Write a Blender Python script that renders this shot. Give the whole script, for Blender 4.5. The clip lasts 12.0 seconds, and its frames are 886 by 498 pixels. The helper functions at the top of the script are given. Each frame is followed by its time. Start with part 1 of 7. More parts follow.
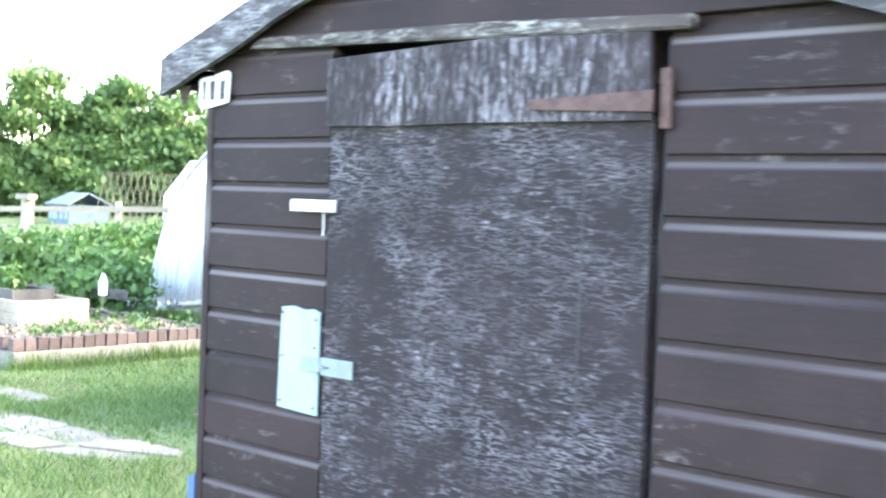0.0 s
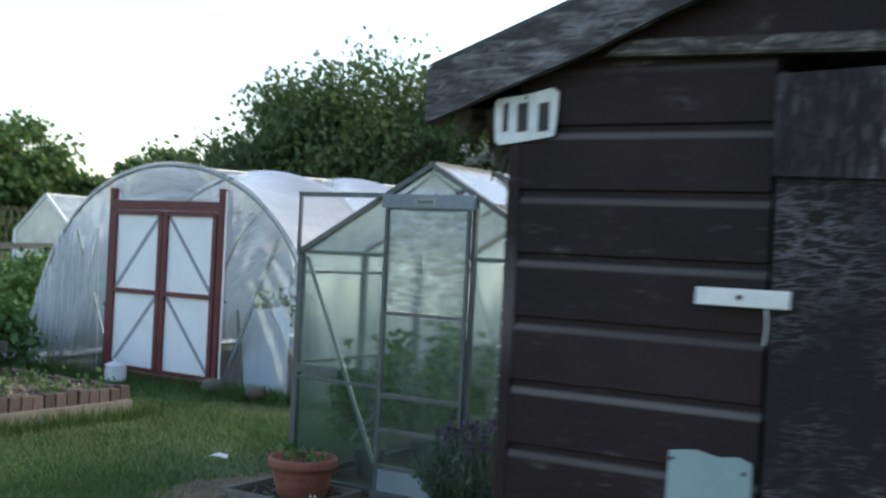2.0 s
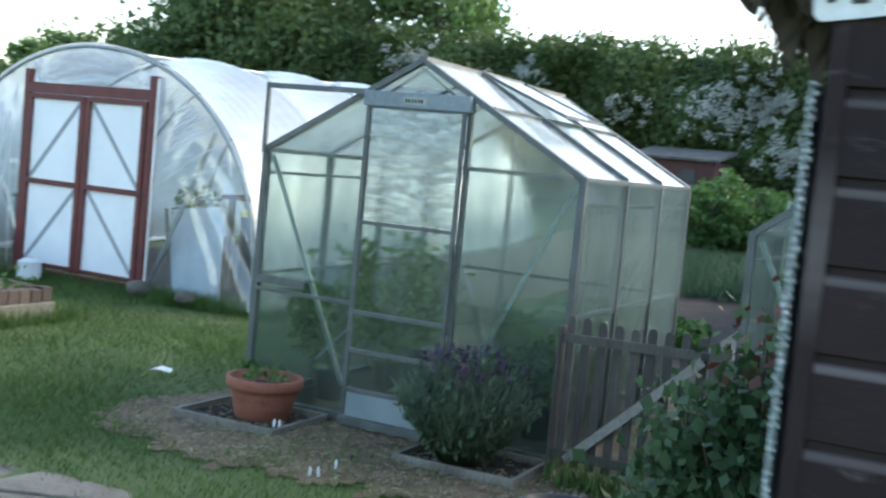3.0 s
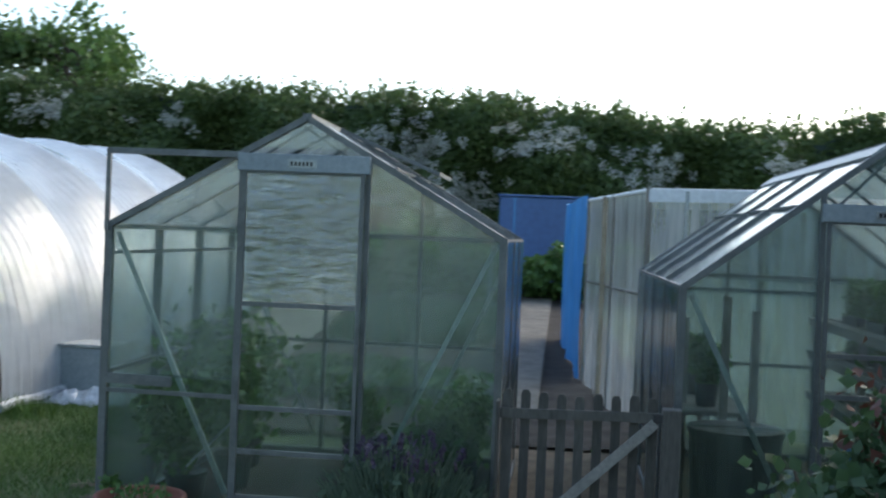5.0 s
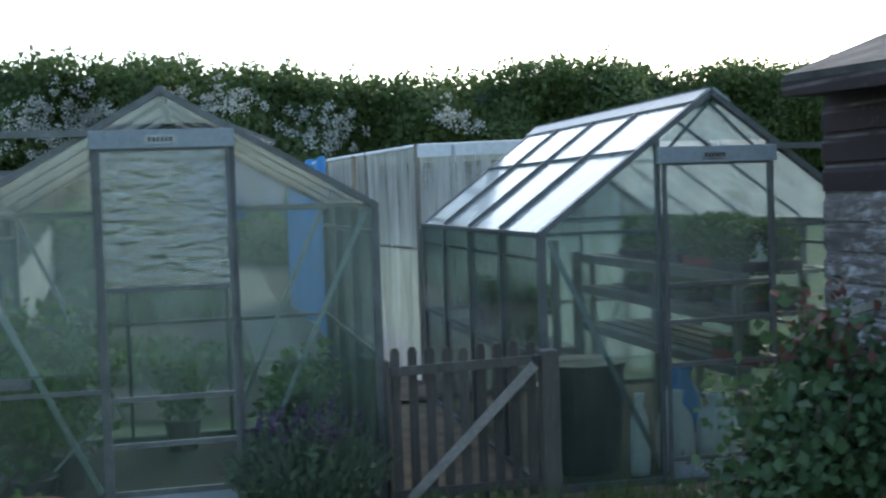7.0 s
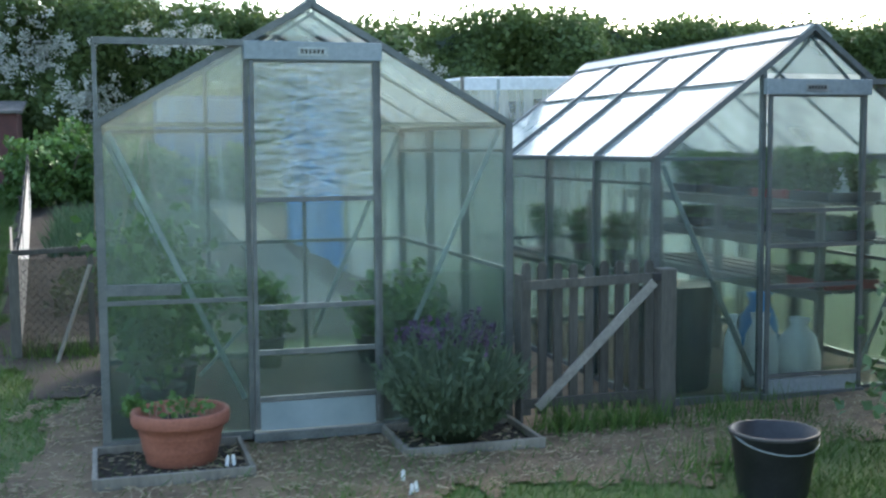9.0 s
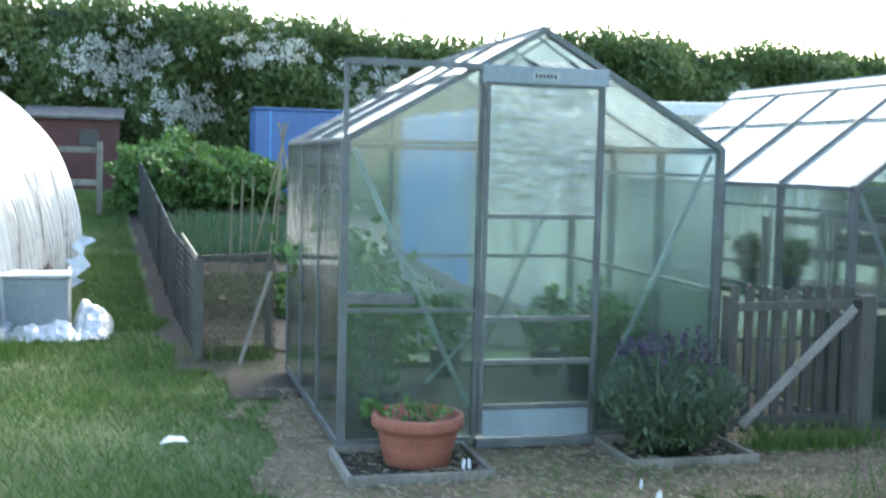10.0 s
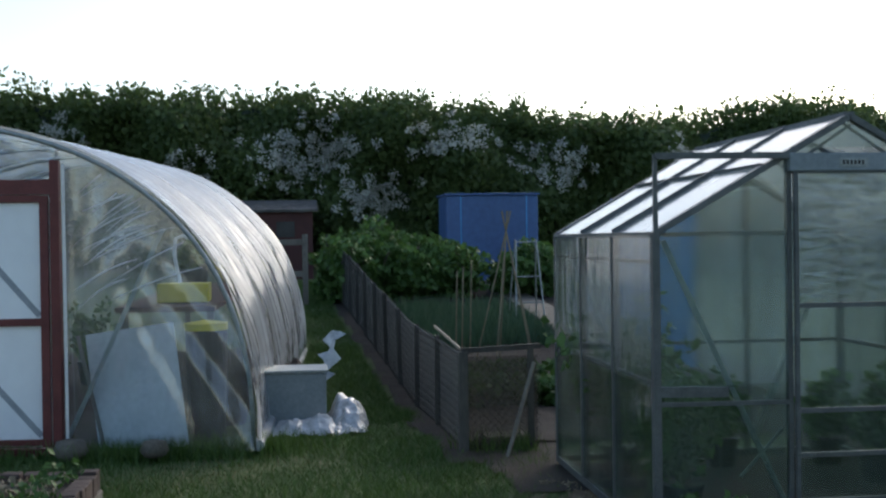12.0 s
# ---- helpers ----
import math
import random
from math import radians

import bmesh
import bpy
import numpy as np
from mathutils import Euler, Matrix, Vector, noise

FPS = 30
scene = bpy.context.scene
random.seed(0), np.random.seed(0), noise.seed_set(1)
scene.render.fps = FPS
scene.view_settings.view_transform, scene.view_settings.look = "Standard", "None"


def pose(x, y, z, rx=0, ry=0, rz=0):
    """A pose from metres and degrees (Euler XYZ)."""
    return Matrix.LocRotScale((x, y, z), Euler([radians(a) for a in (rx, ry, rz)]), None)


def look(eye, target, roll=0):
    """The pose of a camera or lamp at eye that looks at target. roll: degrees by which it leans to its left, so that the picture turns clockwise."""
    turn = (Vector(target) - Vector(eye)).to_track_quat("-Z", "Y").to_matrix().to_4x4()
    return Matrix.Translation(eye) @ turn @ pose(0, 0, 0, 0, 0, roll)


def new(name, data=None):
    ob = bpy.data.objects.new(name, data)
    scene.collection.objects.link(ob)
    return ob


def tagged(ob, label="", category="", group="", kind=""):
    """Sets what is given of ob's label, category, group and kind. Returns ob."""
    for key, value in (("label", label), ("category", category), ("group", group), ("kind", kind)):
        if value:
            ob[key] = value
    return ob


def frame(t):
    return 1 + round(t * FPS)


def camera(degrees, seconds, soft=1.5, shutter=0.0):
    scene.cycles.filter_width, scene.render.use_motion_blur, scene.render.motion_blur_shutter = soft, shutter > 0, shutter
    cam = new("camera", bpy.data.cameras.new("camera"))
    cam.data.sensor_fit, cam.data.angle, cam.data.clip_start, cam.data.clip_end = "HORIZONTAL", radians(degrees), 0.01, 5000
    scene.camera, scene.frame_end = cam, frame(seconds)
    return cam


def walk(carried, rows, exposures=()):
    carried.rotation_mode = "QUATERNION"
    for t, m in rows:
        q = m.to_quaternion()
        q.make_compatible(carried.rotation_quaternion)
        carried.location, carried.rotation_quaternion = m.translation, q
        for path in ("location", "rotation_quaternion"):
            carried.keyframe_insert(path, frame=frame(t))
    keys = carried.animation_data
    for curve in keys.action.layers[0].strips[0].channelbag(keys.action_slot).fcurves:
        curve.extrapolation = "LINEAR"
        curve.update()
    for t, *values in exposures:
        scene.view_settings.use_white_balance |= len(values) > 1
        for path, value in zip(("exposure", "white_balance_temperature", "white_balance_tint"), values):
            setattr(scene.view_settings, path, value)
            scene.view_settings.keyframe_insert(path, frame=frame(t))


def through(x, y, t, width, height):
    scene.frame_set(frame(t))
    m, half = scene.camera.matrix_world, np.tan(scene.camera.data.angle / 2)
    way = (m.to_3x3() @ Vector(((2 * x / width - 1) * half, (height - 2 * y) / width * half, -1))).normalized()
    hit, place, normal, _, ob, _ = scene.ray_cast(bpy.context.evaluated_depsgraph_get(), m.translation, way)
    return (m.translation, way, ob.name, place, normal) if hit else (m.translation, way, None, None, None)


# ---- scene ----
cam = camera(42.2, 12.0, soft=2.2, shutter=0.5)
PATH = [
    (0, (3.032, -1.980, 1.475), (1.744, -0.451, 1.407), 2.3),
    (0.5, (2.68, -2.036, 1.505), (1.408, -0.496, 1.397), 4.3),
    (1, (2.248, -1.908, 1.496), (0.988, -0.358, 1.403), 0.4),
    (1.5, (1.905, -1.852, 1.523), (0.719, -0.242, 1.543), 2.1),
    (2, (1.51, -1.84, 1.522), (0.463, -0.135, 1.528), 2.8),
    (2.5, (1.089, -1.676, 1.497), (0.096, 0.055, 1.362), 2.8),
    (3, (0.74, -1.539, 1.497), (-0.132, 0.256, 1.35), 5.5),
    (3.5, (0.327, -1.502, 1.501), (-0.24, 0.416, 1.445), 1.8),
    (3.7, (0.256, -1.497, 1.458), (-0.285, 0.428, 1.423), 2.1),
    (5.3, (-1.118, -1.413, 1.51), (-1.202, 0.585, 1.496), 1.1),
    (5.5, (-1.206, -1.363, 1.487), (-1.199, 0.637, 1.484), -0.1),
    (6, (-1.428, -1.286, 1.517), (-1.202, 0.698, 1.392), -1.4),
    (6.5, (-1.715, -1.383, 1.534), (-1.335, 0.579, 1.443), -0.5),
    (7, (-2.033, -1.444, 1.515), (-1.611, 0.509, 1.423), -2.0),
    (7.5, (-2.316, -1.326, 1.451), (-1.987, 0.639, 1.281), -3.0),
    (7.7, (-2.422, -1.316, 1.44), (-2.081, 0.647, 1.269), -2.7),
    (9.3, (-3.438, -1.372, 1.362), (-2.834, 0.525, 1.169), -0.7),
    (9.5, (-3.687, -1.327, 1.356), (-3.078, 0.563, 1.118), -0.9),
    (10, (-4.028, -1.36, 1.39), (-3.527, 0.571, 1.24), 1.4),
    (10.5, (-4.276, -1.472, 1.413), (-3.713, 0.446, 1.333), 0.6),
    (11, (-4.522, -1.339, 1.446), (-4.131, 0.622, 1.407), 1.1),
    (11.5, (-4.737, -1.259, 1.465), (-4.493, 0.726, 1.486), -0.1),
    (12, (-4.779, -1.265, 1.479), (-4.534, 0.72, 1.461), -0.8),
]
EXPOSURES = [(0, 4.1, 7000, 15), (0.5, 3.5, 7000, 15), (0.9, 2.85, 7000, 14), (1.5, 1.98, 6950, 11), (2.0, 1.4, 7000, 11), (2.5, 1.6, 6900, 8), (3.0, 2.02, 6800, 6), (3.5, 2.0, 6700, 5), (5.5, 1.12, 6600, 8), (6.3, 1.45, 6600, 8), (7.0, 1.5, 6600, 8), (7.7, 1.55, 6700, 8), (9.5, 2.5, 6700, 5), (10.0, 2.68, 6750, 5), (10.5, 2.3, 6800, 6), (11.0, 1.5, 6750, 8), (11.5, 1.08, 6700, 9), (12.0, 0.6, 6650, 9)]
walk(cam, [(t, look(eye, target, roll)) for t, eye, target, roll in PATH], EXPOSURES)

# ---- light: an even dusk sky, brightest ahead and to the right ----
world = bpy.data.worlds.new("dusk_sky")
scene.world = world
world.use_nodes = True
wn = world.node_tree.nodes
sky = wn.new("ShaderNodeTexSky")
sky.sky_type, sky.sun_disc = "NISHITA", False
SUN_ELEVATION, SUN_AZIMUTH = radians(32), radians(38)
sky.sun_elevation, sky.sun_rotation = SUN_ELEVATION, SUN_AZIMUTH
sky.air_density, sky.dust_density, sky.ozone_density = 1.0, 1.5, 1.2
wn["Background"].inputs["Strength"].default_value = 0.15
world.node_tree.links.new(sky.outputs["Color"], wn["Background"].inputs["Color"])
sun = new("sun", bpy.data.lights.new("sun", "SUN"))
sun.data.energy, sun.data.angle, sun.data.color = 0.6, radians(30), (1.0, 0.93, 0.82)
to_sun = Vector((math.sin(SUN_AZIMUTH) * math.cos(SUN_ELEVATION), math.cos(SUN_AZIMUTH) * math.cos(SUN_ELEVATION), math.sin(SUN_ELEVATION)))
sun.matrix_world = look(to_sun * 50, (0, 0, 0))

# ---- materials ----
def nodes_of(name):
    m = bpy.data.materials.new(name)
    m.use_nodes = True
    t = m.node_tree
    return m, t, t.nodes["Principled BSDF"]


def noise_tex(t, scale, detail=4.0, stretch=(1, 1, 1), rough=0.55, coord="Object", twist=0.0):
    c, mp, n = t.nodes.new("ShaderNodeTexCoord"), t.nodes.new("ShaderNodeMapping"), t.nodes.new("ShaderNodeTexNoise")
    mp.inputs["Scale"].default_value = stretch
    n.inputs["Scale"].default_value, n.inputs["Detail"].default_value, n.inputs["Roughness"].default_value = scale, detail, rough
    n.inputs["Distortion"].default_value = twist
    t.links.new(c.outputs[coord], mp.inputs["Vector"])
    t.links.new(mp.outputs["Vector"], n.inputs["Vector"])
    return n.outputs["Fac"]


def ramp(t, fac, stops):
    r = t.nodes.new("ShaderNodeValToRGB")
    while len(r.color_ramp.elements) < len(stops):
        r.color_ramp.elements.new(0.5)
    for e, (p, c) in zip(r.color_ramp.elements, stops):
        e.position, e.color = p, (*c, 1) if len(c) == 3 else c
    t.links.new(fac, r.inputs["Fac"])
    return r.outputs["Color"]


def mixed(t, fac, a, b, kind="MIX"):
    m = t.nodes.new("ShaderNodeMix")
    m.data_type, m.blend_type = "RGBA", kind
    for sock, v in ((m.inputs[0], fac), (m.inputs[6], a), (m.inputs[7], b)):
        if isinstance(v, (int, float)):
            sock.default_value = v
        elif isinstance(v, tuple):
            sock.default_value = (*v, 1)
        else:
            t.links.new(v, sock)
    return m.outputs[2]


def bump(t, p, height, strength=0.3, distance=0.01):
    b = t.nodes.new("ShaderNodeBump")
    b.inputs["Strength"].default_value, b.inputs["Distance"].default_value = strength, distance
    t.links.new(height, b.inputs["Height"])
    t.links.new(b.outputs["Normal"], p.inputs["Normal"])


def surface(name, dark, light, scale=6, rough=0.8, metal=0.0, stretch=(1, 1, 1), grain=60, relief=0.3, vary=0.0, spread=(0.3, 0.7), speck=0.35):
    """Two scales of noise between two colours, with fine relief; vary: brightness change from object to object."""
    m, t, p = nodes_of(name)
    broad = noise_tex(t, scale, 5, stretch)
    fine = noise_tex(t, grain, 3, stretch)
    col = ramp(t, broad, [(spread[0], dark), (spread[1], light)])
    col = mixed(t, speck, col, ramp(t, fine, [(0.3, tuple(v * 0.6 for v in dark)), (0.7, light)]))
    if vary:
        info = t.nodes.new("ShaderNodeObjectInfo")
        lum = ramp(t, info.outputs["Random"], [(0.0, (1 - vary,) * 3), (1.0, (1.0,) * 3)])
        col = mixed(t, 1.0, col, lum, "MULTIPLY")
    t.links.new(col, p.inputs["Base Color"])
    p.inputs["Roughness"].default_value, p.inputs["Metallic"].default_value = rough, metal
    bump(t, p, fine, relief)
    return m


def worn_paint(name, paint, bare, amount, grain_along, scale=9.0, vary=0.25, shoulder=0.0, checks=0.0):
    """Old brown wood stain worn to pale fibres along the grain; shoulder: how much caught sky light and bleaching is
    coloured onto the hollowed board edge.
    """
    m, t, p = nodes_of(name)
    k = {"x": (0.2, 1, 1), "y": (1, 0.2, 1), "z": (1, 1, 0.14)}[grain_along]
    streak = noise_tex(t, scale * 11, 4, k, 0.6, twist=0.5)
    curl = noise_tex(t, scale * 2.2, 5, (1, 1, 1), 0.7, twist=2.5)
    patch = noise_tex(t, 3.4, 5, (1, 1, 1), 0.65)

    def times(a, b):
        n = t.nodes.new("ShaderNodeMath")
        n.operation = "MULTIPLY"
        for sock, v in zip(n.inputs, (a, b)):
            t.links.new(v, sock)
        return n.outputs[0]

    a = ramp(t, streak, [(0.56 - amount * 0.12, (0, 0, 0)), (0.70 - amount * 0.08, (1, 1, 1))])
    b = ramp(t, curl, [(0.46 - amount * 0.1, (0.05, 0.05, 0.05)), (0.62, (1, 1, 1))])
    c = ramp(t, patch, [(0.52 - amount * 0.2, (0.03, 0.03, 0.03)), (0.64 - amount * 0.1, (1, 1, 1))])
    mask = times(times(a, b), c)
    if checks:
        lines = noise_tex(t, 78, 3, tuple(v ** 0.9 for v in k), 0.6, twist=0.35)
        thin = ramp(t, lines, [(0.455, (0, 0, 0)), (0.49, (1, 1, 1)), (0.51, (1, 1, 1)), (0.545, (0, 0, 0))])
        where = ramp(t, noise_tex(t, 5.5, 4, (1, 1, 1), 0.6), [(0.56 - checks * 0.16, (0, 0, 0)), (0.7, (0.8, 0.8, 0.8))])
        both = t.nodes.new("ShaderNodeMath")
        both.operation = "MAXIMUM"
        t.links.new(mask, both.inputs[0])
        t.links.new(times(thin, where), both.inputs[1])
        mask = both.outputs[0]
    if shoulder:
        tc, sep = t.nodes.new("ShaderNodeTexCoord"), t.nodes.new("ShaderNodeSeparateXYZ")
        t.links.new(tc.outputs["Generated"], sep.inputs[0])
        # pale band paints the sky light on the upturned edge, with bleached breaks
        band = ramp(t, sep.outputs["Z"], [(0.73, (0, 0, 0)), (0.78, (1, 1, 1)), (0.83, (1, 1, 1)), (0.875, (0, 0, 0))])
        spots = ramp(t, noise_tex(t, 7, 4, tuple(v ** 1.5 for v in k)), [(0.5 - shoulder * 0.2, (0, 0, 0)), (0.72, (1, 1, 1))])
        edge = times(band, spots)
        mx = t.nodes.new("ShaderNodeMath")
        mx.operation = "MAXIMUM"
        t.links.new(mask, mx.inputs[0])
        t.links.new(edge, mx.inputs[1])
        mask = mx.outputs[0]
    tone = noise_tex(t, 3.0, 3)
    base = mixed(t, ramp(t, tone, [(0.3, (0, 0, 0)), (0.7, (1, 1, 1))]), tuple(v * 0.68 for v in paint), tuple(v * 1.4 for v in paint))
    info = t.nodes.new("ShaderNodeObjectInfo")
    base = mixed(t, 1.0, base, ramp(t, info.outputs["Random"], [(0, (1 - vary,) * 3), (1, (1, 1, 1))]), "MULTIPLY")
    t.links.new(mixed(t, mask, base, bare), p.inputs["Base Color"])
    p.inputs["Roughness"].default_value = 0.72
    p.inputs["Specular IOR Level"].default_value = 0.3
    bump(t, p, streak, 0.35, 0.004)
    return m


def leaf_mat(name, dark, light, clear=0.25):
    m, t, p = nodes_of(name)
    g = t.nodes.new("ShaderNodeNewGeometry")
    big = noise_tex(t, 0.8, 2)
    col = mixed(t, big, ramp(t, g.outputs["Random Per Island"], [(0, dark), (1, light)]), dark)
    t.links.new(col, p.inputs["Base Color"])
    p.inputs["Roughness"].default_value = 0.6
    tr = t.nodes.new("ShaderNodeBsdfTranslucent")
    t.links.new(col, tr.inputs["Color"])
    mx = t.nodes.new("ShaderNodeMixShader")
    mx.inputs[0].default_value = clear
    t.links.new(p.outputs[0], mx.inputs[1])
    t.links.new(tr.outputs[0], mx.inputs[2])
    t.links.new(mx.outputs[0], t.nodes["Material Output"].inputs["Surface"])
    return m


def sheet_glass(name, tint, film, low, high, scale, gloss_rough=0.05, ior=1.5, wave=0.0, wave_scale=30, stretch=(1, 1, 1), bend=0.0, through=0.55, mist=0.0):
    """A thin pane: clear where clean, milky where algae and water marks lie on it, with a true glossy face."""
    m, t, p = nodes_of(name)
    t.nodes.remove(p)
    clear = t.nodes.new("ShaderNodeBsdfRefraction" if bend else "ShaderNodeBsdfTransparent")
    if bend:
        clear.inputs["IOR"].default_value, clear.inputs["Roughness"].default_value = bend, 0.03
    clear.inputs["Color"].default_value = (*tint, 1)
    if mist:
        # dried water marks scatter part of what passes
        soft, both = t.nodes.new("ShaderNodeBsdfRefraction"), t.nodes.new("ShaderNodeMixShader")
        soft.inputs["IOR"].default_value, soft.inputs["Roughness"].default_value = 1.02, 0.2
        soft.inputs["Color"].default_value = (*tint, 1)
        both.inputs[0].default_value = mist
        t.links.new(clear.outputs[0], both.inputs[1])
        t.links.new(soft.outputs[0], both.inputs[2])
        clear = both
    dif, trl = t.nodes.new("ShaderNodeBsdfDiffuse"), t.nodes.new("ShaderNodeBsdfTranslucent")
    dif.inputs["Color"].default_value = trl.inputs["Color"].default_value = (*film, 1)
    milk, dirty, top = (t.nodes.new("ShaderNodeMixShader") for _ in range(3))
    milk.inputs[0].default_value = through
    t.links.new(dif.outputs[0], milk.inputs[1])
    t.links.new(trl.outputs[0], milk.inputs[2])
    n = noise_tex(t, scale, 5, stretch)
    t.links.new(ramp(t, n, [(0.3, (low,) * 3), (0.72, (high,) * 3)]), dirty.inputs[0])
    t.links.new(clear.outputs[0], dirty.inputs[1])
    t.links.new(milk.outputs[0], dirty.inputs[2])
    gl, fr = t.nodes.new("ShaderNodeBsdfGlossy"), t.nodes.new("ShaderNodeLayerWeight")
    gl.inputs["Roughness"].default_value, fr.inputs["Blend"].default_value = gloss_rough, 0.5
    f0 = ((ior - 1) / (ior + 1)) ** 2
    steep, share = t.nodes.new("ShaderNodeMath"), t.nodes.new("ShaderNodeMath")
    steep.operation, share.operation = "POWER", "MULTIPLY_ADD"
    steep.inputs[1].default_value, share.inputs[1].default_value, share.inputs[2].default_value = 5.0, 1 - f0, f0
    t.links.new(fr.outputs["Facing"], steep.inputs[0])
    t.links.new(steep.outputs[0], share.inputs[0])
    t.links.new(share.outputs[0], top.inputs[0])
    t.links.new(dirty.outputs[0], top.inputs[1])
    t.links.new(gl.outputs[0], top.inputs[2])
    if wave:
        b = t.nodes.new("ShaderNodeBump")
        b.inputs["Strength"].default_value, b.inputs["Distance"].default_value = wave, 0.02
        t.links.new(noise_tex(t, wave_scale, 3, stretch), b.inputs["Height"])
        for s in (gl, fr, dif) + ((clear,) if bend else ()):
            t.links.new(b.outputs[0], s.inputs["Normal"])
    t.links.new(top.outputs[0], t.nodes["Material Output"].inputs["Surface"])
    return m


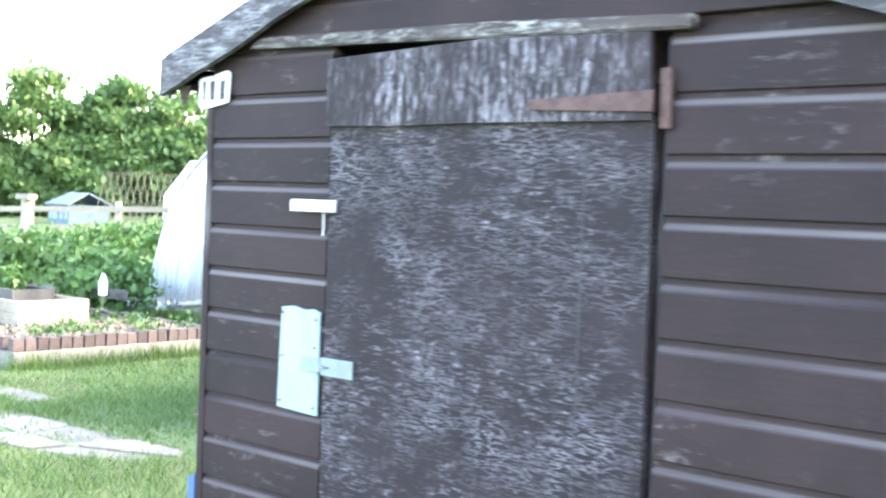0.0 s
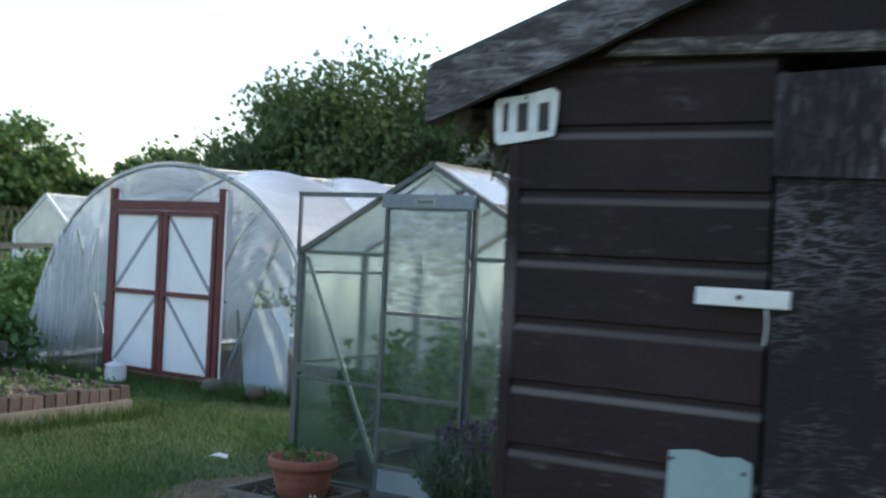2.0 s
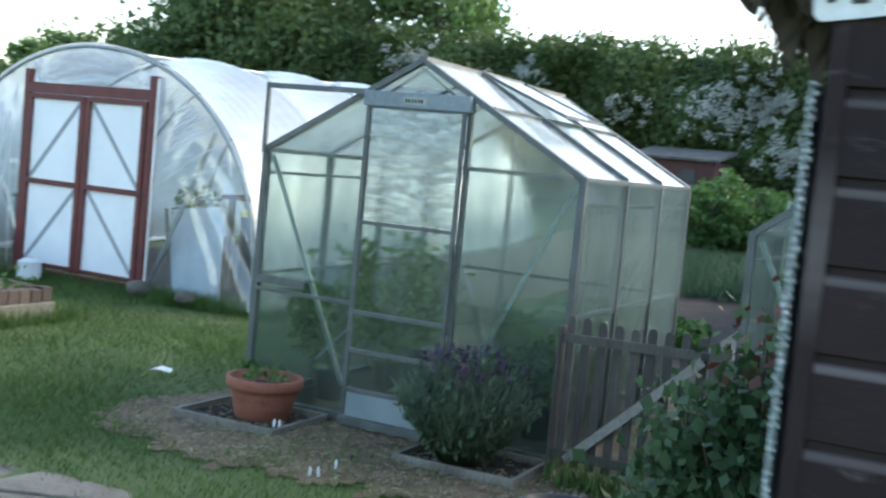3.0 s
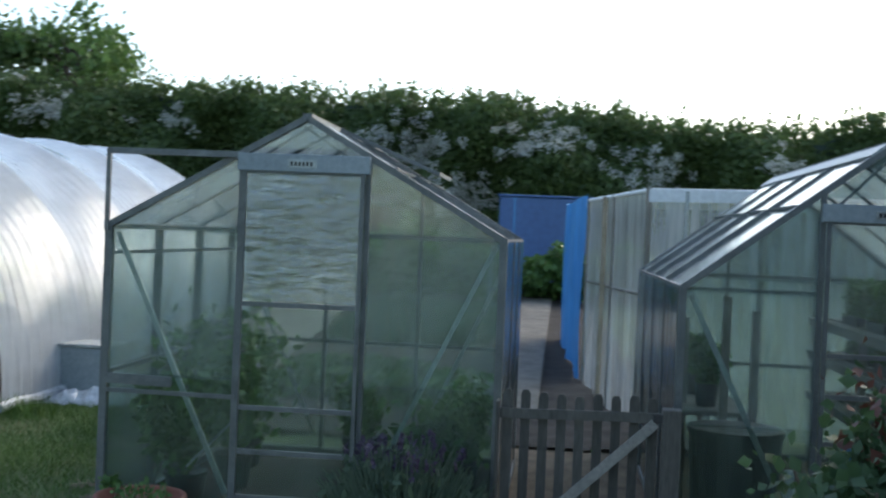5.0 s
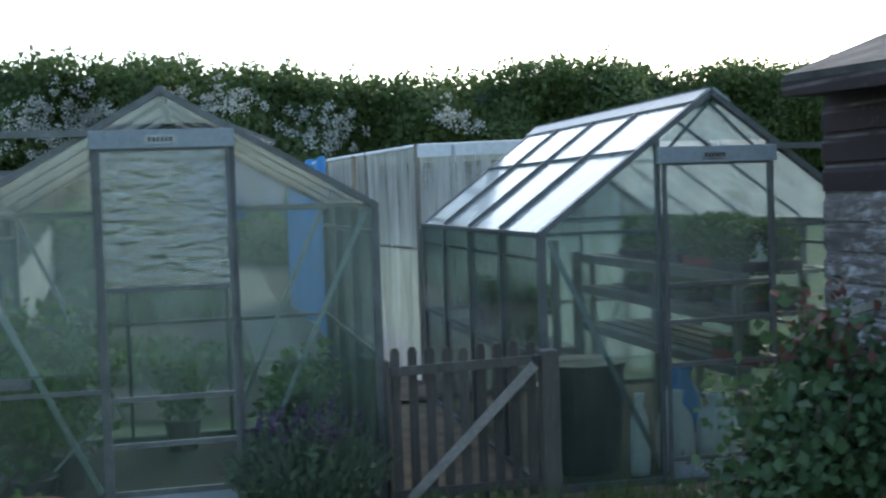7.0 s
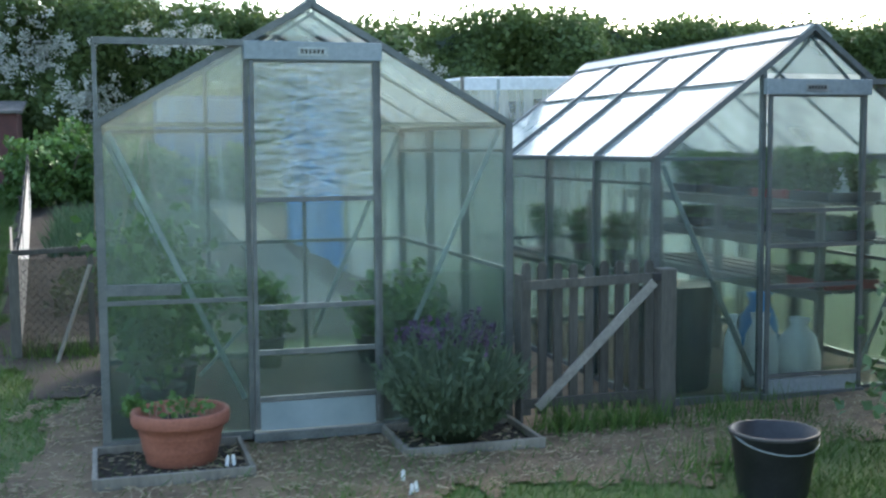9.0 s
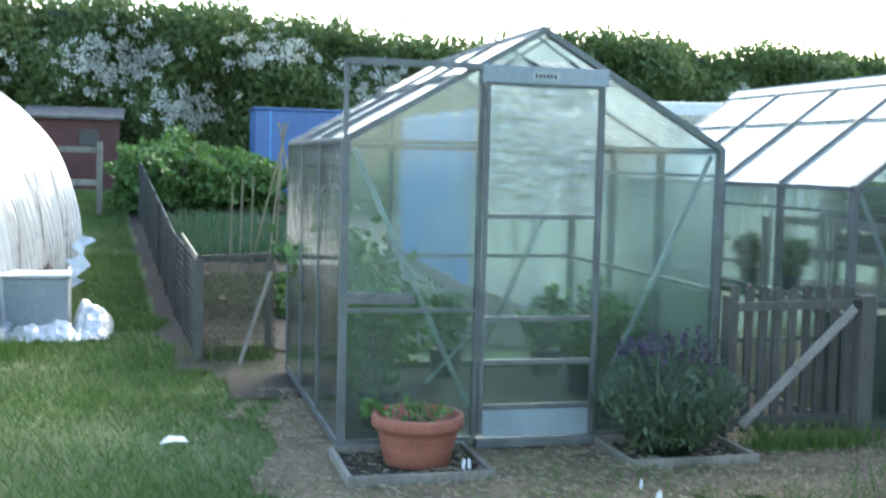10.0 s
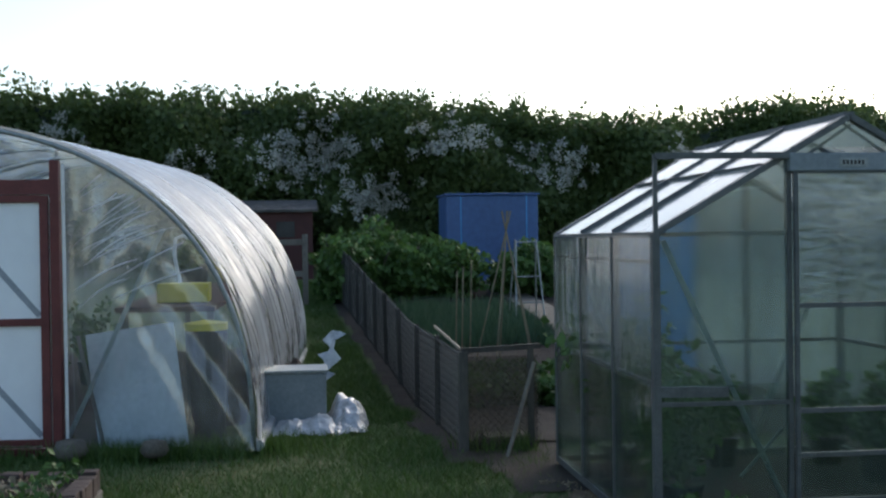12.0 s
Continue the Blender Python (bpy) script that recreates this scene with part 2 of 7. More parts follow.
M = {
    "lawn": surface("lawn_ground", (0.038, 0.064, 0.017), (0.1, 0.138, 0.04), 1.4, 0.95, grain=45, relief=0.5),
    "earth": surface("bare_earth", (0.07, 0.046, 0.027), (0.215, 0.155, 0.095), 5, 0.95, grain=70, relief=0.7),
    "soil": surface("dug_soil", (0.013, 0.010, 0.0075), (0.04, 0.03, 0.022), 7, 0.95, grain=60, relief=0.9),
    "stone": surface("paving_stone", (0.095, 0.086, 0.066), (0.25, 0.225, 0.185), 5, 0.9, grain=50, relief=0.5, vary=0.3),
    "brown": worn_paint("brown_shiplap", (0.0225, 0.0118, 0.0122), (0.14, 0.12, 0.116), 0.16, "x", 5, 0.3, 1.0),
    "ply_v": worn_paint("worn_ply_upright", (0.019, 0.0122, 0.0135), (0.265, 0.24, 0.26), 0.9, "z", 10, checks=0.25),
    "ply_h": worn_paint("worn_ply_level", (0.018, 0.0116, 0.0136), (0.185, 0.168, 0.188), 0.5, "x", 12, checks=0.75),
    "barge": worn_paint("weathered_barge", (0.045, 0.04, 0.041), (0.3, 0.29, 0.3), 0.8, "x", 5, checks=0.5),
    "beam": worn_paint("bleached_beam", (0.05, 0.038, 0.034), (0.32, 0.31, 0.28), 1.0, "x", 7),
    "silver": worn_paint("weathered_boards", (0.09, 0.078, 0.072), (0.4, 0.4, 0.41), 1.1, "y", 4, 0.4, 0.5),
    "felt": surface("roof_felt", (0.028, 0.028, 0.028), (0.15, 0.15, 0.145), 5, 0.95, grain=220, relief=0.6),
    "plate": surface("painted_plate", (0.215, 0.31, 0.33), (0.29, 0.385, 0.405), 5, 0.5, grain=40, relief=0.05, speck=0.06),
    "zinc": surface("galvanised", (0.22, 0.25, 0.25), (0.36, 0.4, 0.4), 25, 0.45, 0.7, grain=90, relief=0.15),
    "alu": surface("greenhouse_alloy", (0.06, 0.07, 0.07), (0.135, 0.15, 0.15), 9, 0.5, 0.2, grain=80, relief=0.15),
    "rust": surface("rusty_iron", (0.06, 0.03, 0.025), (0.14, 0.08, 0.07), 18, 0.8, 0.2, grain=90),
    "white": surface("white_plastic", (0.68, 0.7, 0.7), (0.82, 0.83, 0.82), 6, 0.5, grain=50, relief=0.08),
    "ink": surface("black_ink", (0.012, 0.012, 0.014), (0.03, 0.03, 0.032), 10, 0.6),
    "red": surface("red_oxide_paint", (0.095, 0.018, 0.018), (0.165, 0.036, 0.033), 6, 0.6, grain=60, relief=0.2),
    "terracotta": surface("terracotta", (0.2, 0.066, 0.04), (0.31, 0.115, 0.075), 9, 0.8, grain=70, relief=0.25),
    "timber": surface("grey_timber", (0.13, 0.12, 0.1), (0.3, 0.28, 0.24), 5, 0.85, stretch=(1, 1, 0.2), grain=60, relief=0.4, vary=0.35),
    "plank": surface("raised_bed_plank", (0.25, 0.2, 0.14), (0.42, 0.36, 0.27), 4, 0.85, stretch=(0.3, 0.3, 1), grain=50, relief=0.3, vary=0.25),
    "brick": surface("edging_brick", (0.07, 0.052, 0.045), (0.17, 0.122, 0.102), 12, 0.9, grain=70, relief=0.5, vary=0.5),
    "mortar": surface("old_mortar", (0.13, 0.12, 0.1), (0.24, 0.22, 0.19), 10, 0.95),
    "blue": surface("blue_tarpaulin", (0.04, 0.23, 0.55), (0.08, 0.34, 0.72), 1.6, 0.5, stretch=(1, 1, 0.3), grain=12, relief=0.4),
    "bluetank": surface("blue_panel", (0.04, 0.095, 0.24), (0.058, 0.135, 0.32), 1.2, 0.55, grain=10, relief=0.2),
    "black": surface("black_plastic", (0.01, 0.011, 0.013), (0.03, 0.031, 0.034), 8, 0.45, grain=60, relief=0.1),
    "yellow": surface("yellow_plastic", (0.5, 0.42, 0.03), (0.62, 0.55, 0.06), 6, 0.5, relief=0.1),
    "redplastic": surface("red_plastic", (0.25, 0.03, 0.025), (0.4, 0.06, 0.05), 6, 0.5, relief=0.1),
    "silversheet": surface("silver_plastic_sheet", (0.3, 0.33, 0.35), (0.56, 0.59, 0.61), 9, 0.3, 0.25, grain=18, relief=0.8),
    "bark": surface("bark", (0.045, 0.035, 0.025), (0.11, 0.09, 0.07), 10, 0.95, stretch=(1, 1, 0.25), grain=40, relief=0.8),
    "cane": surface("bamboo_cane", (0.16, 0.13, 0.08), (0.27, 0.225, 0.14), 14, 0.7),
    "darkred": surface("dark_red_shed", (0.05, 0.02, 0.02), (0.09, 0.035, 0.032), 4, 0.85),
    "greyhut": surface("grey_blue_hut", (0.09, 0.13, 0.15), (0.16, 0.21, 0.235), 3, 0.7),
    "palebrace": surface("pale_grey_batten", (0.26, 0.29, 0.32), (0.36, 0.39, 0.42), 6, 0.8),
    "straw": surface("dry_straw", (0.2, 0.16, 0.1), (0.38, 0.32, 0.22), 9, 0.9),
    "hedge": leaf_mat("hedge_leaf", (0.062, 0.105, 0.032), (0.13, 0.195, 0.064), 0.4),
    "tree": leaf_mat("tree_leaf", (0.065, 0.13, 0.035), (0.2, 0.31, 0.095), 0.4),
    # near-black green: the shade deep inside the hedges, put into the colour
    "hedgeshade": leaf_mat("hedge_inner_shade", (0.012, 0.028, 0.014), (0.04, 0.075, 0.03)),
    "bloom": leaf_mat("hawthorn_blossom", (0.34, 0.36, 0.32), (0.68, 0.7, 0.64)),
    "veg": leaf_mat("vegetable_leaf", (0.042, 0.10, 0.021), (0.14, 0.265, 0.062)),
    "grass": leaf_mat("grass_blade", (0.04, 0.092, 0.016), (0.15, 0.25, 0.055)),
    "dry": leaf_mat("dry_grass_blade", (0.13, 0.125, 0.05), (0.3, 0.27, 0.13)),
    "onion": leaf_mat("onion_leaf", (0.03, 0.078, 0.04), (0.075, 0.15, 0.075)),
    "lavleaf": leaf_mat("lavender_leaf", (0.045, 0.082, 0.045), (0.115, 0.165, 0.095)),
    "lavbloom": leaf_mat("lavender_flower", (0.05, 0.036, 0.07), (0.1, 0.07, 0.125)),
    "rose": leaf_mat("rose_leaf", (0.03, 0.068, 0.027), (0.105, 0.185, 0.075)),
    "rosered": leaf_mat("young_red_leaf", (0.09, 0.034, 0.024), (0.18, 0.07, 0.046)),
    "glass": sheet_glass("greenhouse_glass", (0.89, 0.95, 0.945), (0.30, 0.36, 0.35), 0.03, 0.26, 4.0, 0.06, wave=0.2, wave_scale=9, stretch=(1, 1, 0.3), through=0.4, mist=0.35),
    "algae": sheet_glass("algae_stained_glass", (0.84, 0.915, 0.895), (0.165, 0.21, 0.185), 0.05, 0.3, 5.0, 0.07, wave=0.2, wave_scale=9, stretch=(1, 1, 0.3), through=0.4, mist=0.45),
    "roofglass": sheet_glass("roof_glass", (0.9, 0.95, 0.94), (0.82, 0.86, 0.86), 0.25, 0.55, 2.5, 0.12, 1.6),
    # here the milky dashes paint in the highlights of the ripples
    "ripple": sheet_glass("bubbled_plastic_pane", (0.9, 0.95, 0.93), (0.27, 0.325, 0.31), 0.0, 0.5, 26.0, 0.03, 1.9, wave=0.8, wave_scale=20, stretch=(0.42, 1, 1.5), bend=1.25),
    "film": sheet_glass("polythene_film", (0.88, 0.92, 0.94), (0.84, 0.88, 0.9), 0.5, 0.78, 2.2, 0.16, 1.6, wave=0.4, wave_scale=7, stretch=(1, 0.3, 1)),
    "endfilm": sheet_glass("clear_end_film", (0.82, 0.89, 0.94), (0.72, 0.79, 0.84), 0.04, 0.2, 3.0, 0.07, 2.0, wave=0.2, wave_scale=7, stretch=(1, 1, 0.7)),
    "doorfilm": surface("white_door_film", (0.76, 0.79, 0.82), (0.84, 0.87, 0.89), 3, 0.4, grain=14, relief=0.05, speck=0.05),
    "net": sheet_glass("white_netting", (0.9, 0.95, 0.97), (0.52, 0.61, 0.67), 0.18, 0.6, 9.0, 0.3, 1.2, stretch=(1.5, 1.5, 0.12)),
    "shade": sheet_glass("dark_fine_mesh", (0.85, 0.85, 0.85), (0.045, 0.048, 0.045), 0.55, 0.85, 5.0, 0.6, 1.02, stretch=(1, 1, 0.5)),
    "gatewood": surface("dark_gate_timber", (0.045, 0.045, 0.04), (0.125, 0.12, 0.105), 6, 0.85, stretch=(1, 1, 0.2), grain=60, relief=0.4, vary=0.4),
    "bracewood": surface("bleached_brace", (0.17, 0.165, 0.15), (0.3, 0.29, 0.26), 6, 0.85, grain=60, relief=0.4),
    "kick": surface("kick_plate_metal", (0.17, 0.225, 0.25), (0.24, 0.30, 0.33), 4, 0.5, 0.2, grain=40, relief=0.05, speck=0.08),
    "mesh": surface("wire_netting", (0.025, 0.028, 0.027), (0.065, 0.07, 0.066), 12, 0.85, 0.0),
    "foam": surface("pale_insulation_sheet", (0.29, 0.385, 0.385), (0.39, 0.485, 0.48), 3, 0.4, grain=90, relief=0.4),
    "bubble": surface("bubbled_sheet_edge", (0.2, 0.22, 0.22), (0.85, 0.87, 0.87), 60, 0.3, grain=120, relief=1.0, spread=(0.4, 0.6)),
    "greyboard": surface("grey_tank_paint", (0.17, 0.21, 0.23), (0.25, 0.29, 0.31), 3, 0.6, grain=40, relief=0.1),
    "whiteboard": surface("white_board", (0.52, 0.55, 0.56), (0.64, 0.67, 0.68), 2, 0.6, grain=30, relief=0.1),
}


# ---- building helpers ----
def finish(name, me, mat, parent=None, label=""):
    me.materials.append(mat)
    ob = new(name, me)
    if parent is not None:
        ob.parent = parent
        if parent.type == "EMPTY":
            ob.matrix_parent_inverse = Matrix.Translation(-parent.location)
    if label:
        ob["label"] = label
    return ob


def part(name, bm, mat, parent=None, label="", smooth=False):
    bm.normal_update()
    me = bpy.data.meshes.new(name)
    bm.to_mesh(me)
    bm.free()
    if smooth:
        me.polygons.foreach_set("use_smooth", [True] * len(me.polygons))
    return finish(name, me, M[mat], parent, label)


def thing(name, at, label, category, group="", kind=""):
    e = new(name)
    e.location, e.empty_display_size = at, 0.1
    return tagged(e, label, category, group, kind)


def hexa(bm, c):
    """A closed block from eight corners: four below, four above, both anticlockwise."""
    v = [bm.verts.new(p) for p in c]
    for f in ((3, 2, 1, 0), (4, 5, 6, 7), (0, 1, 5, 4), (1, 2, 6, 5), (2, 3, 7, 6), (3, 0, 4, 7)):
        bm.faces.new([v[i] for i in f])
    return bm


def box(x0, x1, y0, y1, z0, z1, bevel=0.0, bm=None):
    own = bm is None
    bm = bmesh.new() if own else bm
    hexa(bm, [(x0, y0, z0), (x1, y0, z0), (x1, y1, z0), (x0, y1, z0), (x0, y0, z1), (x1, y0, z1), (x1, y1, z1), (x0, y1, z1)])
    if bevel and own:
        bmesh.ops.bevel(bm, geom=bm.edges[:], offset=bevel, segments=2, affect="EDGES", profile=0.5)
    return bm


def bar(p, q, w, d, bm=None, side=(0, 1, 0)):
    """A straight bar from p to q, w wide and d deep along side."""
    bm = bmesh.new() if bm is None else bm
    p, q = Vector(p), Vector(q)
    a = (q - p).normalized()
    s = Vector(side)
    s = (s - a * s.dot(a)).normalized()
    u = a.cross(s).normalized()
    c = [(-w / 2, -d / 2), (w / 2, -d / 2), (w / 2, d / 2), (-w / 2, d / 2)]
    hexa(bm, [tuple(p + u * i + s * j) for i, j in c] + [tuple(q + u * i + s * j) for i, j in c])
    bmesh.ops.recalc_face_normals(bm, faces=bm.faces[:])
    return bm


def prism(pts, n, thick, bm=None):
    """A flat plate from an outline in 3D, thick along n."""
    bm = bmesh.new() if bm is None else bm
    n = Vector(n).normalized() * thick / 2
    a = [bm.verts.new(Vector(p) - n) for p in pts]
    b = [bm.verts.new(Vector(p) + n) for p in pts]
    bm.faces.new(a[::-1])
    bm.faces.new(b)
    for i in range(len(pts)):
        j = (i + 1) % len(pts)
        bm.faces.new((a[i], a[j], b[j], b[i]))
    bmesh.ops.recalc_face_normals(bm, faces=bm.faces[:])
    return bm


def tube(pts, radii, n=8, bm=None):
    """A round tube along points, capped."""
    bm = bmesh.new() if bm is None else bm
    pts = [Vector(p) for p in pts]
    radii = [radii] * len(pts) if isinstance(radii, (int, float)) else radii
    rings, ref = [], Vector((0.3, 0.9, 0.2))
    for i, p in enumerate(pts):
        a = (pts[min(i + 1, len(pts) - 1)] - pts[max(i - 1, 0)]).normalized()
        u = a.cross(ref if abs(a.dot(ref)) < 0.95 else Vector((1, 0, 0))).normalized()
        w = a.cross(u)
        rings.append([bm.verts.new(p + radii[i] * (u * math.cos(k * math.tau / n) + w * math.sin(k * math.tau / n))) for k in range(n)])
    for r, s in zip(rings, rings[1:]):
        for k in range(n):
            bm.faces.new((r[k], r[(k + 1) % n], s[(k + 1) % n], s[k]))
    bm.faces.new(rings[0][::-1])
    bm.faces.new(rings[-1])
    bmesh.ops.recalc_face_normals(bm, faces=bm.faces[:])
    return bm


def lathe(profile, at, n=28, bm=None):
    """A turned body from (radius, height) pairs round a standing axis."""
    bm = bmesh.new() if bm is None else bm
    rings = [[bm.verts.new((at[0] + r * math.cos(k * math.tau / n), at[1] + r * math.sin(k * math.tau / n), at[2] + z)) for k in range(n)] for r, z in profile]
    for r, s in zip(rings, rings[1:]):
        for k in range(n):
            bm.faces.new((r[k], r[(k + 1) % n], s[(k + 1) % n], s[k]))
    bm.faces.new(rings[0][::-1])
    bm.faces.new(rings[-1])
    return bm


def raw_mesh(name, verts, faces):
    me = bpy.data.meshes.new(name)
    k = faces.shape[1]
    me.vertices.add(len(verts))
    me.vertices.foreach_set("co", np.asarray(verts, np.float32).ravel())
    me.loops.add(faces.size)
    me.loops.foreach_set("vertex_index", faces.astype(np.int32).ravel())
    me.polygons.add(len(faces))
    me.polygons.foreach_set("loop_start", np.arange(0, faces.size, k, dtype=np.int32))
    me.update(calc_edges=True)
    return me


def leaves(name, points, size, mat, parent=None, seed=1, long=1.5, upward=0.3, label=""):
    """Small folded leaves, one at each point, each turned its own way."""
    r = np.random.default_rng(seed)
    n = len(points)
    a = r.normal(size=(n, 3))
    a[:, 2] += upward
    a /= np.linalg.norm(a, axis=1, keepdims=True)
    b = np.cross(a, r.normal(size=(n, 3)))
    b /= np.linalg.norm(b, axis=1, keepdims=True)
    c = np.cross(a, b)
    s = (size * r.uniform(0.6, 1.4, n))[:, None]
    p = np.asarray(points)
    tip, tail = p + a * s * long * 0.5, p - a * s * long * 0.5
    left, right = p + b * s * 0.5 + c * s * 0.15, p - b * s * 0.5 + c * s * 0.15
    v = np.stack([tail, left, tip, right], 1).reshape(-1, 3)
    i = np.arange(n) * 4
    f = np.concatenate([np.stack([i, i + 3, i + 2], 1), np.stack([i, i + 2, i + 1], 1)])
    return tagged(finish(name, raw_mesh(name, v, f), M[mat], parent, label), kind="stuff" if parent else "")


def blades(name, xy, height, width, mat, parent=None, seed=1, lean=0.5, z=None, patchy=False):
    """Upright tapering blades from the ground."""
    r = np.random.default_rng(seed)
    n = len(xy)
    h = height * r.uniform(0.45, 1.35, n)
    if patchy:
        h *= 0.55 + 0.45 * (1 + wobble(xy[:, 0] * 0.8, xy[:, 1] * 0.8)) + 0.5 * (wobble(xy[:, 0] * 2.1 + 3, xy[:, 1] * 2.3) > 0.55)
    ang = r.uniform(0, math.tau, n)
    d = np.stack([np.cos(ang), np.sin(ang)], 1) * (width / 2)
    base = np.column_stack([xy, ground_z(xy[:, 0], xy[:, 1]) if z is None else np.full(n, z)])
    off = r.normal(size=(n, 2)) * lean * h[:, None]
    v = np.zeros((n, 3, 3))
    v[:, 0, :2], v[:, 1, :2], v[:, 2, :2] = xy - d, xy + d, xy + off
    v[:, 0, 2] = v[:, 1, 2] = base[:, 2] - 0.005
    v[:, 2, 2] = base[:, 2] + h
    return tagged(finish(name, raw_mesh(name, v.reshape(-1, 3), np.arange(3 * n).reshape(-1, 3)), M[mat], parent), kind="stuff")


def sticks(name, a, b, r, mat, parent=None, label=""):
    """Many thin four-sided sticks from points a to points b, in one mesh."""
    a, b = np.asarray(a, float), np.asarray(b, float)
    n = len(a)
    d = b - a
    d /= np.linalg.norm(d, axis=1, keepdims=True) + 1e-9
    ref = np.where(np.abs(d[:, 2:3]) > 0.9, np.array([[1.0, 0, 0]]), np.array([[0, 0, 1.0]]))
    u = np.cross(d, ref)
    u /= np.linalg.norm(u, axis=1, keepdims=True)
    w = np.cross(d, u)
    r = np.broadcast_to(np.asarray(r, float).reshape(-1, 1), (n, 1))
    off = [u * r, w * r, -u * r, -w * r]
    v = np.stack([a + o for o in off] + [b + o for o in off], 1).reshape(-1, 3)
    i = (np.arange(n) * 8)[:, None]
    f = np.concatenate([i + np.array([[k, (k + 1) % 4, 4 + (k + 1) % 4, 4 + k]]) for k in range(4)] + [i + np.array([[3, 2, 1, 0]]), i + np.array([[4, 5, 6, 7]])])
    return tagged(finish(name, raw_mesh(name, v, f), M[mat], parent, label), kind="stuff" if parent else "")


def ground_z(x, y):
    """The land: level near the sheds, climbing gently towards the hedge, with small unevenness."""
    x, y = np.asarray(x, float), np.asarray(y, float)
    rise = 0.06 * np.clip(y - 9, 0, 16)
    lumps = 0.012 * np.sin(1.7 * x + 0.6 * y) * np.sin(1.3 * y - 0.4 * x) + 0.006 * np.sin(5.1 * x) * np.sin(4.3 * y + 1)
    return rise + lumps - 0.012


# ---- ground ----
def graded(a, b, step, far):
    fine = np.arange(a, b + step / 2, step)
    out = np.geomspace(step * 2, far, 26)
    return np.concatenate([a - out[::-1], fine, b + out])


def land():
    xs, ys = graded(-14, 4, 0.2, 900), graded(-4, 24, 0.2, 900)
    gx, gy = np.meshgrid(xs, ys)
    v = np.column_stack([gx.ravel(), gy.ravel(), ground_z(gx, gy).ravel()])
    w = len(xs)
    i = (np.arange(len(ys) - 1)[:, None] * w + np.arange(w - 1)).ravel()
    me = raw_mesh("ground", v, np.stack([i, i + 1, i + w + 1, i + w], 1))
    tagged(finish("ground", me, M["lawn"]), "rough mown allotment grass rising towards a hedge", "ground", kind="structure")


def wobble(x, y, k=1.0):
    return 0.5 * np.sin(3.1 * x * k + 1.3 * np.sin(2.3 * y * k)) + 0.5 * np.sin(4.7 * y * k + 1.7 * np.sin(1.9 * x * k) + 1)


def patch(name, inside, x0, x1, y0, y1, mat, lift, label, step=0.07, lumps=0.0):
    xs, ys = np.arange(x0, x1, step), np.arange(y0, y1, step)
    gx, gy = np.meshgrid(xs, ys)
    z = ground_z(gx, gy) + lift + lumps * wobble(gx, gy, 4) * np.sin(9 * gx + 5 * gy)
    v = np.column_stack([gx.ravel(), gy.ravel(), z.ravel()])
    w = len(xs)
    i = (np.arange(len(ys) - 1)[:, None] * w + np.arange(w - 1)).ravel()
    keep = inside(gx.ravel()[i] + step / 2, gy.ravel()[i] + step / 2)
    i = i[keep]
    me = raw_mesh(name, v, np.stack([i, i + 1, i + w + 1, i + w], 1))
    me.validate()
    return tagged(finish(name, me, M[mat]), label, "ground", kind="structure")


def on_earth(x, y):
    w = wobble(x, y) * 0.17 + 0.09 * np.sin(11 * x + 6 * y) * np.sin(9 * y - 5 * x) + 0.05 * np.sin(27 * x - 9 * y)
    front = (x > -3.55 + w) & (x < 2.2) & (y > 2.95 + w + 0.2 * np.sin(1.3 * x + 0.5)) & (y < 4.6)
    strip = (x > -3.45 + w) & (x < -3.0) & (y > 2.9) & (y < 5.6)
    return front | strip | ((x > -1.3) & (x < -0.3) & (y > 3.5) & (y < 8.2))


def on_plot(x, y):
    return (y > 6.75) & (y < 20.5) & (x > -3.6 - 0.045 * (y - 6.6)) & (x < 0.2 - 0.06 * (y - 6)) & ~((x > -3.15) & (y < 6.2))


def on_margin(x, y):
    fx = -3.68 - 0.045 * (y - 6.6) + 0.06 * wobble(x, y)
    return (x > fx - 0.16) & (x < fx + 0.2) & (y > 6.2) & (y < 20) | (x > -3.62 + 0.1 * wobble(x, y)) & (x < -3.0) & (y > 5.3) & (y < 6.9)


land()
patch("ground_margin", on_margin, -4.8, -2.9, 5.2, 20.2, "soil", 0.014, "dark crumbled soil along the netting fence", 0.06, 0.006)
patch("ground_bare_earth", on_earth, -4.8, 2.4, 2.2, 20.2, "earth", 0.010, "trodden bare earth with straw in front of the greenhouses", 0.045, 0.004)
# added tunnel floor: its dark colour stands in for the dim interior
patch("ground_tunnel_floor", lambda x, y: (np.abs(x + 7.12 - 0.061 * (y - 9.7)) < 1.9), -9.3, -4.9, 7.0, 12.5, "soil", 0.02, "dark soil floor added to dim the inside of the tunnel", 0.15, 0.01)
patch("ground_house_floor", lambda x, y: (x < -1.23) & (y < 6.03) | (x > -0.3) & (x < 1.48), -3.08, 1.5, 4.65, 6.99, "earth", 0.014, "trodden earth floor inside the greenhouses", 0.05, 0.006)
patch("ground_dug_plot", on_plot, -4.5, 0.4, 6.7, 20.6, "soil", 0.03, "dark dug soil of the fenced vegetable plot", 0.1, 0.02)


# ---- shed ----
SX0, SX1, SY1, RIDGE_X = 0.535, 2.40, 2.86, 1.4475
PITCH = 0.36


def roof_low(x):
    """Underside of the verge over the front wall."""
    return 1.80 + PITCH * (min(x, 2 * RIDGE_X - x) - 0.44)


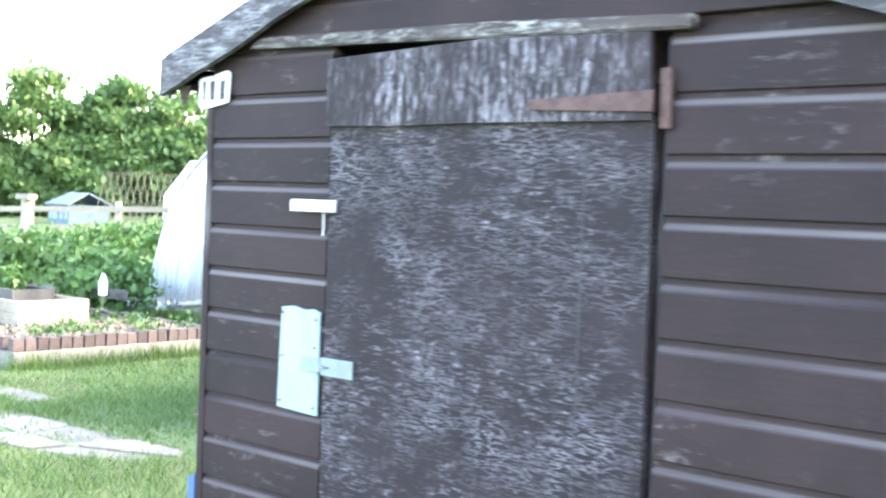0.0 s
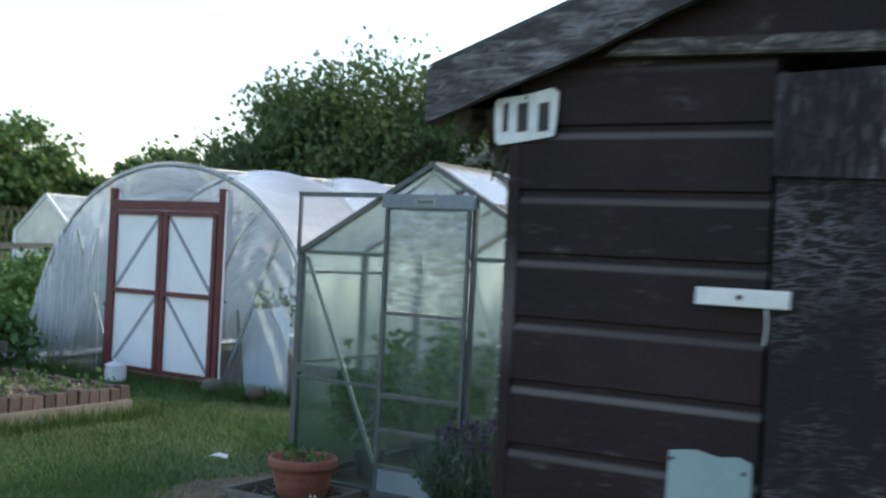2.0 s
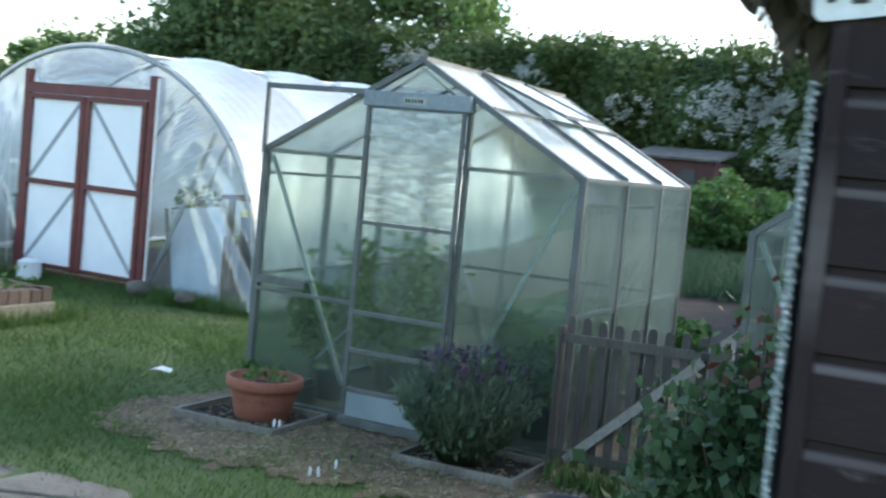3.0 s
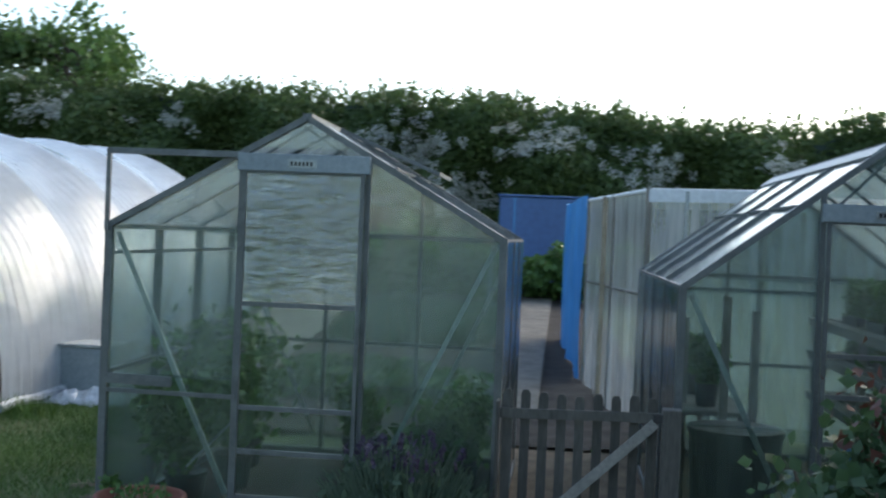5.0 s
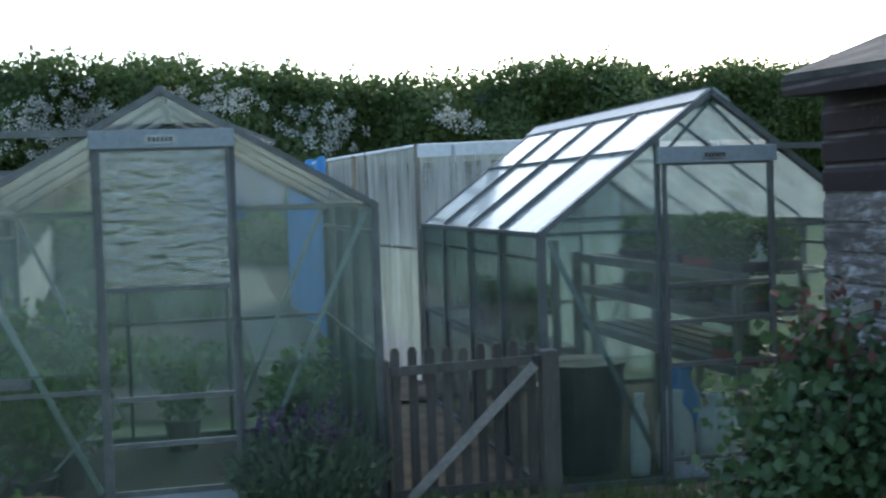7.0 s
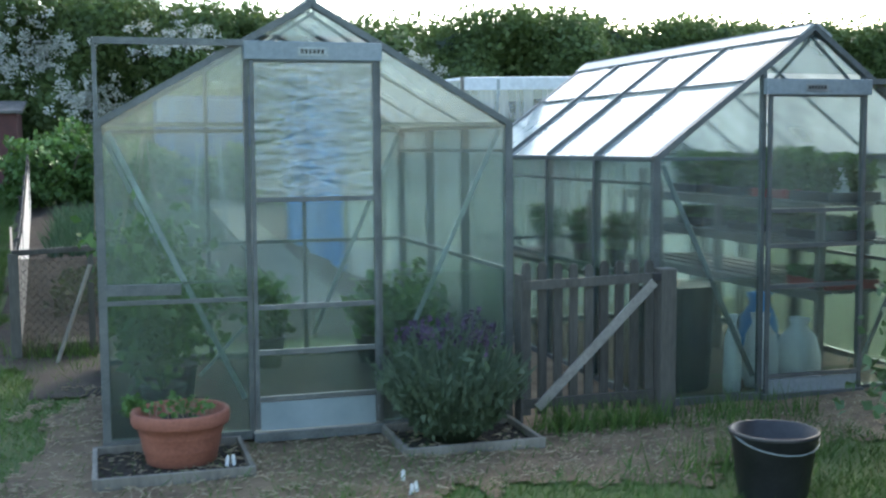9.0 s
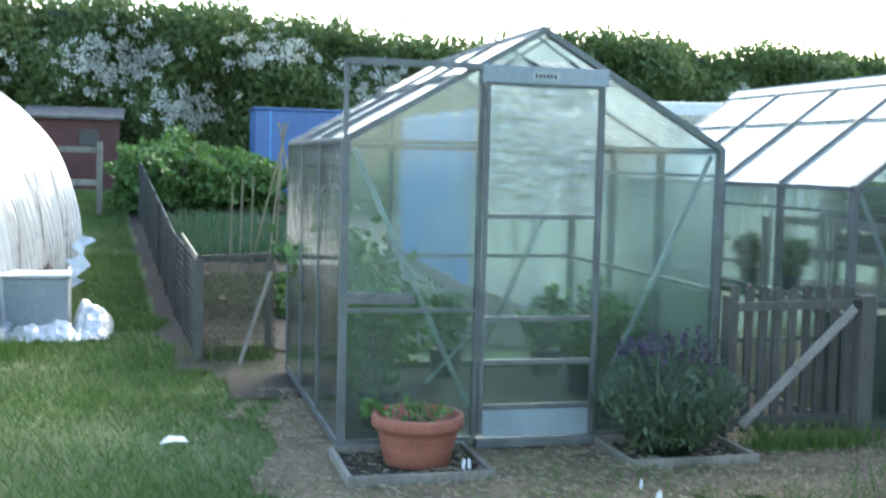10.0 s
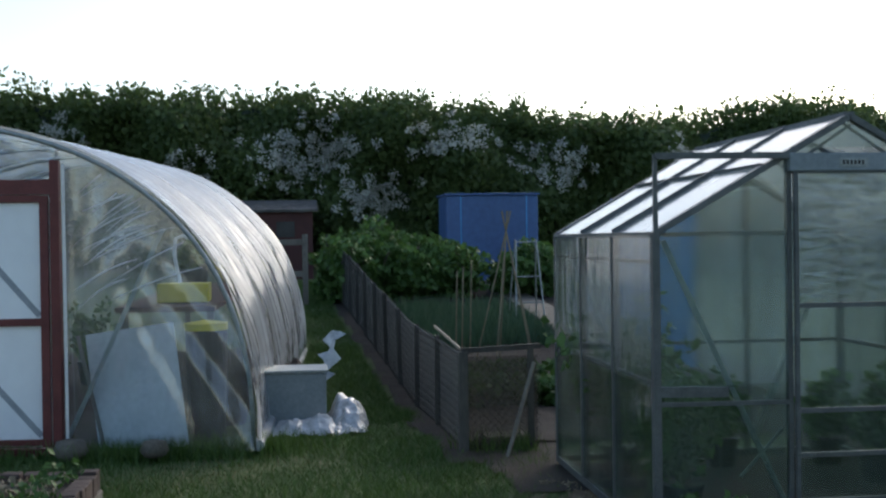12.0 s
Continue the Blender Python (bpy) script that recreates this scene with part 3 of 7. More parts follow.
def shiplap(x0, x1, z0, h, y=0.0, top0=None, top1=None):
    """One board along x, with its hollowed upper edge and proud lower lip."""
    prof = [(0.0, -0.0165), (0.002, -0.018), (0.088, -0.0185), (0.097, -0.0155), (0.103, -0.0105), (h + 0.004, -0.009), (h + 0.004, 0.004), (0.0, 0.004)]
    bm = bmesh.new()
    ends = []
    for a, b in ((x0, x0 if top0 is None else top0), (x1, x1 if top1 is None else top1)):
        ends.append([bm.verts.new((a + (b - a) * min(z / h, 1), y + d, z0 + z)) for z, d in prof])
    n = len(prof)
    for i in range(n):
        j = (i + 1) % n
        bm.faces.new((ends[0][i], ends[1][i], ends[1][j], ends[0][j]))
    bm.faces.new(ends[0][::-1])
    bm.faces.new(ends[1])
    bmesh.ops.recalc_face_normals(bm, faces=bm.faces[:])
    return bm


def side_board(y0, y1, z0, h, x):
    prof = [(0.0, -0.018), (0.075, -0.019), (0.09, -0.008), (h + 0.004, -0.007), (h + 0.004, 0.004), (0.0, 0.004)]
    bm = bmesh.new()
    ends = [[bm.verts.new((x + d, yy, z0 + z)) for z, d in prof] for yy in (y0, y1)]
    n = len(prof)
    for i in range(n):
        j = (i + 1) % n
        bm.faces.new((ends[0][i], ends[0][j], ends[1][j], ends[1][i]))
    bm.faces.new(ends[0])
    bm.faces.new(ends[1][::-1])
    bmesh.ops.recalc_face_normals(bm, faces=bm.faces[:])
    return bm


def build_shed():
    shed = thing("garden_shed", (RIDGE_X, SY1 / 2, 0), "old brown shiplap garden shed with a felted ridge roof", "shed")
    # frame walls behind the boards
    part("side_wall", box(SX0, SX0 + 0.04, 0.045, SY1, 0, 1.80), "brown", shed)
    part("side_wall", box(SX1 - 0.04, SX1, 0.045, SY1, 0, 1.80), "brown", shed)
    part("rear_wall", prism([(SX0 + 0.042, SY1 - 0.02, 0), (SX1 - 0.042, SY1 - 0.02, 0), (SX1 - 0.042, SY1 - 0.02, 1.8), (RIDGE_X, SY1 - 0.02, 2.1), (SX0 + 0.042, SY1 - 0.02, 1.8)], (0, 1, 0), 0.03), "brown", shed)
    part("front_backing", prism([(SX0, 0.024, 0), (0.985, 0.024, 0), (0.985, 0.024, 2.04), (SX0, 0.024, 1.875)], (0, 1, 0), 0.034), "brown", shed)
    part("front_backing", prism([(1.925, 0.024, 0), (SX1, 0.024, 0), (SX1, 0.024, 1.86), (1.925, 0.024, 2.03)], (0, 1, 0), 0.034), "brown", shed)
    part("front_backing", prism([(0.987, 0.024, 0), (1.923, 0.024, 0), (1.923, 0.024, 1.74), (0.987, 0.024, 1.74)], (0, 1, 0), 0.034), "brown", shed)
    part("front_backing", prism([(0.987, 0.024, 1.872), (1.923, 0.024, 1.872), (1.923, 0.024, 2.03), (RIDGE_X, 0.024, 2.19), (0.987, 0.024, 2.04)], (0, 1, 0), 0.034), "brown", shed)
    for x0, x1, z_ref, h in ((SX0, 0.992, 1.643, 0.114), (1.922, SX1, 1.60, 0.119)):
        k0 = int((z_ref - 0.06) / h)
        z = z_ref - k0 * h
        while z < 1.84 - h * 0.5:
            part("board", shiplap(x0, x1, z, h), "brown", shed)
            z += h
    z, h = 1.868, 0.115
    while z < 2.08:
        half0 = max(0.05, RIDGE_X - 0.40 - (z - 1.83) / PITCH)
        half1 = max(0.02, RIDGE_X - 0.40 - (z + h - 1.83) / PITCH)
        lim = RIDGE_X - SX0
        part("board", shiplap(RIDGE_X - min(lim, half0), RIDGE_X + min(lim, half0), z, h, 0.0, RIDGE_X - min(lim, half1), RIDGE_X + min(lim, half1)), "brown", shed)
        z += h
    beam = prism([(0.70, -0.028, 1.872), (1.975, -0.028, 1.836), (1.982, -0.028, 1.864), (1.5, -0.028, 1.884), (0.74, -0.028, 1.898)], (0, 1, 0), 0.03)
    bmesh.ops.bevel(beam, geom=beam.edges[:], offset=0.004, segments=2, affect="EDGES")
    part("drip_beam", beam, "beam", shed, "bleached drip board above the door")
    # side boards
    z = 0.04
    while z < 1.76:
        # boards from 1.4 m up are brown, those below silver grey
        part("board", side_board(-0.004, SY1, z, 0.12, SX0), "silver" if z < 1.4 else "brown", shed)
        z += 0.12
    part("corner_post", box(SX0 - 0.021, SX0 + 0.004, -0.0215, 0.03, 0, 1.79, 0.003), "brown", shed)
    # roof: two felted decks, barge boards in felt, eaves fascia
    for sgn in (-1, 1):
        tip, zt = RIDGE_X + sgn * 1.0875, 1.783
        rise = PITCH * 1.0875
        pts = [(tip, -0.05, zt + 0.075), (RIDGE_X, -0.05, zt + 0.075 + rise), (RIDGE_X, SY1 + 0.02, zt + 0.165 + rise), (tip, SY1 + 0.02, zt + 0.165)]
        part("roof_deck", prism(pts, (sgn * PITCH, -0.031, 1), 0.03), "felt", shed)
        bm = bmesh.new()
        n = 14
        r = random.Random(5 + sgn)
        lower = []
        for i in range(n + 1):
            f = i / n
            x = tip + (RIDGE_X - tip) * f
            lower.append((x, -0.06, zt - 0.02 + rise * f + r.uniform(-0.006, 0.006)))
        upper = [(RIDGE_X + (tip - RIDGE_X) * i / 4, -0.06, zt + 0.075 + rise * (1 - i / 4)) for i in range(5)]
        prism(lower + upper, (0, 1, 0), 0.018, bm)
        part("barge_felt", bm, "barge", shed, "curled felt over the barge board")
        part("eaves_board", bar((tip, -0.045, zt + 0.03), (tip, SY1 + 0.015, zt + 0.12), 0.024, 0.06, side=(0, 0, 1)), "brown", shed)
        part("soffit_batten", bar((tip - sgn * 0.085, 0.0, zt + 0.004), (tip - sgn * 0.085, SY1, zt + 0.095), 0.145, 0.014, side=(0, 0, 1)), "brown", shed)
        side = SX0 + 0.02 if sgn < 0 else SX1 - 0.02
        part("wall_plate", prism([(side, 0.03, 1.80), (side, SY1, 1.80), (side, SY1, 1.965), (side, 0.03, 1.875)], (1, 0, 0), 0.045), "brown", shed)
    # torn felt hanging from the near corner
    for x, y, w, drop in ((0.35, -0.045, 0.045, 0.035), (0.40, -0.03, 0.03, 0.055), (0.45, 0.0, 0.05, 0.06), (0.36, 0.06, 0.06, 0.05), (0.405, 0.08, 0.075, 0.115), (0.45, 0.1, 0.062, 0.15), (0.375, 0.25, 0.07, 0.06), (0.44, 0.3, 0.06, 0.11)):
        part("torn_felt", prism([(x, y, 1.79), (x + w, y + 0.01, 1.79), (x + w * 0.95, y + 0.012, 1.79 - drop * 0.4), (x + w * 0.7, y + 0.015, 1.79 - drop * 0.55), (x + w * 0.6, y, 1.79 - drop), (x + w * 0.35, y + 0.005, 1.79 - drop * 0.8), (x + w * 0.15, y, 1.79 - drop * 0.45)], (0.2, 1, 0.1), 0.006), "bark", shed)
    rng = np.random.default_rng(33)
    root = np.column_stack([rng.uniform(0.40, 0.475, 110), rng.uniform(0.06, 0.22, 110), np.full(110, 1.80)])
    drop = rng.uniform(0.03, 0.14, 110) * (0.5 + 0.5 * np.sin(40 * root[:, 0]) ** 2)
    low = root + np.column_stack([rng.normal(0, 0.014, 110), rng.normal(0, 0.016, 110), -drop])
    sticks("frayed_felt", root, low, rng.uniform(0.0012, 0.0035, 110), "bark", shed, "dark frayed felt under the eaves")
    # door of plywood sheets
    door = part("door", prism([(1.008, -0.012, 0.06), (1.908, -0.012, 0.06), (1.898, -0.012, 1.672), (1.004, -0.012, 1.672)], (0, 1, 0), 0.03), "ply_h", shed, "worn brown plywood door")
    top = prism([(1.0, -0.036, 1.668), (1.2, -0.036, 1.664), (1.45, -0.036, 1.667), (1.9, -0.036, 1.664), (1.888, -0.036, 1.836), (1.48, -0.036, 1.848), (1.0, -0.036, 1.829)], (0, 1, 0), 0.014)
    part("top_sheet", top, "ply_v", door, "bleached plywood sheet over the door top")
    part("cover_strip", box(1.742, 1.746, -0.0285, -0.0272, 0.08, 1.66), "ink", door)
    strap = prism([(1.60, -0.0475, 1.700), (1.62, -0.0475, 1.711), (1.905, -0.0475, 1.722), (1.905, -0.0475, 1.680), (1.62, -0.0475, 1.690)], (0, 1, 0), 0.006)
    part("strap_hinge", strap, "rust", door, "rusty iron strap hinge")
    part("hinge_plate", box(1.912, 1.934, -0.034, -0.02, 1.648, 1.765, 0.002), "rust", shed)
    part("door_shadow_gap", box(0.994, 1.003, -0.004, 0.006, 0.06, 1.84), "ink", shed)
    part("door_shadow_gap", box(1.911, 1.916, -0.004, 0.006, 0.06, 1.83), "ink", shed)
    # padlock plate, hasp, turn button
    plate = prism([(0.838, -0.022, 0.958), (0.985, -0.022, 0.952), (0.984, -0.022, 1.208), (0.96, -0.022, 1.216), (0.93, -0.022, 1.211), (0.89, -0.022, 1.219), (0.845, -0.022, 1.213)], (0, 1, 0), 0.004)
    pl = part("lock_plate", plate, "plate", shed, "pale blue painted metal plate")
    for x, z in ((0.85, 0.975), (0.972, 0.97), (0.852, 1.09), (0.97, 1.12), (0.85, 1.2), (0.972, 1.19)):
        part("screw", lathe([(0.004, 0), (0.0035, 0.002)], (0, 0, 0), 8), "rust", pl).matrix_basis = pose(x, -0.0245, z, 90)
    hasp = part("hasp", box(0.93, 1.0, -0.034, -0.026, 1.062, 1.098, 0.002), "greyboard", shed, "dull galvanised hasp")
    part("hasp_flap", box(1.004, 1.112, -0.036, -0.029, 1.058, 1.102, 0.002), "greyboard", hasp)
    part("staple", tube([(1.012, -0.036, 1.08), (1.012, -0.05, 1.08), (1.03, -0.05, 1.08), (1.03, -0.036, 1.08)], 0.003), "zinc", hasp)
    btn = part("turn_button", box(0.884, 1.036, -0.044, -0.032, 1.458, 1.487, 0.002), "white", shed, "white plastic turn button")
    part("screw", lathe([(0.005, 0), (0.004, 0.002)], (0, 0, 0), 8), "ink", btn).matrix_basis = pose(0.957, -0.0465, 1.473, 90)
    part("button_spacer", box(0.945, 0.97, -0.032, -0.016, 1.462, 1.484), "timber", btn)
    part("string", tube([(1.0, -0.04, 1.458), (1.002, -0.04, 1.43), (0.998, -0.038, 1.40)], 0.0015, 5), "white", btn)
    shed.location.y += 0.014
    return shed


build_shed()


def number_sign():
    sign = thing("plot_sign", (0.545, -0.024, 1.73), "small white plot sign with worn black bars on the shed corner", "sign")
    out = [(0.487, 1.752), (0.485, 1.80), (0.494, 1.806), (0.55, 1.812), (0.600, 1.823), (0.612, 1.815), (0.61, 1.77), (0.607, 1.738), (0.596, 1.735), (0.54, 1.727), (0.497, 1.722), (0.489, 1.73)]
    part("board", prism([(x, -0.026, z) for x, z in out], (0, 1, 0), 0.006), "white", sign)
    for x, w in ((0.505, 0.009), (0.534, 0.02), (0.576, 0.02)):
        part("bar", prism([(x, -0.0305, 1.745), (x + w, -0.0305, 1.747), (x + w, -0.0305, 1.798), (x, -0.0305, 1.795)], (0, 1, 0), 0.002), "ink", sign)
    part("nail", lathe([(0.003, 0), (0.003, 0.003)], (0, 0, 0), 8), "rust", sign).matrix_basis = pose(0.55, -0.0295, 1.806, 90)
    sign.location.y += 0.014


number_sign()


def leaning_sheet():
    sheet = thing("insulation_sheet", (0.45, 1.0, 0), "pale sheet with a bubbled edge leaning along the shed side", "sheet")
    pts = [(0.488, 0.06, 0.0), (0.486, 0.06, 1.655), (0.478, 0.8, 1.66), (0.44, 1.6, 1.25), (0.415, 2.3, 0.95), (0.395, 2.45, 0.5), (0.39, 2.5, 0.0)]
    part("panel", prism(pts, (1, 0, 0), 0.008), "foam", sheet)
    bm = bmesh.new()
    r = random.Random(4)
    for i in range(150):
        z = 0.01 + i * 0.011
        for dx in (-0.003, 0.003):
            bmesh.ops.create_icosphere(bm, subdivisions=1, radius=r.uniform(0.003, 0.0052), matrix=Matrix.Translation((0.489 + dx + r.uniform(-0.002, 0.002), 0.054 + r.uniform(-0.003, 0.002), z)))
    part("bubbled_edge", bm, "bubble", sheet, "white bubbled edge")
    blue = thing("blue_board", (0.498, 0.02, 0), "blue plastic board stood on end against the shed corner", "board")
    part("panel", prism([(0.482, 0.006, 0.0), (0.511, 0.006, 0.0), (0.511, 0.006, 0.722), (0.484, 0.006, 0.712)], (0, 1, 0), 0.03), "bluetank", blue)
    part("strip", bar((0.412, 2.5, 1.02), (0.438, 1.6, 1.262), 0.03, 0.02, side=(1, 0, 0)), "timber", sheet)


leaning_sheet()


# ---- greenhouses ----
def greenhouse(label, x0, x1, y0, y1, eave, ridge, dx0, dx1, head, rails, bays, base, track_end, brace_left, sill_top, vent_side):
    xm, g = (x0 + x1) / 2, thing("greenhouse", ((x0 + x1) / 2, (y0 + y1) / 2, 0), label, "greenhouse", "greenhouses")
    slope = (ridge - eave) / (xm - x0)
    nl, nr = (-slope, 0, 1), (slope, 0, 1)
    lift = 0.012

    def top_z(x):
        return ridge - abs(x - xm) * slope

    # base, corner posts, eaves, ridge
    for a, b in (((x0, y0), (x0, y1)), ((x1, y0), (x1, y1)), ((x0, y1), (x1, y1))):
        part("base_rail", bar((*a, base - 0.02), (*b, base - 0.02), 0.04, 0.04, side=(0, 0, 1)), "alu", g)
    for a, b in ((x0, dx0), (dx1, x1)):
        part("base_rail", bar((a, y0, base - 0.02), (b, y0, base - 0.02), 0.05, 0.04, side=(0, 0, 1)), "alu", g)
    for x in (x0, x1):
        for y in (y0, y1):
            part("corner_post", bar((x, y, base - 0.04), (x, y, eave), 0.036, 0.044), "alu", g)
        part("eaves_bar", bar((x, y0 - 0.02, eave), (x, y1 + 0.02, eave), 0.036, 0.028, side=(0, 0, 1)), "alu", g)
        for y in (y0, y1):
            part("rafter", bar((x, y, eave + 0.006), (xm, y, ridge + 0.006), 0.03, 0.052), "alu", g)
    part("ridge_bar", bar((xm, y0 - 0.02, ridge + 0.012), (xm, y1 + 0.02, ridge + 0.012), 0.045, 0.03, side=(0, 0, 1)), "alu", g)
    if not vent_side:
        for s in (-1, 1):
            pts = [(xm + s * d, y, ridge + 0.028 - d * slope) for d, y in ((0.012, y0 - 0.03), (0.10, y0 - 0.03), (0.10, y1 + 0.03), (0.012, y1 + 0.03))]
            part("ridge_cap", prism(pts, nr if s > 0 else nl, 0.012), "zinc", g, "dull metal capping along the ridge")
    # side and roof bays
    ys = [y0 + (y1 - y0) * i / bays for i in range(bays + 1)]
    mid = base + (eave - base) * 0.5
    for x, n, s in ((x0, nl, -1), (x1, nr, 1)):
        for y in ys[1:-1]:
            part("glazing_bar", bar((x, y, base), (x, y, eave), 0.046, 0.022), "alu", g)
            part("roof_bar", bar((x + s * 0.01, y, eave + 0.016), (xm, y, ridge + 0.016), 0.03, 0.021), "alu", g)
        for a, b in zip(ys, ys[1:]):
            for z0, z1, o in ((base, mid, 0.0), (mid - 0.012, eave, 0.006)):
                xo = x + s * (0.012 + o)
                part("pane", prism([(xo, a + 0.008, z0), (xo, b - 0.008, z0), (xo, b - 0.008, z1), (xo, a + 0.008, z1)], (1, 0, 0), 0.003), "glass" if o else "algae", g)
            for f0, f1, o in ((0.0, 0.55, 0.0), (0.54, 1.0, 0.006)):
                p = [Vector((x + (xm - x) * f, yy, eave + (ridge - eave) * f + lift + o)) for f, yy in ((f0, a + 0.008), (f0, b - 0.008), (f1, b - 0.008), (f1, a + 0.008))]
                part("roof_pane", prism(p, n, 0.003), "roofglass", g)
        lx, lz = x + (xm - x) * 0.55, eave + (ridge - eave) * 0.55 + 0.026
        part("lap_bar", bar((lx, y0, lz), (lx, y1, lz), 0.016, 0.01, side=(0, 0, 1)), "alu", g)
        part("side_rail", bar((x - s * 0.012, y0, mid), (x - s * 0.012, y1, mid), 0.016, 0.022, side=(0, 0, 1)), "alu", g)
        part("side_rail", bar((x - s * 0.012, y0, eave - 0.13), (x - s * 0.012, y1, eave - 0.13), 0.012, 0.018, side=(0, 0, 1)), "alu", g)
    # rear gable
    for xa, xb in ((x0, xm - 0.31), (xm - 0.31, xm + 0.31), (xm + 0.31, x1)):
        za, zb = top_z(xa), top_z(xb)
        pts = [(xa + 0.01, y1 + 0.01, base), (xb - 0.01, y1 + 0.01, base), (xb - 0.01, y1 + 0.01, zb - 0.01), (xa + 0.01, y1 + 0.01, za - 0.01)]
        if xa < xm < xb:
            pts.insert(3, (xm, y1 + 0.01, ridge - 0.01))
        part("pane", prism(pts, (0, 1, 0), 0.003), "glass", g)
    for x in (xm - 0.31, xm + 0.31):
        part("glazing_bar", bar((x, y1, base), (x, y1, top_z(x)), 0.022, 0.026), "alu", g)
    part("gable_rail", bar((x0, y1 - 0.01, eave), (x1, y1 - 0.01, eave), 0.02, 0.024, side=(0, 0, 1)), "alu", g)
    part("gable_rail", bar((x0, y1 - 0.01, mid), (x1, y1 - 0.01, mid), 0.016, 0.022, side=(0, 0, 1)), "alu", g)
    # front gable beside and above the door
    for x in (dx0, dx1):
        part("door_post", bar((x, y0 - 0.004, base - 0.04), (x, y0 - 0.004, top_z(x)), 0.022, 0.036), "alu", g)
    for xa, xb in ((x0, dx0), (dx1, x1)):
        za, zb = top_z(xa), top_z(xb)
        zc = mid
        part("pane", prism([(xa + 0.012, y0 - 0.008, base), (xb - 0.012, y0 - 0.008, base), (xb - 0.012, y0 - 0.008, zc), (xa + 0.012, y0 - 0.008, zc)], (0, 1, 0), 0.003), "algae", g)
        part("pane", prism([(xa + 0.012, y0 - 0.014, zc - 0.012), (xb - 0.012, y0 - 0.014, zc - 0.012), (xb - 0.012, y0 - 0.014, eave), (xa + 0.012, y0 - 0.014, eave)], (0, 1, 0), 0.003), "glass", g)
        tri = [(xa + 0.014, y0 - 0.02, eave - 0.01), (xb - 0.014, y0 - 0.02, eave - 0.01)]
        tri += [(xb - 0.014, y0 - 0.02, zb - 0.012)] if zb > eave + 0.05 else []
        tri += [(xa + 0.014, y0 - 0.02, za - 0.012)] if za > eave + 0.05 else []
        part("pane", prism(tri, (0, 1, 0), 0.003), "glass", g)
        part("gable_rail", bar((xa, y0 + 0.012, eave), (xb, y0 + 0.012, eave), 0.016, 0.02, side=(0, 0, 1)), "alu", g)
    part("pane", prism([(dx0 + 0.01, y0 - 0.006, head + 0.03), (dx1 - 0.01, y0 - 0.006, head + 0.03), (xm, y0 - 0.006, ridge - 0.015)], (0, 1, 0), 0.003), "glass", g)
    part("gable_strut", bar((dx0 + 0.02, y0 + 0.014, head - 0.06), (xm + 0.02, y0 + 0.014, ridge - 0.03), 0.014, 0.014), "alu", g)
    part("gable_strut", bar((dx1 - 0.02, y0 + 0.014, head - 0.06), (xm - 0.02, y0 + 0.014, ridge - 0.03), 0.014, 0.014), "alu", g)
    header = part("door_header", box(dx0 - 0.012, dx1 + 0.012, y0 - 0.062, y0 - 0.026, head - 0.085, head, 0.003), "greyboard", g)
    part("name_plate", box(xm - 0.075, xm + 0.065, y0 - 0.066, y0 - 0.0625, head - 0.066, head - 0.026, 0.001), "zinc", header)
    for i in range(6):
        part("bar", box(xm - 0.062 + i * 0.019, xm - 0.05 + i * 0.019, y0 - 0.0675, y0 - 0.0662, head - 0.056, head - 0.036), "ink", header)
    # sliding rail carried out past the wall on a slim post
    far = track_end
    part("door_track", bar((dx1 if far > dx1 else dx0, y0 - 0.045, head - 0.01), (far, y0 - 0.045, head - 0.01), 0.022, 0.03, side=(0, 0, 1)), "alu", g)
    if far < dx0:
        part("track_post", bar((far, y0 - 0.03, eave - 0.02), (far, y0 - 0.03, head), 0.02, 0.02), "alu", g)
    # braces
    part("brace", bar((x0 + 0.04, y0 + 0.006, eave - 0.03), (dx0 - 0.03, y0 + 0.006, sill_top), 0.026, 0.012), "zinc", g)
    part("brace", bar((x1 - 0.04, y0 + 0.022, eave - 0.03), (dx1 + 0.03, y0 + 0.022, sill_top), 0.022, 0.012), "zinc", g)
    for y_end, s in ((y1, -1),):
        part("brace", bar((x0 + 0.03, y1 - 0.03, eave - 0.03), (xm - 0.35, y1 - 0.03, base + 0.1), 0.026, 0.01), "zinc", g)
        part("brace", bar((x1 - 0.03, y1 - 0.03, eave - 0.03), (xm + 0.35, y1 - 0.03, base + 0.1), 0.026, 0.01), "zinc", g)
    if brace_left:
        part("cross_rail", bar((x0, y0 - 0.02, 0.742), (x0 + 0.345, y0 - 0.02, 0.735), 0.014, 0.05, side=(0, 0, 1)), "alu", g)
        part("cross_rail", bar((x0, y0 - 0.02, 0.682), (dx0, y0 - 0.02, 0.678), 0.014, 0.02, side=(0, 0, 1)), "alu", g)
        part("stay", bar((dx0 - 0.02, y0 + 0.03, 0.545), (dx0 - 0.235, y0 + 0.03, 0.32), 0.012, 0.012), "zinc", g)
    # door
    yd = y0 - 0.042
    bm = bmesh.new()
    bar((dx0 + 0.022, yd, sill_top - 0.14), (dx0 + 0.022, yd, head - 0.075), 0.019, 0.022, bm)
    bar((dx1 - 0.022, yd, sill_top - 0.14), (dx1 - 0.022, yd, head - 0.075), 0.019, 0.022, bm)
    door = part("door", bm, "alu", g, "aluminium framed sliding greenhouse door")
    zs = [sill_top] + rails + [head - 0.08]
    for i, z in enumerate(zs):
        part("rail", bar((dx0 + 0.034, yd, z), (dx1 - 0.034, yd, z), 0.02, 0.022 if i < len(zs) - 1 else 0.03, side=(0, 0, 1)), "alu", door)
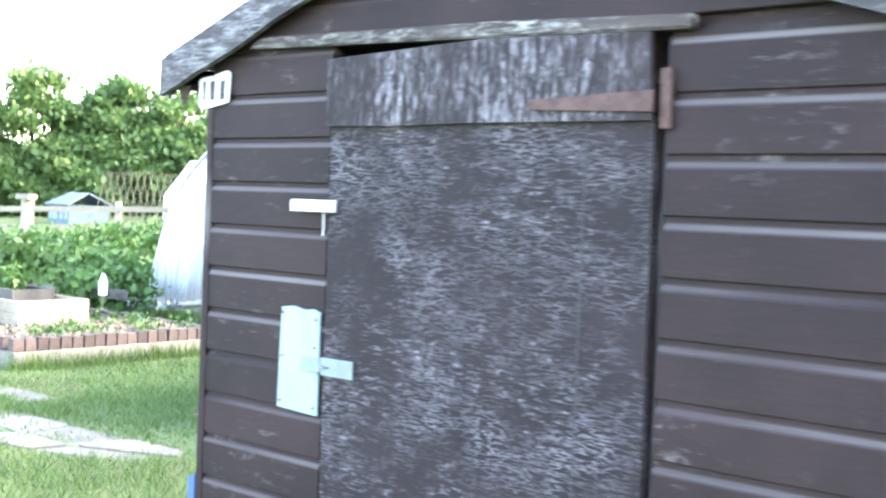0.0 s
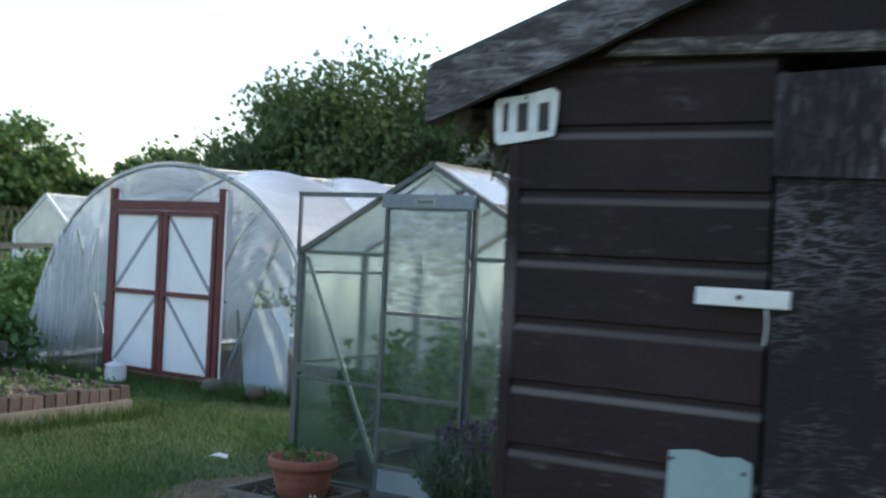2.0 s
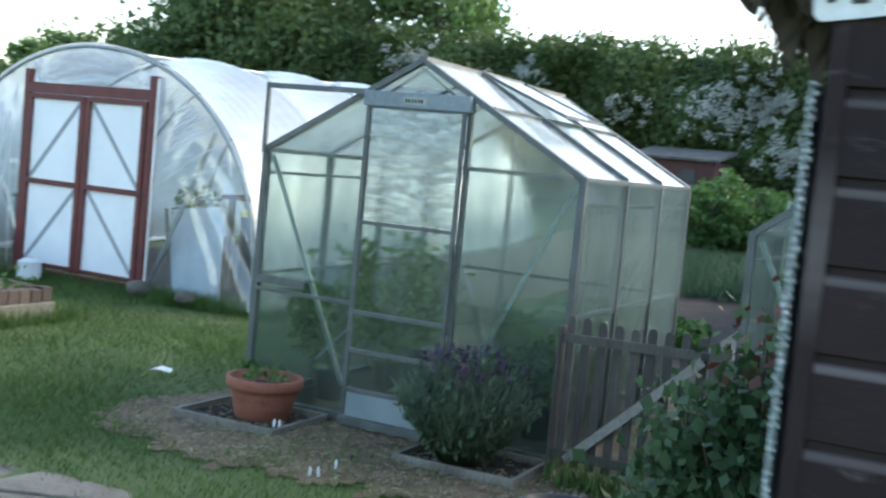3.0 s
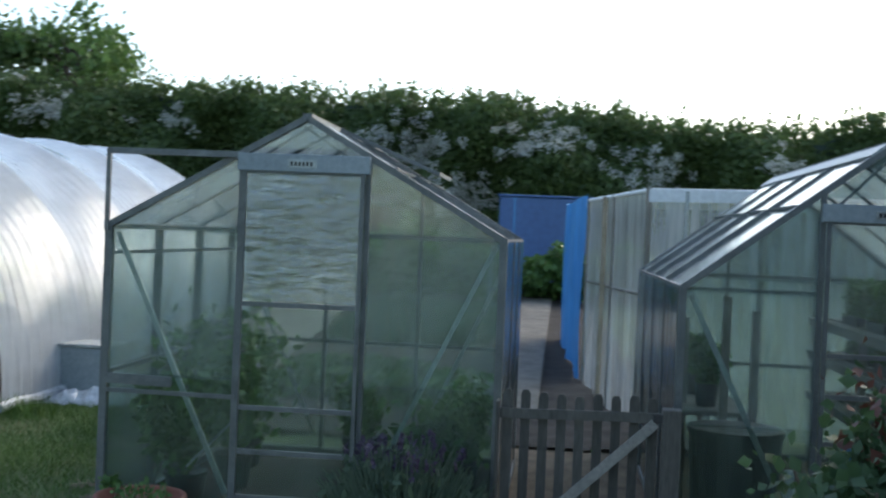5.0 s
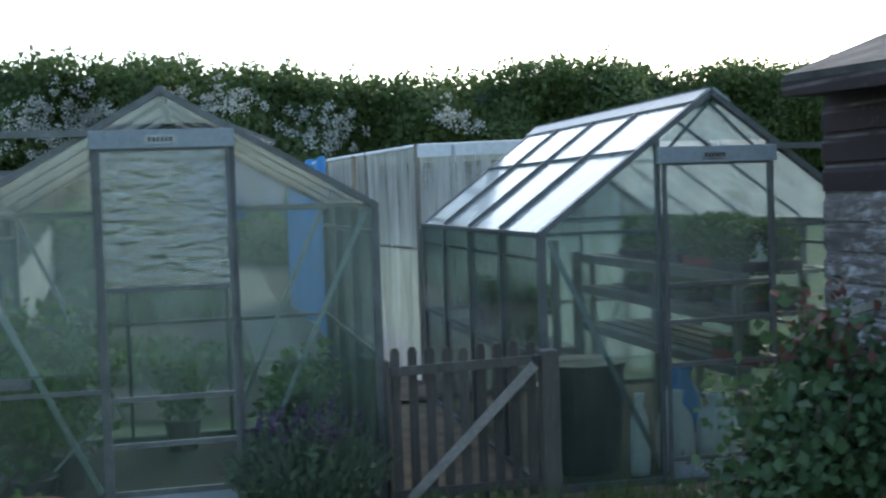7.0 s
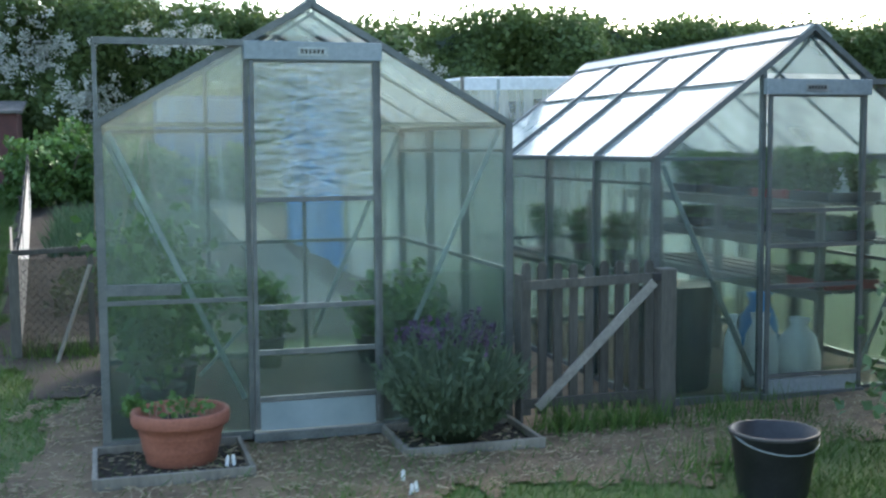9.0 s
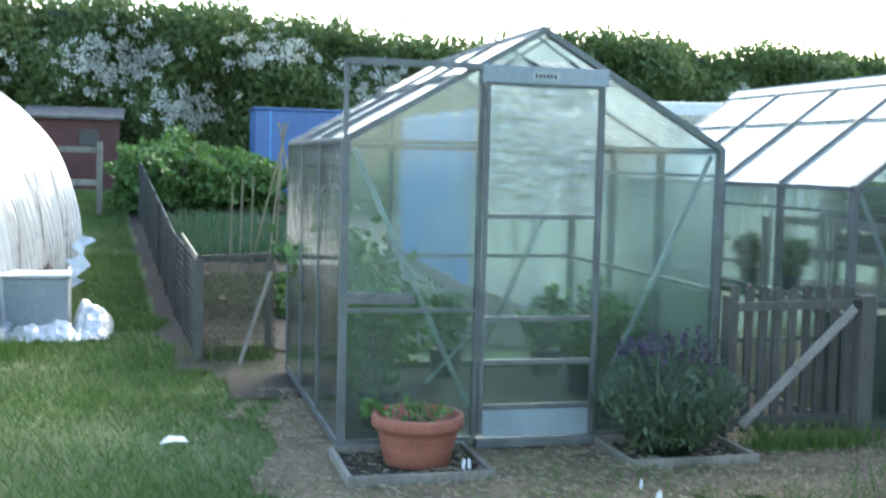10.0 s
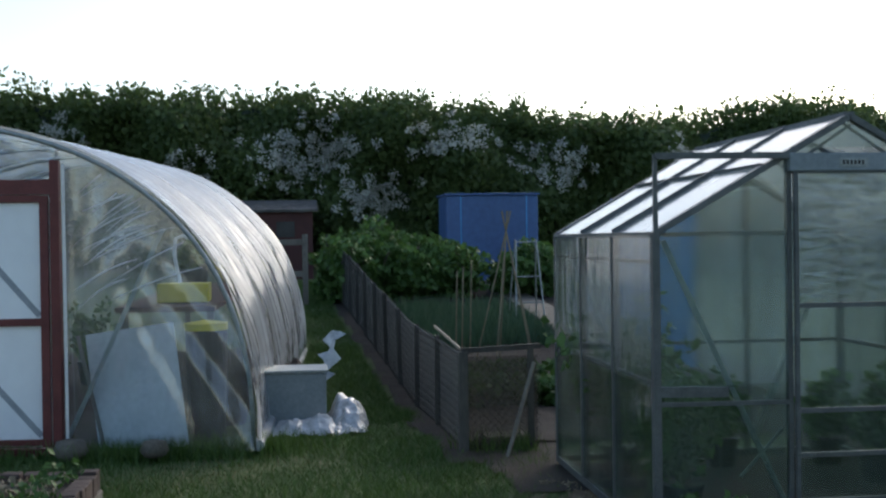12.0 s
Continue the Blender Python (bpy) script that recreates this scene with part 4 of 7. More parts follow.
    for i, (a, b) in enumerate(zip(zs, zs[1:])):
        lastp = i == len(zs) - 2 and vent_side != 0
        part("pane", box(dx0 + 0.034, dx1 - 0.034, yd - 0.002, yd + 0.002, a + 0.015, b - 0.015), "ripple" if lastp else "algae" if i < 2 else "glass", door)
    part("kick_plate", box(dx0 + 0.034, dx1 - 0.034, yd - 0.004, yd + 0.004, sill_top - 0.15, sill_top - 0.016, 0.002), "greyboard" if vent_side == 0 else "kick", door, "pale metal kick plate")
    part("door_sill", box(dx0, dx1, y0 - 0.07, y0 + 0.01, base - 0.05, base - 0.005, 0.003), "alu", g)
    # opening roof light
    if vent_side:
        a, b = y0 + 0.72, y0 + 1.36
        f0, f1 = 0.42, 0.99
        up = 0.09
        pts = [(x1 + (xm - x1) * f, yy, eave + (ridge - eave) * f + 0.03 + u) for f, yy, u in ((f0, a, up), (f0, b, up), (f1, b, 0.0), (f1, a, 0.0))]
        v = part("roof_vent", prism(pts, nr, 0.004), "roofglass", g, "slightly raised opening roof light")
        for i in range(4):
            part("vent_frame", bar(pts[i], pts[(i + 1) % 4], 0.016, 0.018, side=(0, 0, 1)), "alu", v)
    return g


G1 = greenhouse("aluminium greenhouse with algae-stained panes and a raised roof light", -3.125, -1.19, 3.985, 6.075, 1.484, 2.035, -2.468, -1.848, 1.862, [0.425, 0.637, 1.137], 3, 0.055, -3.13, True, 0.205, 1)
G2 = greenhouse("aluminium greenhouse with bright roof panes and shelves of seedlings", -0.34, 1.518, 4.07, 7.03, 1.302, 2.0, 0.289, 0.919, 1.725, [0.61, 0.83, 1.02], 4, 0.03, 1.56, False, 0.12, 0)


# ---- polytunnel ----
TC, TA = Vector((-7.28, 6.92, 0.03)), radians(-3.5)
T_ALONG, T_ACROSS = Vector((-math.sin(TA), math.cos(TA), 0)), Vector((math.cos(TA), math.sin(TA), 0))
T_HALF, T_TOP, T_LEN, T_BAYS = 2.17, 2.28, 5.6, 4


def in_tunnel(u, v, z):
    return TC + T_ACROSS * u + T_ALONG * v + Vector((0, 0, z + 0.02 * v))


def arch(k):
    """A point of the hoop, k from 0 at the left foot to 1 at the right foot."""
    a = math.pi * (1 - k)
    u = T_HALF * math.copysign(abs(math.cos(a)) ** 1.0, math.cos(a))
    return u, T_TOP * max(0.0, 1 - (abs(u) / T_HALF) ** 2) ** 0.4


def arch_z(u):
    return T_TOP * max(0.0, 1 - (abs(u) / T_HALF) ** 2) ** 0.4


def flare(u, z):
    """How far the loose sheet stands out at the foot of one side."""
    return 0.21 * max(0.0, 1 - z / 1.25) ** 1.3 if u < -1.2 else 0.0


def build_tunnel():
    t = thing("polytunnel", tuple(TC), "white polythene tunnel with dark red framed double doors", "polytunnel")
    nk, nv = 64, 96
    rng = random.Random(8)
    fold = [rng.uniform(0, math.tau) for _ in range(8)]
    bm = bmesh.new()
    grid = []
    for j in range(nv + 1):
        v = T_LEN * j / nv
        ph = (j / nv * T_BAYS) % 1
        sag = math.sin(math.pi * ph) if 0 < j < nv else 0
        row = []
        for i in range(nk + 1):
            u, z = arch(i / nk)
            k = 1.012 - 0.035 * sag * (0.35 + 0.65 * (z / T_TOP))
            pleat = 0.022 * (1 - 0.8 * z / T_TOP) * math.sin(j * 2.3 + fold[0] + 2 * math.sin(i * 0.3)) + 0.01 * sag * math.sin(i * 0.9 + j * 0.35)
            side = 1 if u > 0 else -1
            u -= flare(u, z)
            row.append(bm.verts.new(in_tunnel(u * k + side * pleat, v, max(0.0, z * k + pleat * 0.4))))
        grid.append(row)
    for a, b in zip(grid, grid[1:]):
        for i in range(nk):
            bm.faces.new((a[i], a[i + 1], b[i + 1], b[i]))
    part("cover", bm, "film", t, "stretched white polythene cover", True)
    for j in range(T_BAYS + 1):
        v = T_LEN * j / T_BAYS
        part("hoop", tube([in_tunnel(*(lambda p: (p[0] * 0.995, v, p[1] * 0.995))(arch(i / 40))) for i in range(41)], 0.018, 8), "zinc", t, smooth=True)
    part("ridge_tube", tube([in_tunnel(0, 0, T_TOP - 0.02), in_tunnel(0, T_LEN, T_TOP - 0.02)], 0.014), "zinc", t)
    # end sheets
    for v, hole in ((0.0, True), (T_LEN, False)):
        bm = bmesh.new()
        cols = 150
        prev = None
        for i in range(cols + 1):
            u = -T_HALF + 2 * T_HALF * i / cols
            lo = 1.86 if hole and abs(u) < 0.845 else 0.0
            hi = max(lo, arch_z(u) * 1.0)
            pts = []
            for j in range(17):
                f = j / 16
                z = lo + (hi - lo) * f
                fan = math.atan2(z - 1.9, abs(u) - 0.8)
                w = 0.036 * math.sin(fan * 34 + u * 3) * min(1, 3 * (1 - f)) * (0.5 + 0.5 * math.sin(fan * 7 + 1)) + 0.009 * math.sin(u * 37 + 0.6 * math.sin(z * 3))
                pts.append(bm.verts.new(in_tunnel(u - flare(u, z) * max(0.0, (abs(u) - 0.9) / (T_HALF - 0.9)), v + w - (0.004 if hole else 0), z)))
            if prev and not (hole and (abs(u) < 0.845) != (abs(u - 2 * T_HALF / cols) < 0.845)):
                for j in range(16):
                    bm.faces.new((prev[j], pts[j], pts[j + 1], prev[j + 1]))
            prev = pts
        part("end_sheet", bm, "endfilm", t, "wrinkled clear polythene end sheet", True)
    # gathered folds of the end sheet, fanning out from the door case;
    # white tubes stand in for the bright reflections along them
    r = random.Random(19)
    for s in (-1, 1):
        for i in range(20 if s > 0 else 64):
            if s > 0:
                a, reach = radians(r.uniform(14, 34)), r.uniform(0.35, 1.0)
                u0, z0 = 0.9 + r.uniform(0, 0.35), 0.95 + 0.85 * r.uniform(0, 1)
            else:
                a, reach = radians(-90 + r.uniform(-6, 20)), r.uniform(0.6, 1.7)
                u0, z0 = 0.98 + r.uniform(0, 1.0), 1.75 - r.uniform(0, 0.9)
            u1, z1 = u0 + reach * math.cos(a), z0 + reach * math.sin(a)
            w = r.uniform(0.003, 0.007) if s > 0 else r.uniform(0.006, 0.02)
            line = []
            for k in range(7):
                f = k / 6
                u, z = u0 + (u1 - u0) * f, z0 + (z1 - z0) * f + (0.05 if s > 0 else 0.02) * math.sin(f * 2.4 + 0.2 * s)
                if abs(u) < T_HALF - 0.03 and 0.05 < z < arch_z(u) - 0.04:
                    line.append((in_tunnel(s * u, -0.045 + 0.006 * math.sin(k + i), z), w * math.sin(math.pi * (0.1 + 0.8 * f))))
            if len(line) > 2:
                part("fold", tube([q for q, _ in line], [q for _, q in line], 6), "film", t, smooth=True)
    # door case
    def upright(u, z0, z1, w, d, v=-0.02):
        return bar(in_tunnel(u, v, z0), in_tunnel(u, v, z1), w, d, side=tuple(T_ALONG))

    def level(u0, u1, z, w, d, v=-0.02):
        return bar(in_tunnel(u0, v, z), in_tunnel(u1, v, z), w, d, side=(0, 0, 1))

    for u in (-0.84, 0.84):
        part("door_post", upright(u, 0.0, 2.02, 0.06, 0.07), "red", t, "red-brown painted post")
    part("lintel", level(-0.81, 0.81, 1.84, 0.07, 0.10), "red", t)
    part("threshold", level(-0.81, 0.81, 0.03, 0.06, 0.05), "red", t)
    for s in (-1, 1):
        lo, hi = sorted((s * 0.012, s * 0.80))
        leaf = part("door", prism([in_tunnel(u, -0.03, z) for u, z in ((lo, 0.07), (hi, 0.07), (hi, 1.77), (lo, 1.77))], tuple(T_ALONG), 0.01), "doorfilm", t, "white sheeted tunnel door")
        for u in (lo + 0.03, hi - 0.03):
            part("stile", upright(u, 0.07, 1.78, 0.055, 0.03, -0.05), "red", leaf)
        for z in (0.10, 0.92, 1.76):
            part("rail", level(lo + 0.058, hi - 0.058, z, 0.03, 0.05 if z > 0.5 else 0.04, -0.05), "red", leaf)
        for z0, z1 in ((0.14, 0.88), (0.96, 1.72)):
            a, b = (lo + 0.07, hi - 0.07) if s < 0 else (hi - 0.07, lo + 0.07)
            part("brace", bar(in_tunnel(a, -0.037, z0), in_tunnel(b, -0.037, z1), 0.04, 0.006, side=tuple(T_ALONG)), "palebrace", leaf)
    for s, z in ((1, 1.2), (-1, 1.0)):
        part("end_strut", bar(in_tunnel(s * 0.88, 0.06, 0.1), in_tunnel(s * 1.55, 0.06, 1.55), 0.03, 0.03), "zinc", t)
    part("lath", bar(in_tunnel(0.9, -0.03, 0.05), in_tunnel(0.895, -0.03, 2.0), 0.02, 0.01), "white", t)
    part("hem", tube([in_tunnel(T_HALF * 1.01, i * T_LEN / 20, 0.03 + 0.01 * math.sin(i * 2)) for i in range(21)], 0.04, 8), "silversheet", t)
    part("hem", tube([in_tunnel(-T_HALF * 1.01 - 0.2, i * T_LEN / 20, 0.03 + 0.01 * math.sin(i * 2)) for i in range(21)], 0.04, 8), "silversheet", t)


build_tunnel()


# ---- hedge and trees ----
def hedge_top(x):
    steps = 0.40 / (1 + np.exp((x + 0.2) * 2.2)) + 0.12 / (1 + np.exp(x + 7)) + 0.15 / (1 + np.exp((10 - x) * 1.5))
    return 4.17 + steps + 0.36 * np.exp(-(((x - 7.2) / 1.8) ** 2)) - 0.14 * np.exp(-(((x - 3) / 1.2) ** 2)) + 0.06 * np.sin(2.3 * x + 1) + 0.05 * np.sin(5.1 * x) + 0.04 * np.sin(9.3 * x)


def build_hedge():
    h = thing("hawthorn_hedge", (0, 25, 0.9), "tall dark green hawthorn hedge with drifts of white blossom", "hedge", kind="stuff")
    r = np.random.default_rng(11)
    n = 210000
    x = r.uniform(-16, 22, n)
    zt = hedge_top(x)
    f = r.uniform(0, 1, n) ** 0.8
    z = 0.8 + (zt - 0.8) * f
    bulge = 0.55 * np.sin(1.3 * x + 2.1 * z) + 0.4 * np.sin(2.9 * x - 1.7 * z + 1)
    y = 24.0 + bulge * 0.8 - 0.6 * np.sin(np.pi * f) + np.abs(r.normal(0, 0.35, n)) + 0.9 * (f > 0.93) * r.uniform(0, 1.6, n)
    z += r.normal(0, 0.05, n) + (f > 0.96) * r.exponential(0.07, n)
    leaves("foliage", np.column_stack([x, y, z]), 0.092, "hedge", h, 3)
    # twigs standing out of the top
    m = 2600
    c = r.uniform(-16, 22, 160)
    k = r.integers(0, 160, m)
    p = np.column_stack([c[k] + r.normal(0, 0.06, m), 24.6 + r.normal(0, 0.3, m), hedge_top(c[k]) + r.uniform(0, 1, m) ** 2 * 0.35])
    leaves("shoots", p, 0.07, "hedge", h, 5)
    # added inner sheet that stops light, coloured as the shade between the leaves
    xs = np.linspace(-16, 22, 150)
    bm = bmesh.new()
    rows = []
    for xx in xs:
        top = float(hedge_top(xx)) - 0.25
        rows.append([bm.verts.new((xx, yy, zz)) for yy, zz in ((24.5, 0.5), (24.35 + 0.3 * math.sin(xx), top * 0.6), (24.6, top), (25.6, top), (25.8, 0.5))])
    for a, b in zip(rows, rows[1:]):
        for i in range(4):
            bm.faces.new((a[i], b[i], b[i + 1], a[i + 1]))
    part("shade_core", bm, "hedgeshade", h)
    # blossom in drifts
    n = 9500
    drifts = np.array([(-5.0, 3.3, 0.85, 0.5), (-4.0, 3.4, 0.6, 0.45), (-3.2, 2.4, 0.7, 0.35), (-1.4, 3.6, 0.8, 0.4), (0.85, 3.1, 0.7, 0.4), (-7.1, 3.0, 0.5, 0.3), (-9.9, 3.9, 0.7, 0.3), (-12.8, 3.9, 0.6, 0.35), (3.6, 3.2, 0.5, 0.3), (9.5, 3.0, 0.6, 0.3)])
    share = np.array([0.2, 0.15, 0.18, 0.15, 0.1, 0.05, 0.05, 0.06, 0.03, 0.03])
    d = drifts[r.choice(len(drifts), 300, p=share)]
    c = d[:, :2] + r.normal(0, 1, (300, 2)) * d[:, 2:] * (0.6, 0.6)
    k = r.integers(0, 300, n)
    p = np.column_stack([c[k, 0] + r.normal(0, 0.06, n), np.zeros(n), c[k, 1] + r.normal(0, 0.06, n)])
    p[:, 2] = np.minimum(p[:, 2], hedge_top(p[:, 0]) - 0.1)
    fz = (p[:, 2] - 0.8) / (hedge_top(p[:, 0]) - 0.8)
    p[:, 1] = 23.85 + 0.8 * (0.55 * np.sin(1.3 * p[:, 0] + 2.1 * p[:, 2]) + 0.4 * np.sin(2.9 * p[:, 0] - 1.7 * p[:, 2] + 1)) - 0.6 * np.sin(np.pi * np.clip(fz, 0, 1)) + r.normal(0, 0.08, n)
    leaves("blossom", p, 0.05, "bloom", h, 6, 1.1)


build_hedge()


def tree(x, y, height, spread, mat, label, seed, count=9000, leaf=0.16, open_crown=False, start=0.25):
    z0 = float(ground_z(x, y))
    t = thing("tree", (x, y, z0), label, "tree", "background trees")
    r = random.Random(seed)
    g = np.random.default_rng(seed)
    bm = bmesh.new()
    lean = r.uniform(-0.3, 0.3)
    trunk = [(x + lean * k * k, y, z0 - 0.1 + height * 0.8 * k) for k in (0, 0.2, 0.45, 0.7, 1)]
    tube(trunk, [0.05 * height * s for s in (0.55, 0.42, 0.32, 0.2, 0.06)], 9, bm)
    tips = []
    for i in range(22):
        k = r.uniform(start, 0.95)
        a = r.uniform(0, math.tau)
        reach = spread * (0.45 + 0.55 * math.sin(math.pi * min(1, (k - start) / (1 - start) * 0.8 + 0.2))) * r.uniform(0.55, 1.0)
        p = Vector((x + lean * k * k, y, z0 + height * 0.8 * k))
        q = p + Vector((math.cos(a) * reach, math.sin(a) * reach, height * r.uniform(0.06, 0.2)))
        mid = (p + q) / 2 + Vector((0, 0, 0.08 * height * r.uniform(0.2, 1)))
        tube([p, mid, q], [0.012 * height, 0.007 * height, 0.002 * height], 6, bm)
        tips += [q, mid * 0.4 + q * 0.6]
    part("trunk", bm, "bark", t)
    tips.append(Vector((x + lean, y, z0 + height * 0.95)))
    c = np.array([tuple(v) for v in tips])
    k = g.integers(0, len(c), count)
    s = spread * (0.16 if open_crown else 0.24)
    p = c[k] + g.normal(0, 1, (count, 3)) * (s, s, s * 0.75)
    p[:, 2] = np.maximum(p[:, 2], z0 + 0.3)
    leaves("crown", p, leaf, mat, t, seed + 50)
    return t


# far row to the left, seen beyond the tunnel and the shed's corner
def shrub_belt():
    h = thing("field_hedge", (-35, 22, 0.5), "low dark hedge of mixed shrubs along the field edge", "hedge", kind="stuff")
    r = np.random.default_rng(15)
    n = 60000
    f = r.uniform(0, 1, n)
    x, y = -48 + 24 * f, 5 + 29 * f
    top = 3.5 + 0.35 * np.sin(21 * f) + 0.25 * np.sin(57 * f + 1) + 0.15 * np.sin(131 * f)
    k = r.uniform(0, 1, n) ** 0.75
    z = 0.2 + (top - 0.2) * k + r.normal(0, 0.12, n)
    out = 0.9 * np.sin(np.pi * k) * (0.6 + 0.4 * np.sin(90 * f + 3 * z))
    leaves("foliage", np.column_stack([x + 0.75 * out + r.normal(0, 0.2, n), y - 0.6 * out + r.normal(0, 0.2, n), z]), 0.2, "tree", h, 16)
    # added dark sheet behind the leaves, in the colour of their inner shade
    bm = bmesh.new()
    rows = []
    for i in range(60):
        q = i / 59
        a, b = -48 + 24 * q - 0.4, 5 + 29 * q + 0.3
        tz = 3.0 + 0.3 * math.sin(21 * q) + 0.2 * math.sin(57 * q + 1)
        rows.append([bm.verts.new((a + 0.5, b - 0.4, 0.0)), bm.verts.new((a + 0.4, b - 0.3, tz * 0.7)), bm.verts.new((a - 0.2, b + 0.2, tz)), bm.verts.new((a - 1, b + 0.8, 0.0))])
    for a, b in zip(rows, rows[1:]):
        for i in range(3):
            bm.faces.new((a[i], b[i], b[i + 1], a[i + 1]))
    part("shade_core", bm, "hedgeshade", h)


shrub_belt()
for i, (x, y, hgt, sp, m, op) in enumerate([
    (-36.6, 20.9, 5.3, 2.0, "tree", True), (-34.9, 23.6, 5.2, 2.0, "tree", True), (-33.6, 25.4, 4.6, 2.0, "tree", True), (-38.5, 18, 4.8, 2.4, "tree", True),
    (-30.4, 29.2, 3.9, 1.7, "tree", True), (-41, 14, 5.0, 2.6, "tree", True),
]):
    tree(x, y, hgt, sp, m, "leafy tree with an airy crown at the field edge", 20 + i, 6000, 0.17, op, 0.3)
for i, (x, y, hgt, sp, op) in enumerate([(-18.6, 26.2, 6.1, 2.7, False), (-21.6, 26, 5.5, 2.4, False), (-16.2, 26.4, 5.4, 2.1, False), (-24.4, 26.4, 3.6, 2.2, False), (-20, 25.2, 5.2, 2.3, False), (-13.4, 26.8, 6.2, 1.9, True), (-17.5, 25, 4.6, 2.3, False)]):
    tree(x, y, hgt, sp, "tree" if op else "hedge", "thinly leaved tree rising over the hedge" if op else "broad dark tree behind the tunnel", 60 + i, 4500 if op else 14000, 0.13, op, 0.35 if op else 0.04)


def clump(n, centre, radius, seed, squash=0.8):
    """Points filling an uneven mound."""
    r = np.random.default_rng(seed)
    d = r.normal(size=(n, 3))
    d /= np.linalg.norm(d, axis=1, keepdims=True)
    rad = r.uniform(0.35, 1.0, (n, 1)) ** 0.5
    lump = 1 + 0.22 * np.sin(5 * d[:, :1] + 3 * d[:, 1:2] + seed) + 0.15 * np.sin(9 * d[:, 2:3] + 7 * d[:, :1])
    p = d * rad * lump * np.array(radius) * (1, 1, squash)
    return p + np.array(centre)


# ---- in front of the greenhouses ----
def planter(x0, x1, y0, y1, label, seed):
    p = thing("planter_box", ((x0 + x1) / 2, (y0 + y1) / 2, -0.03), label, "planter", "planter boxes")
    w = 0.022
    part("board", box(x0, x1, y0, y0 + w, -0.05, 0.045, 0.003), "timber", p)
    part("board", box(x0, x1, y1 - w, y1, -0.05, 0.045, 0.003), "timber", p)
    part("board", box(x0, x0 + w, y0 + w + 0.001, y1 - w - 0.001, -0.05, 0.043, 0.003), "timber", p)
    part("board", box(x1 - w, x1, y0 + w + 0.001, y1 - w - 0.001, -0.05, 0.043, 0.003), "timber", p)
    bm = bmesh.new()
    bmesh.ops.create_grid(bm, x_segments=26, y_segments=22, size=0.5)
    r = random.Random(seed)
    for v in bm.verts:
        v.co = (x0 + w + (v.co.x + 0.5) * (x1 - x0 - 2 * w), y0 + w + (v.co.y + 0.5) * (y1 - y0 - 2 * w), 0.008 + r.uniform(-0.006, 0.008))
    part("soil", bm, "soil", p)
    return p


planter(-3.19, -2.53, 3.38, 3.93, "low timber planter box filled with dark soil", 1)
planter(-1.86, -1.2, 3.45, 3.94, "low timber planter box holding a lavender bush", 2)


def terracotta_pot():
    at = (-2.815, 3.70, 0.012)
    pot = thing("plant_pot", at, "large terracotta coloured pot with wilting seedlings", "plant pot")
    part("body", lathe([(0.145, 0.0), (0.152, 0.006), (0.163, 0.06), (0.166, 0.064), (0.168, 0.072), (0.176, 0.12), (0.179, 0.124), (0.181, 0.132), (0.187, 0.168), (0.208, 0.172), (0.213, 0.182), (0.213, 0.222), (0.208, 0.23), (0.192, 0.23), (0.187, 0.222), (0.182, 0.19)], at, 40), "terracotta", pot, smooth=True)
    part("soil", lathe([(0.18, 0.18), (0.12, 0.188), (0.05, 0.192)], at, 24), "soil", pot)
    r = random.Random(2)
    a, b = [], []
    for i in range(26):
        t, q = r.uniform(0, math.tau), r.uniform(0.02, 0.14)
        p = Vector((at[0] + q * math.cos(t), at[1] + q * math.sin(t), at[2] + 0.18))
        a.append(tuple(p))
        b.append(tuple(p + Vector((r.uniform(-0.03, 0.03), r.uniform(-0.03, 0.03), r.uniform(0.03, 0.08)))))
    stems = sticks("stem_growth", a, b, 0.0018, "straw", pot)
    leaves("seedling_leaves", np.repeat(np.array(b), 4, 0) + np.random.default_rng(3).normal(0, 0.014, (104, 3)), 0.022, "veg", pot, 4)
    leaves("weeds", clump(160, (at[0] - 0.19, at[1] + 0.12, at[2] + 0.23), (0.06, 0.05, 0.06), 5), 0.02, "veg", pot, 6)


terracotta_pot()


def lavender():
    c = (-1.58, 3.66, 0.0)
    lav = thing("lavender_bush", c, "grey-green lavender bush with dark purple flower spikes", "lavender")
    r = np.random.default_rng(9)
    n = 2600
    ang, rad = r.uniform(0, math.tau, n), np.sqrt(r.uniform(0, 1, n))
    base = np.column_stack([c[0] + 0.11 * rad * np.cos(ang), c[1] + 0.10 * rad * np.sin(ang), np.full(n, 0.02)])
    reach = r.uniform(0.55, 1.0, n)
    tip = np.column_stack([c[0] + 0.40 * rad * np.cos(ang) * reach + r.normal(0, 0.02, n), c[1] + 0.36 * rad * np.sin(ang) * reach + r.normal(0, 0.02, n), 0.02 + (0.56 - 0.22 * rad**2) * reach + r.normal(0, 0.02, n)])
    sticks("stem_growth", base, tip, 0.0022, "lavleaf", lav)
    t = r.uniform(0.25, 0.95, (9000, 1))
    k = r.integers(0, n, 9000)
    leaves("leaves", base[k] * (1 - t) + tip[k] * t + r.normal(0, 0.012, (9000, 3)), 0.02, "lavleaf", lav, 10, 2.6, 1.2)
    f = np.argsort(-tip[:, 2])[:420]
    f = f[r.permutation(420)[:70]]
    pts = np.repeat(tip[f], 9, 0) + np.column_stack([r.normal(0, 0.005, (70 * 9, 2)), np.tile(np.linspace(0, 0.05, 9), 70)])
    leaves("bloom", pts, 0.019, "lavbloom", lav, 12, 1.2)


lavender()


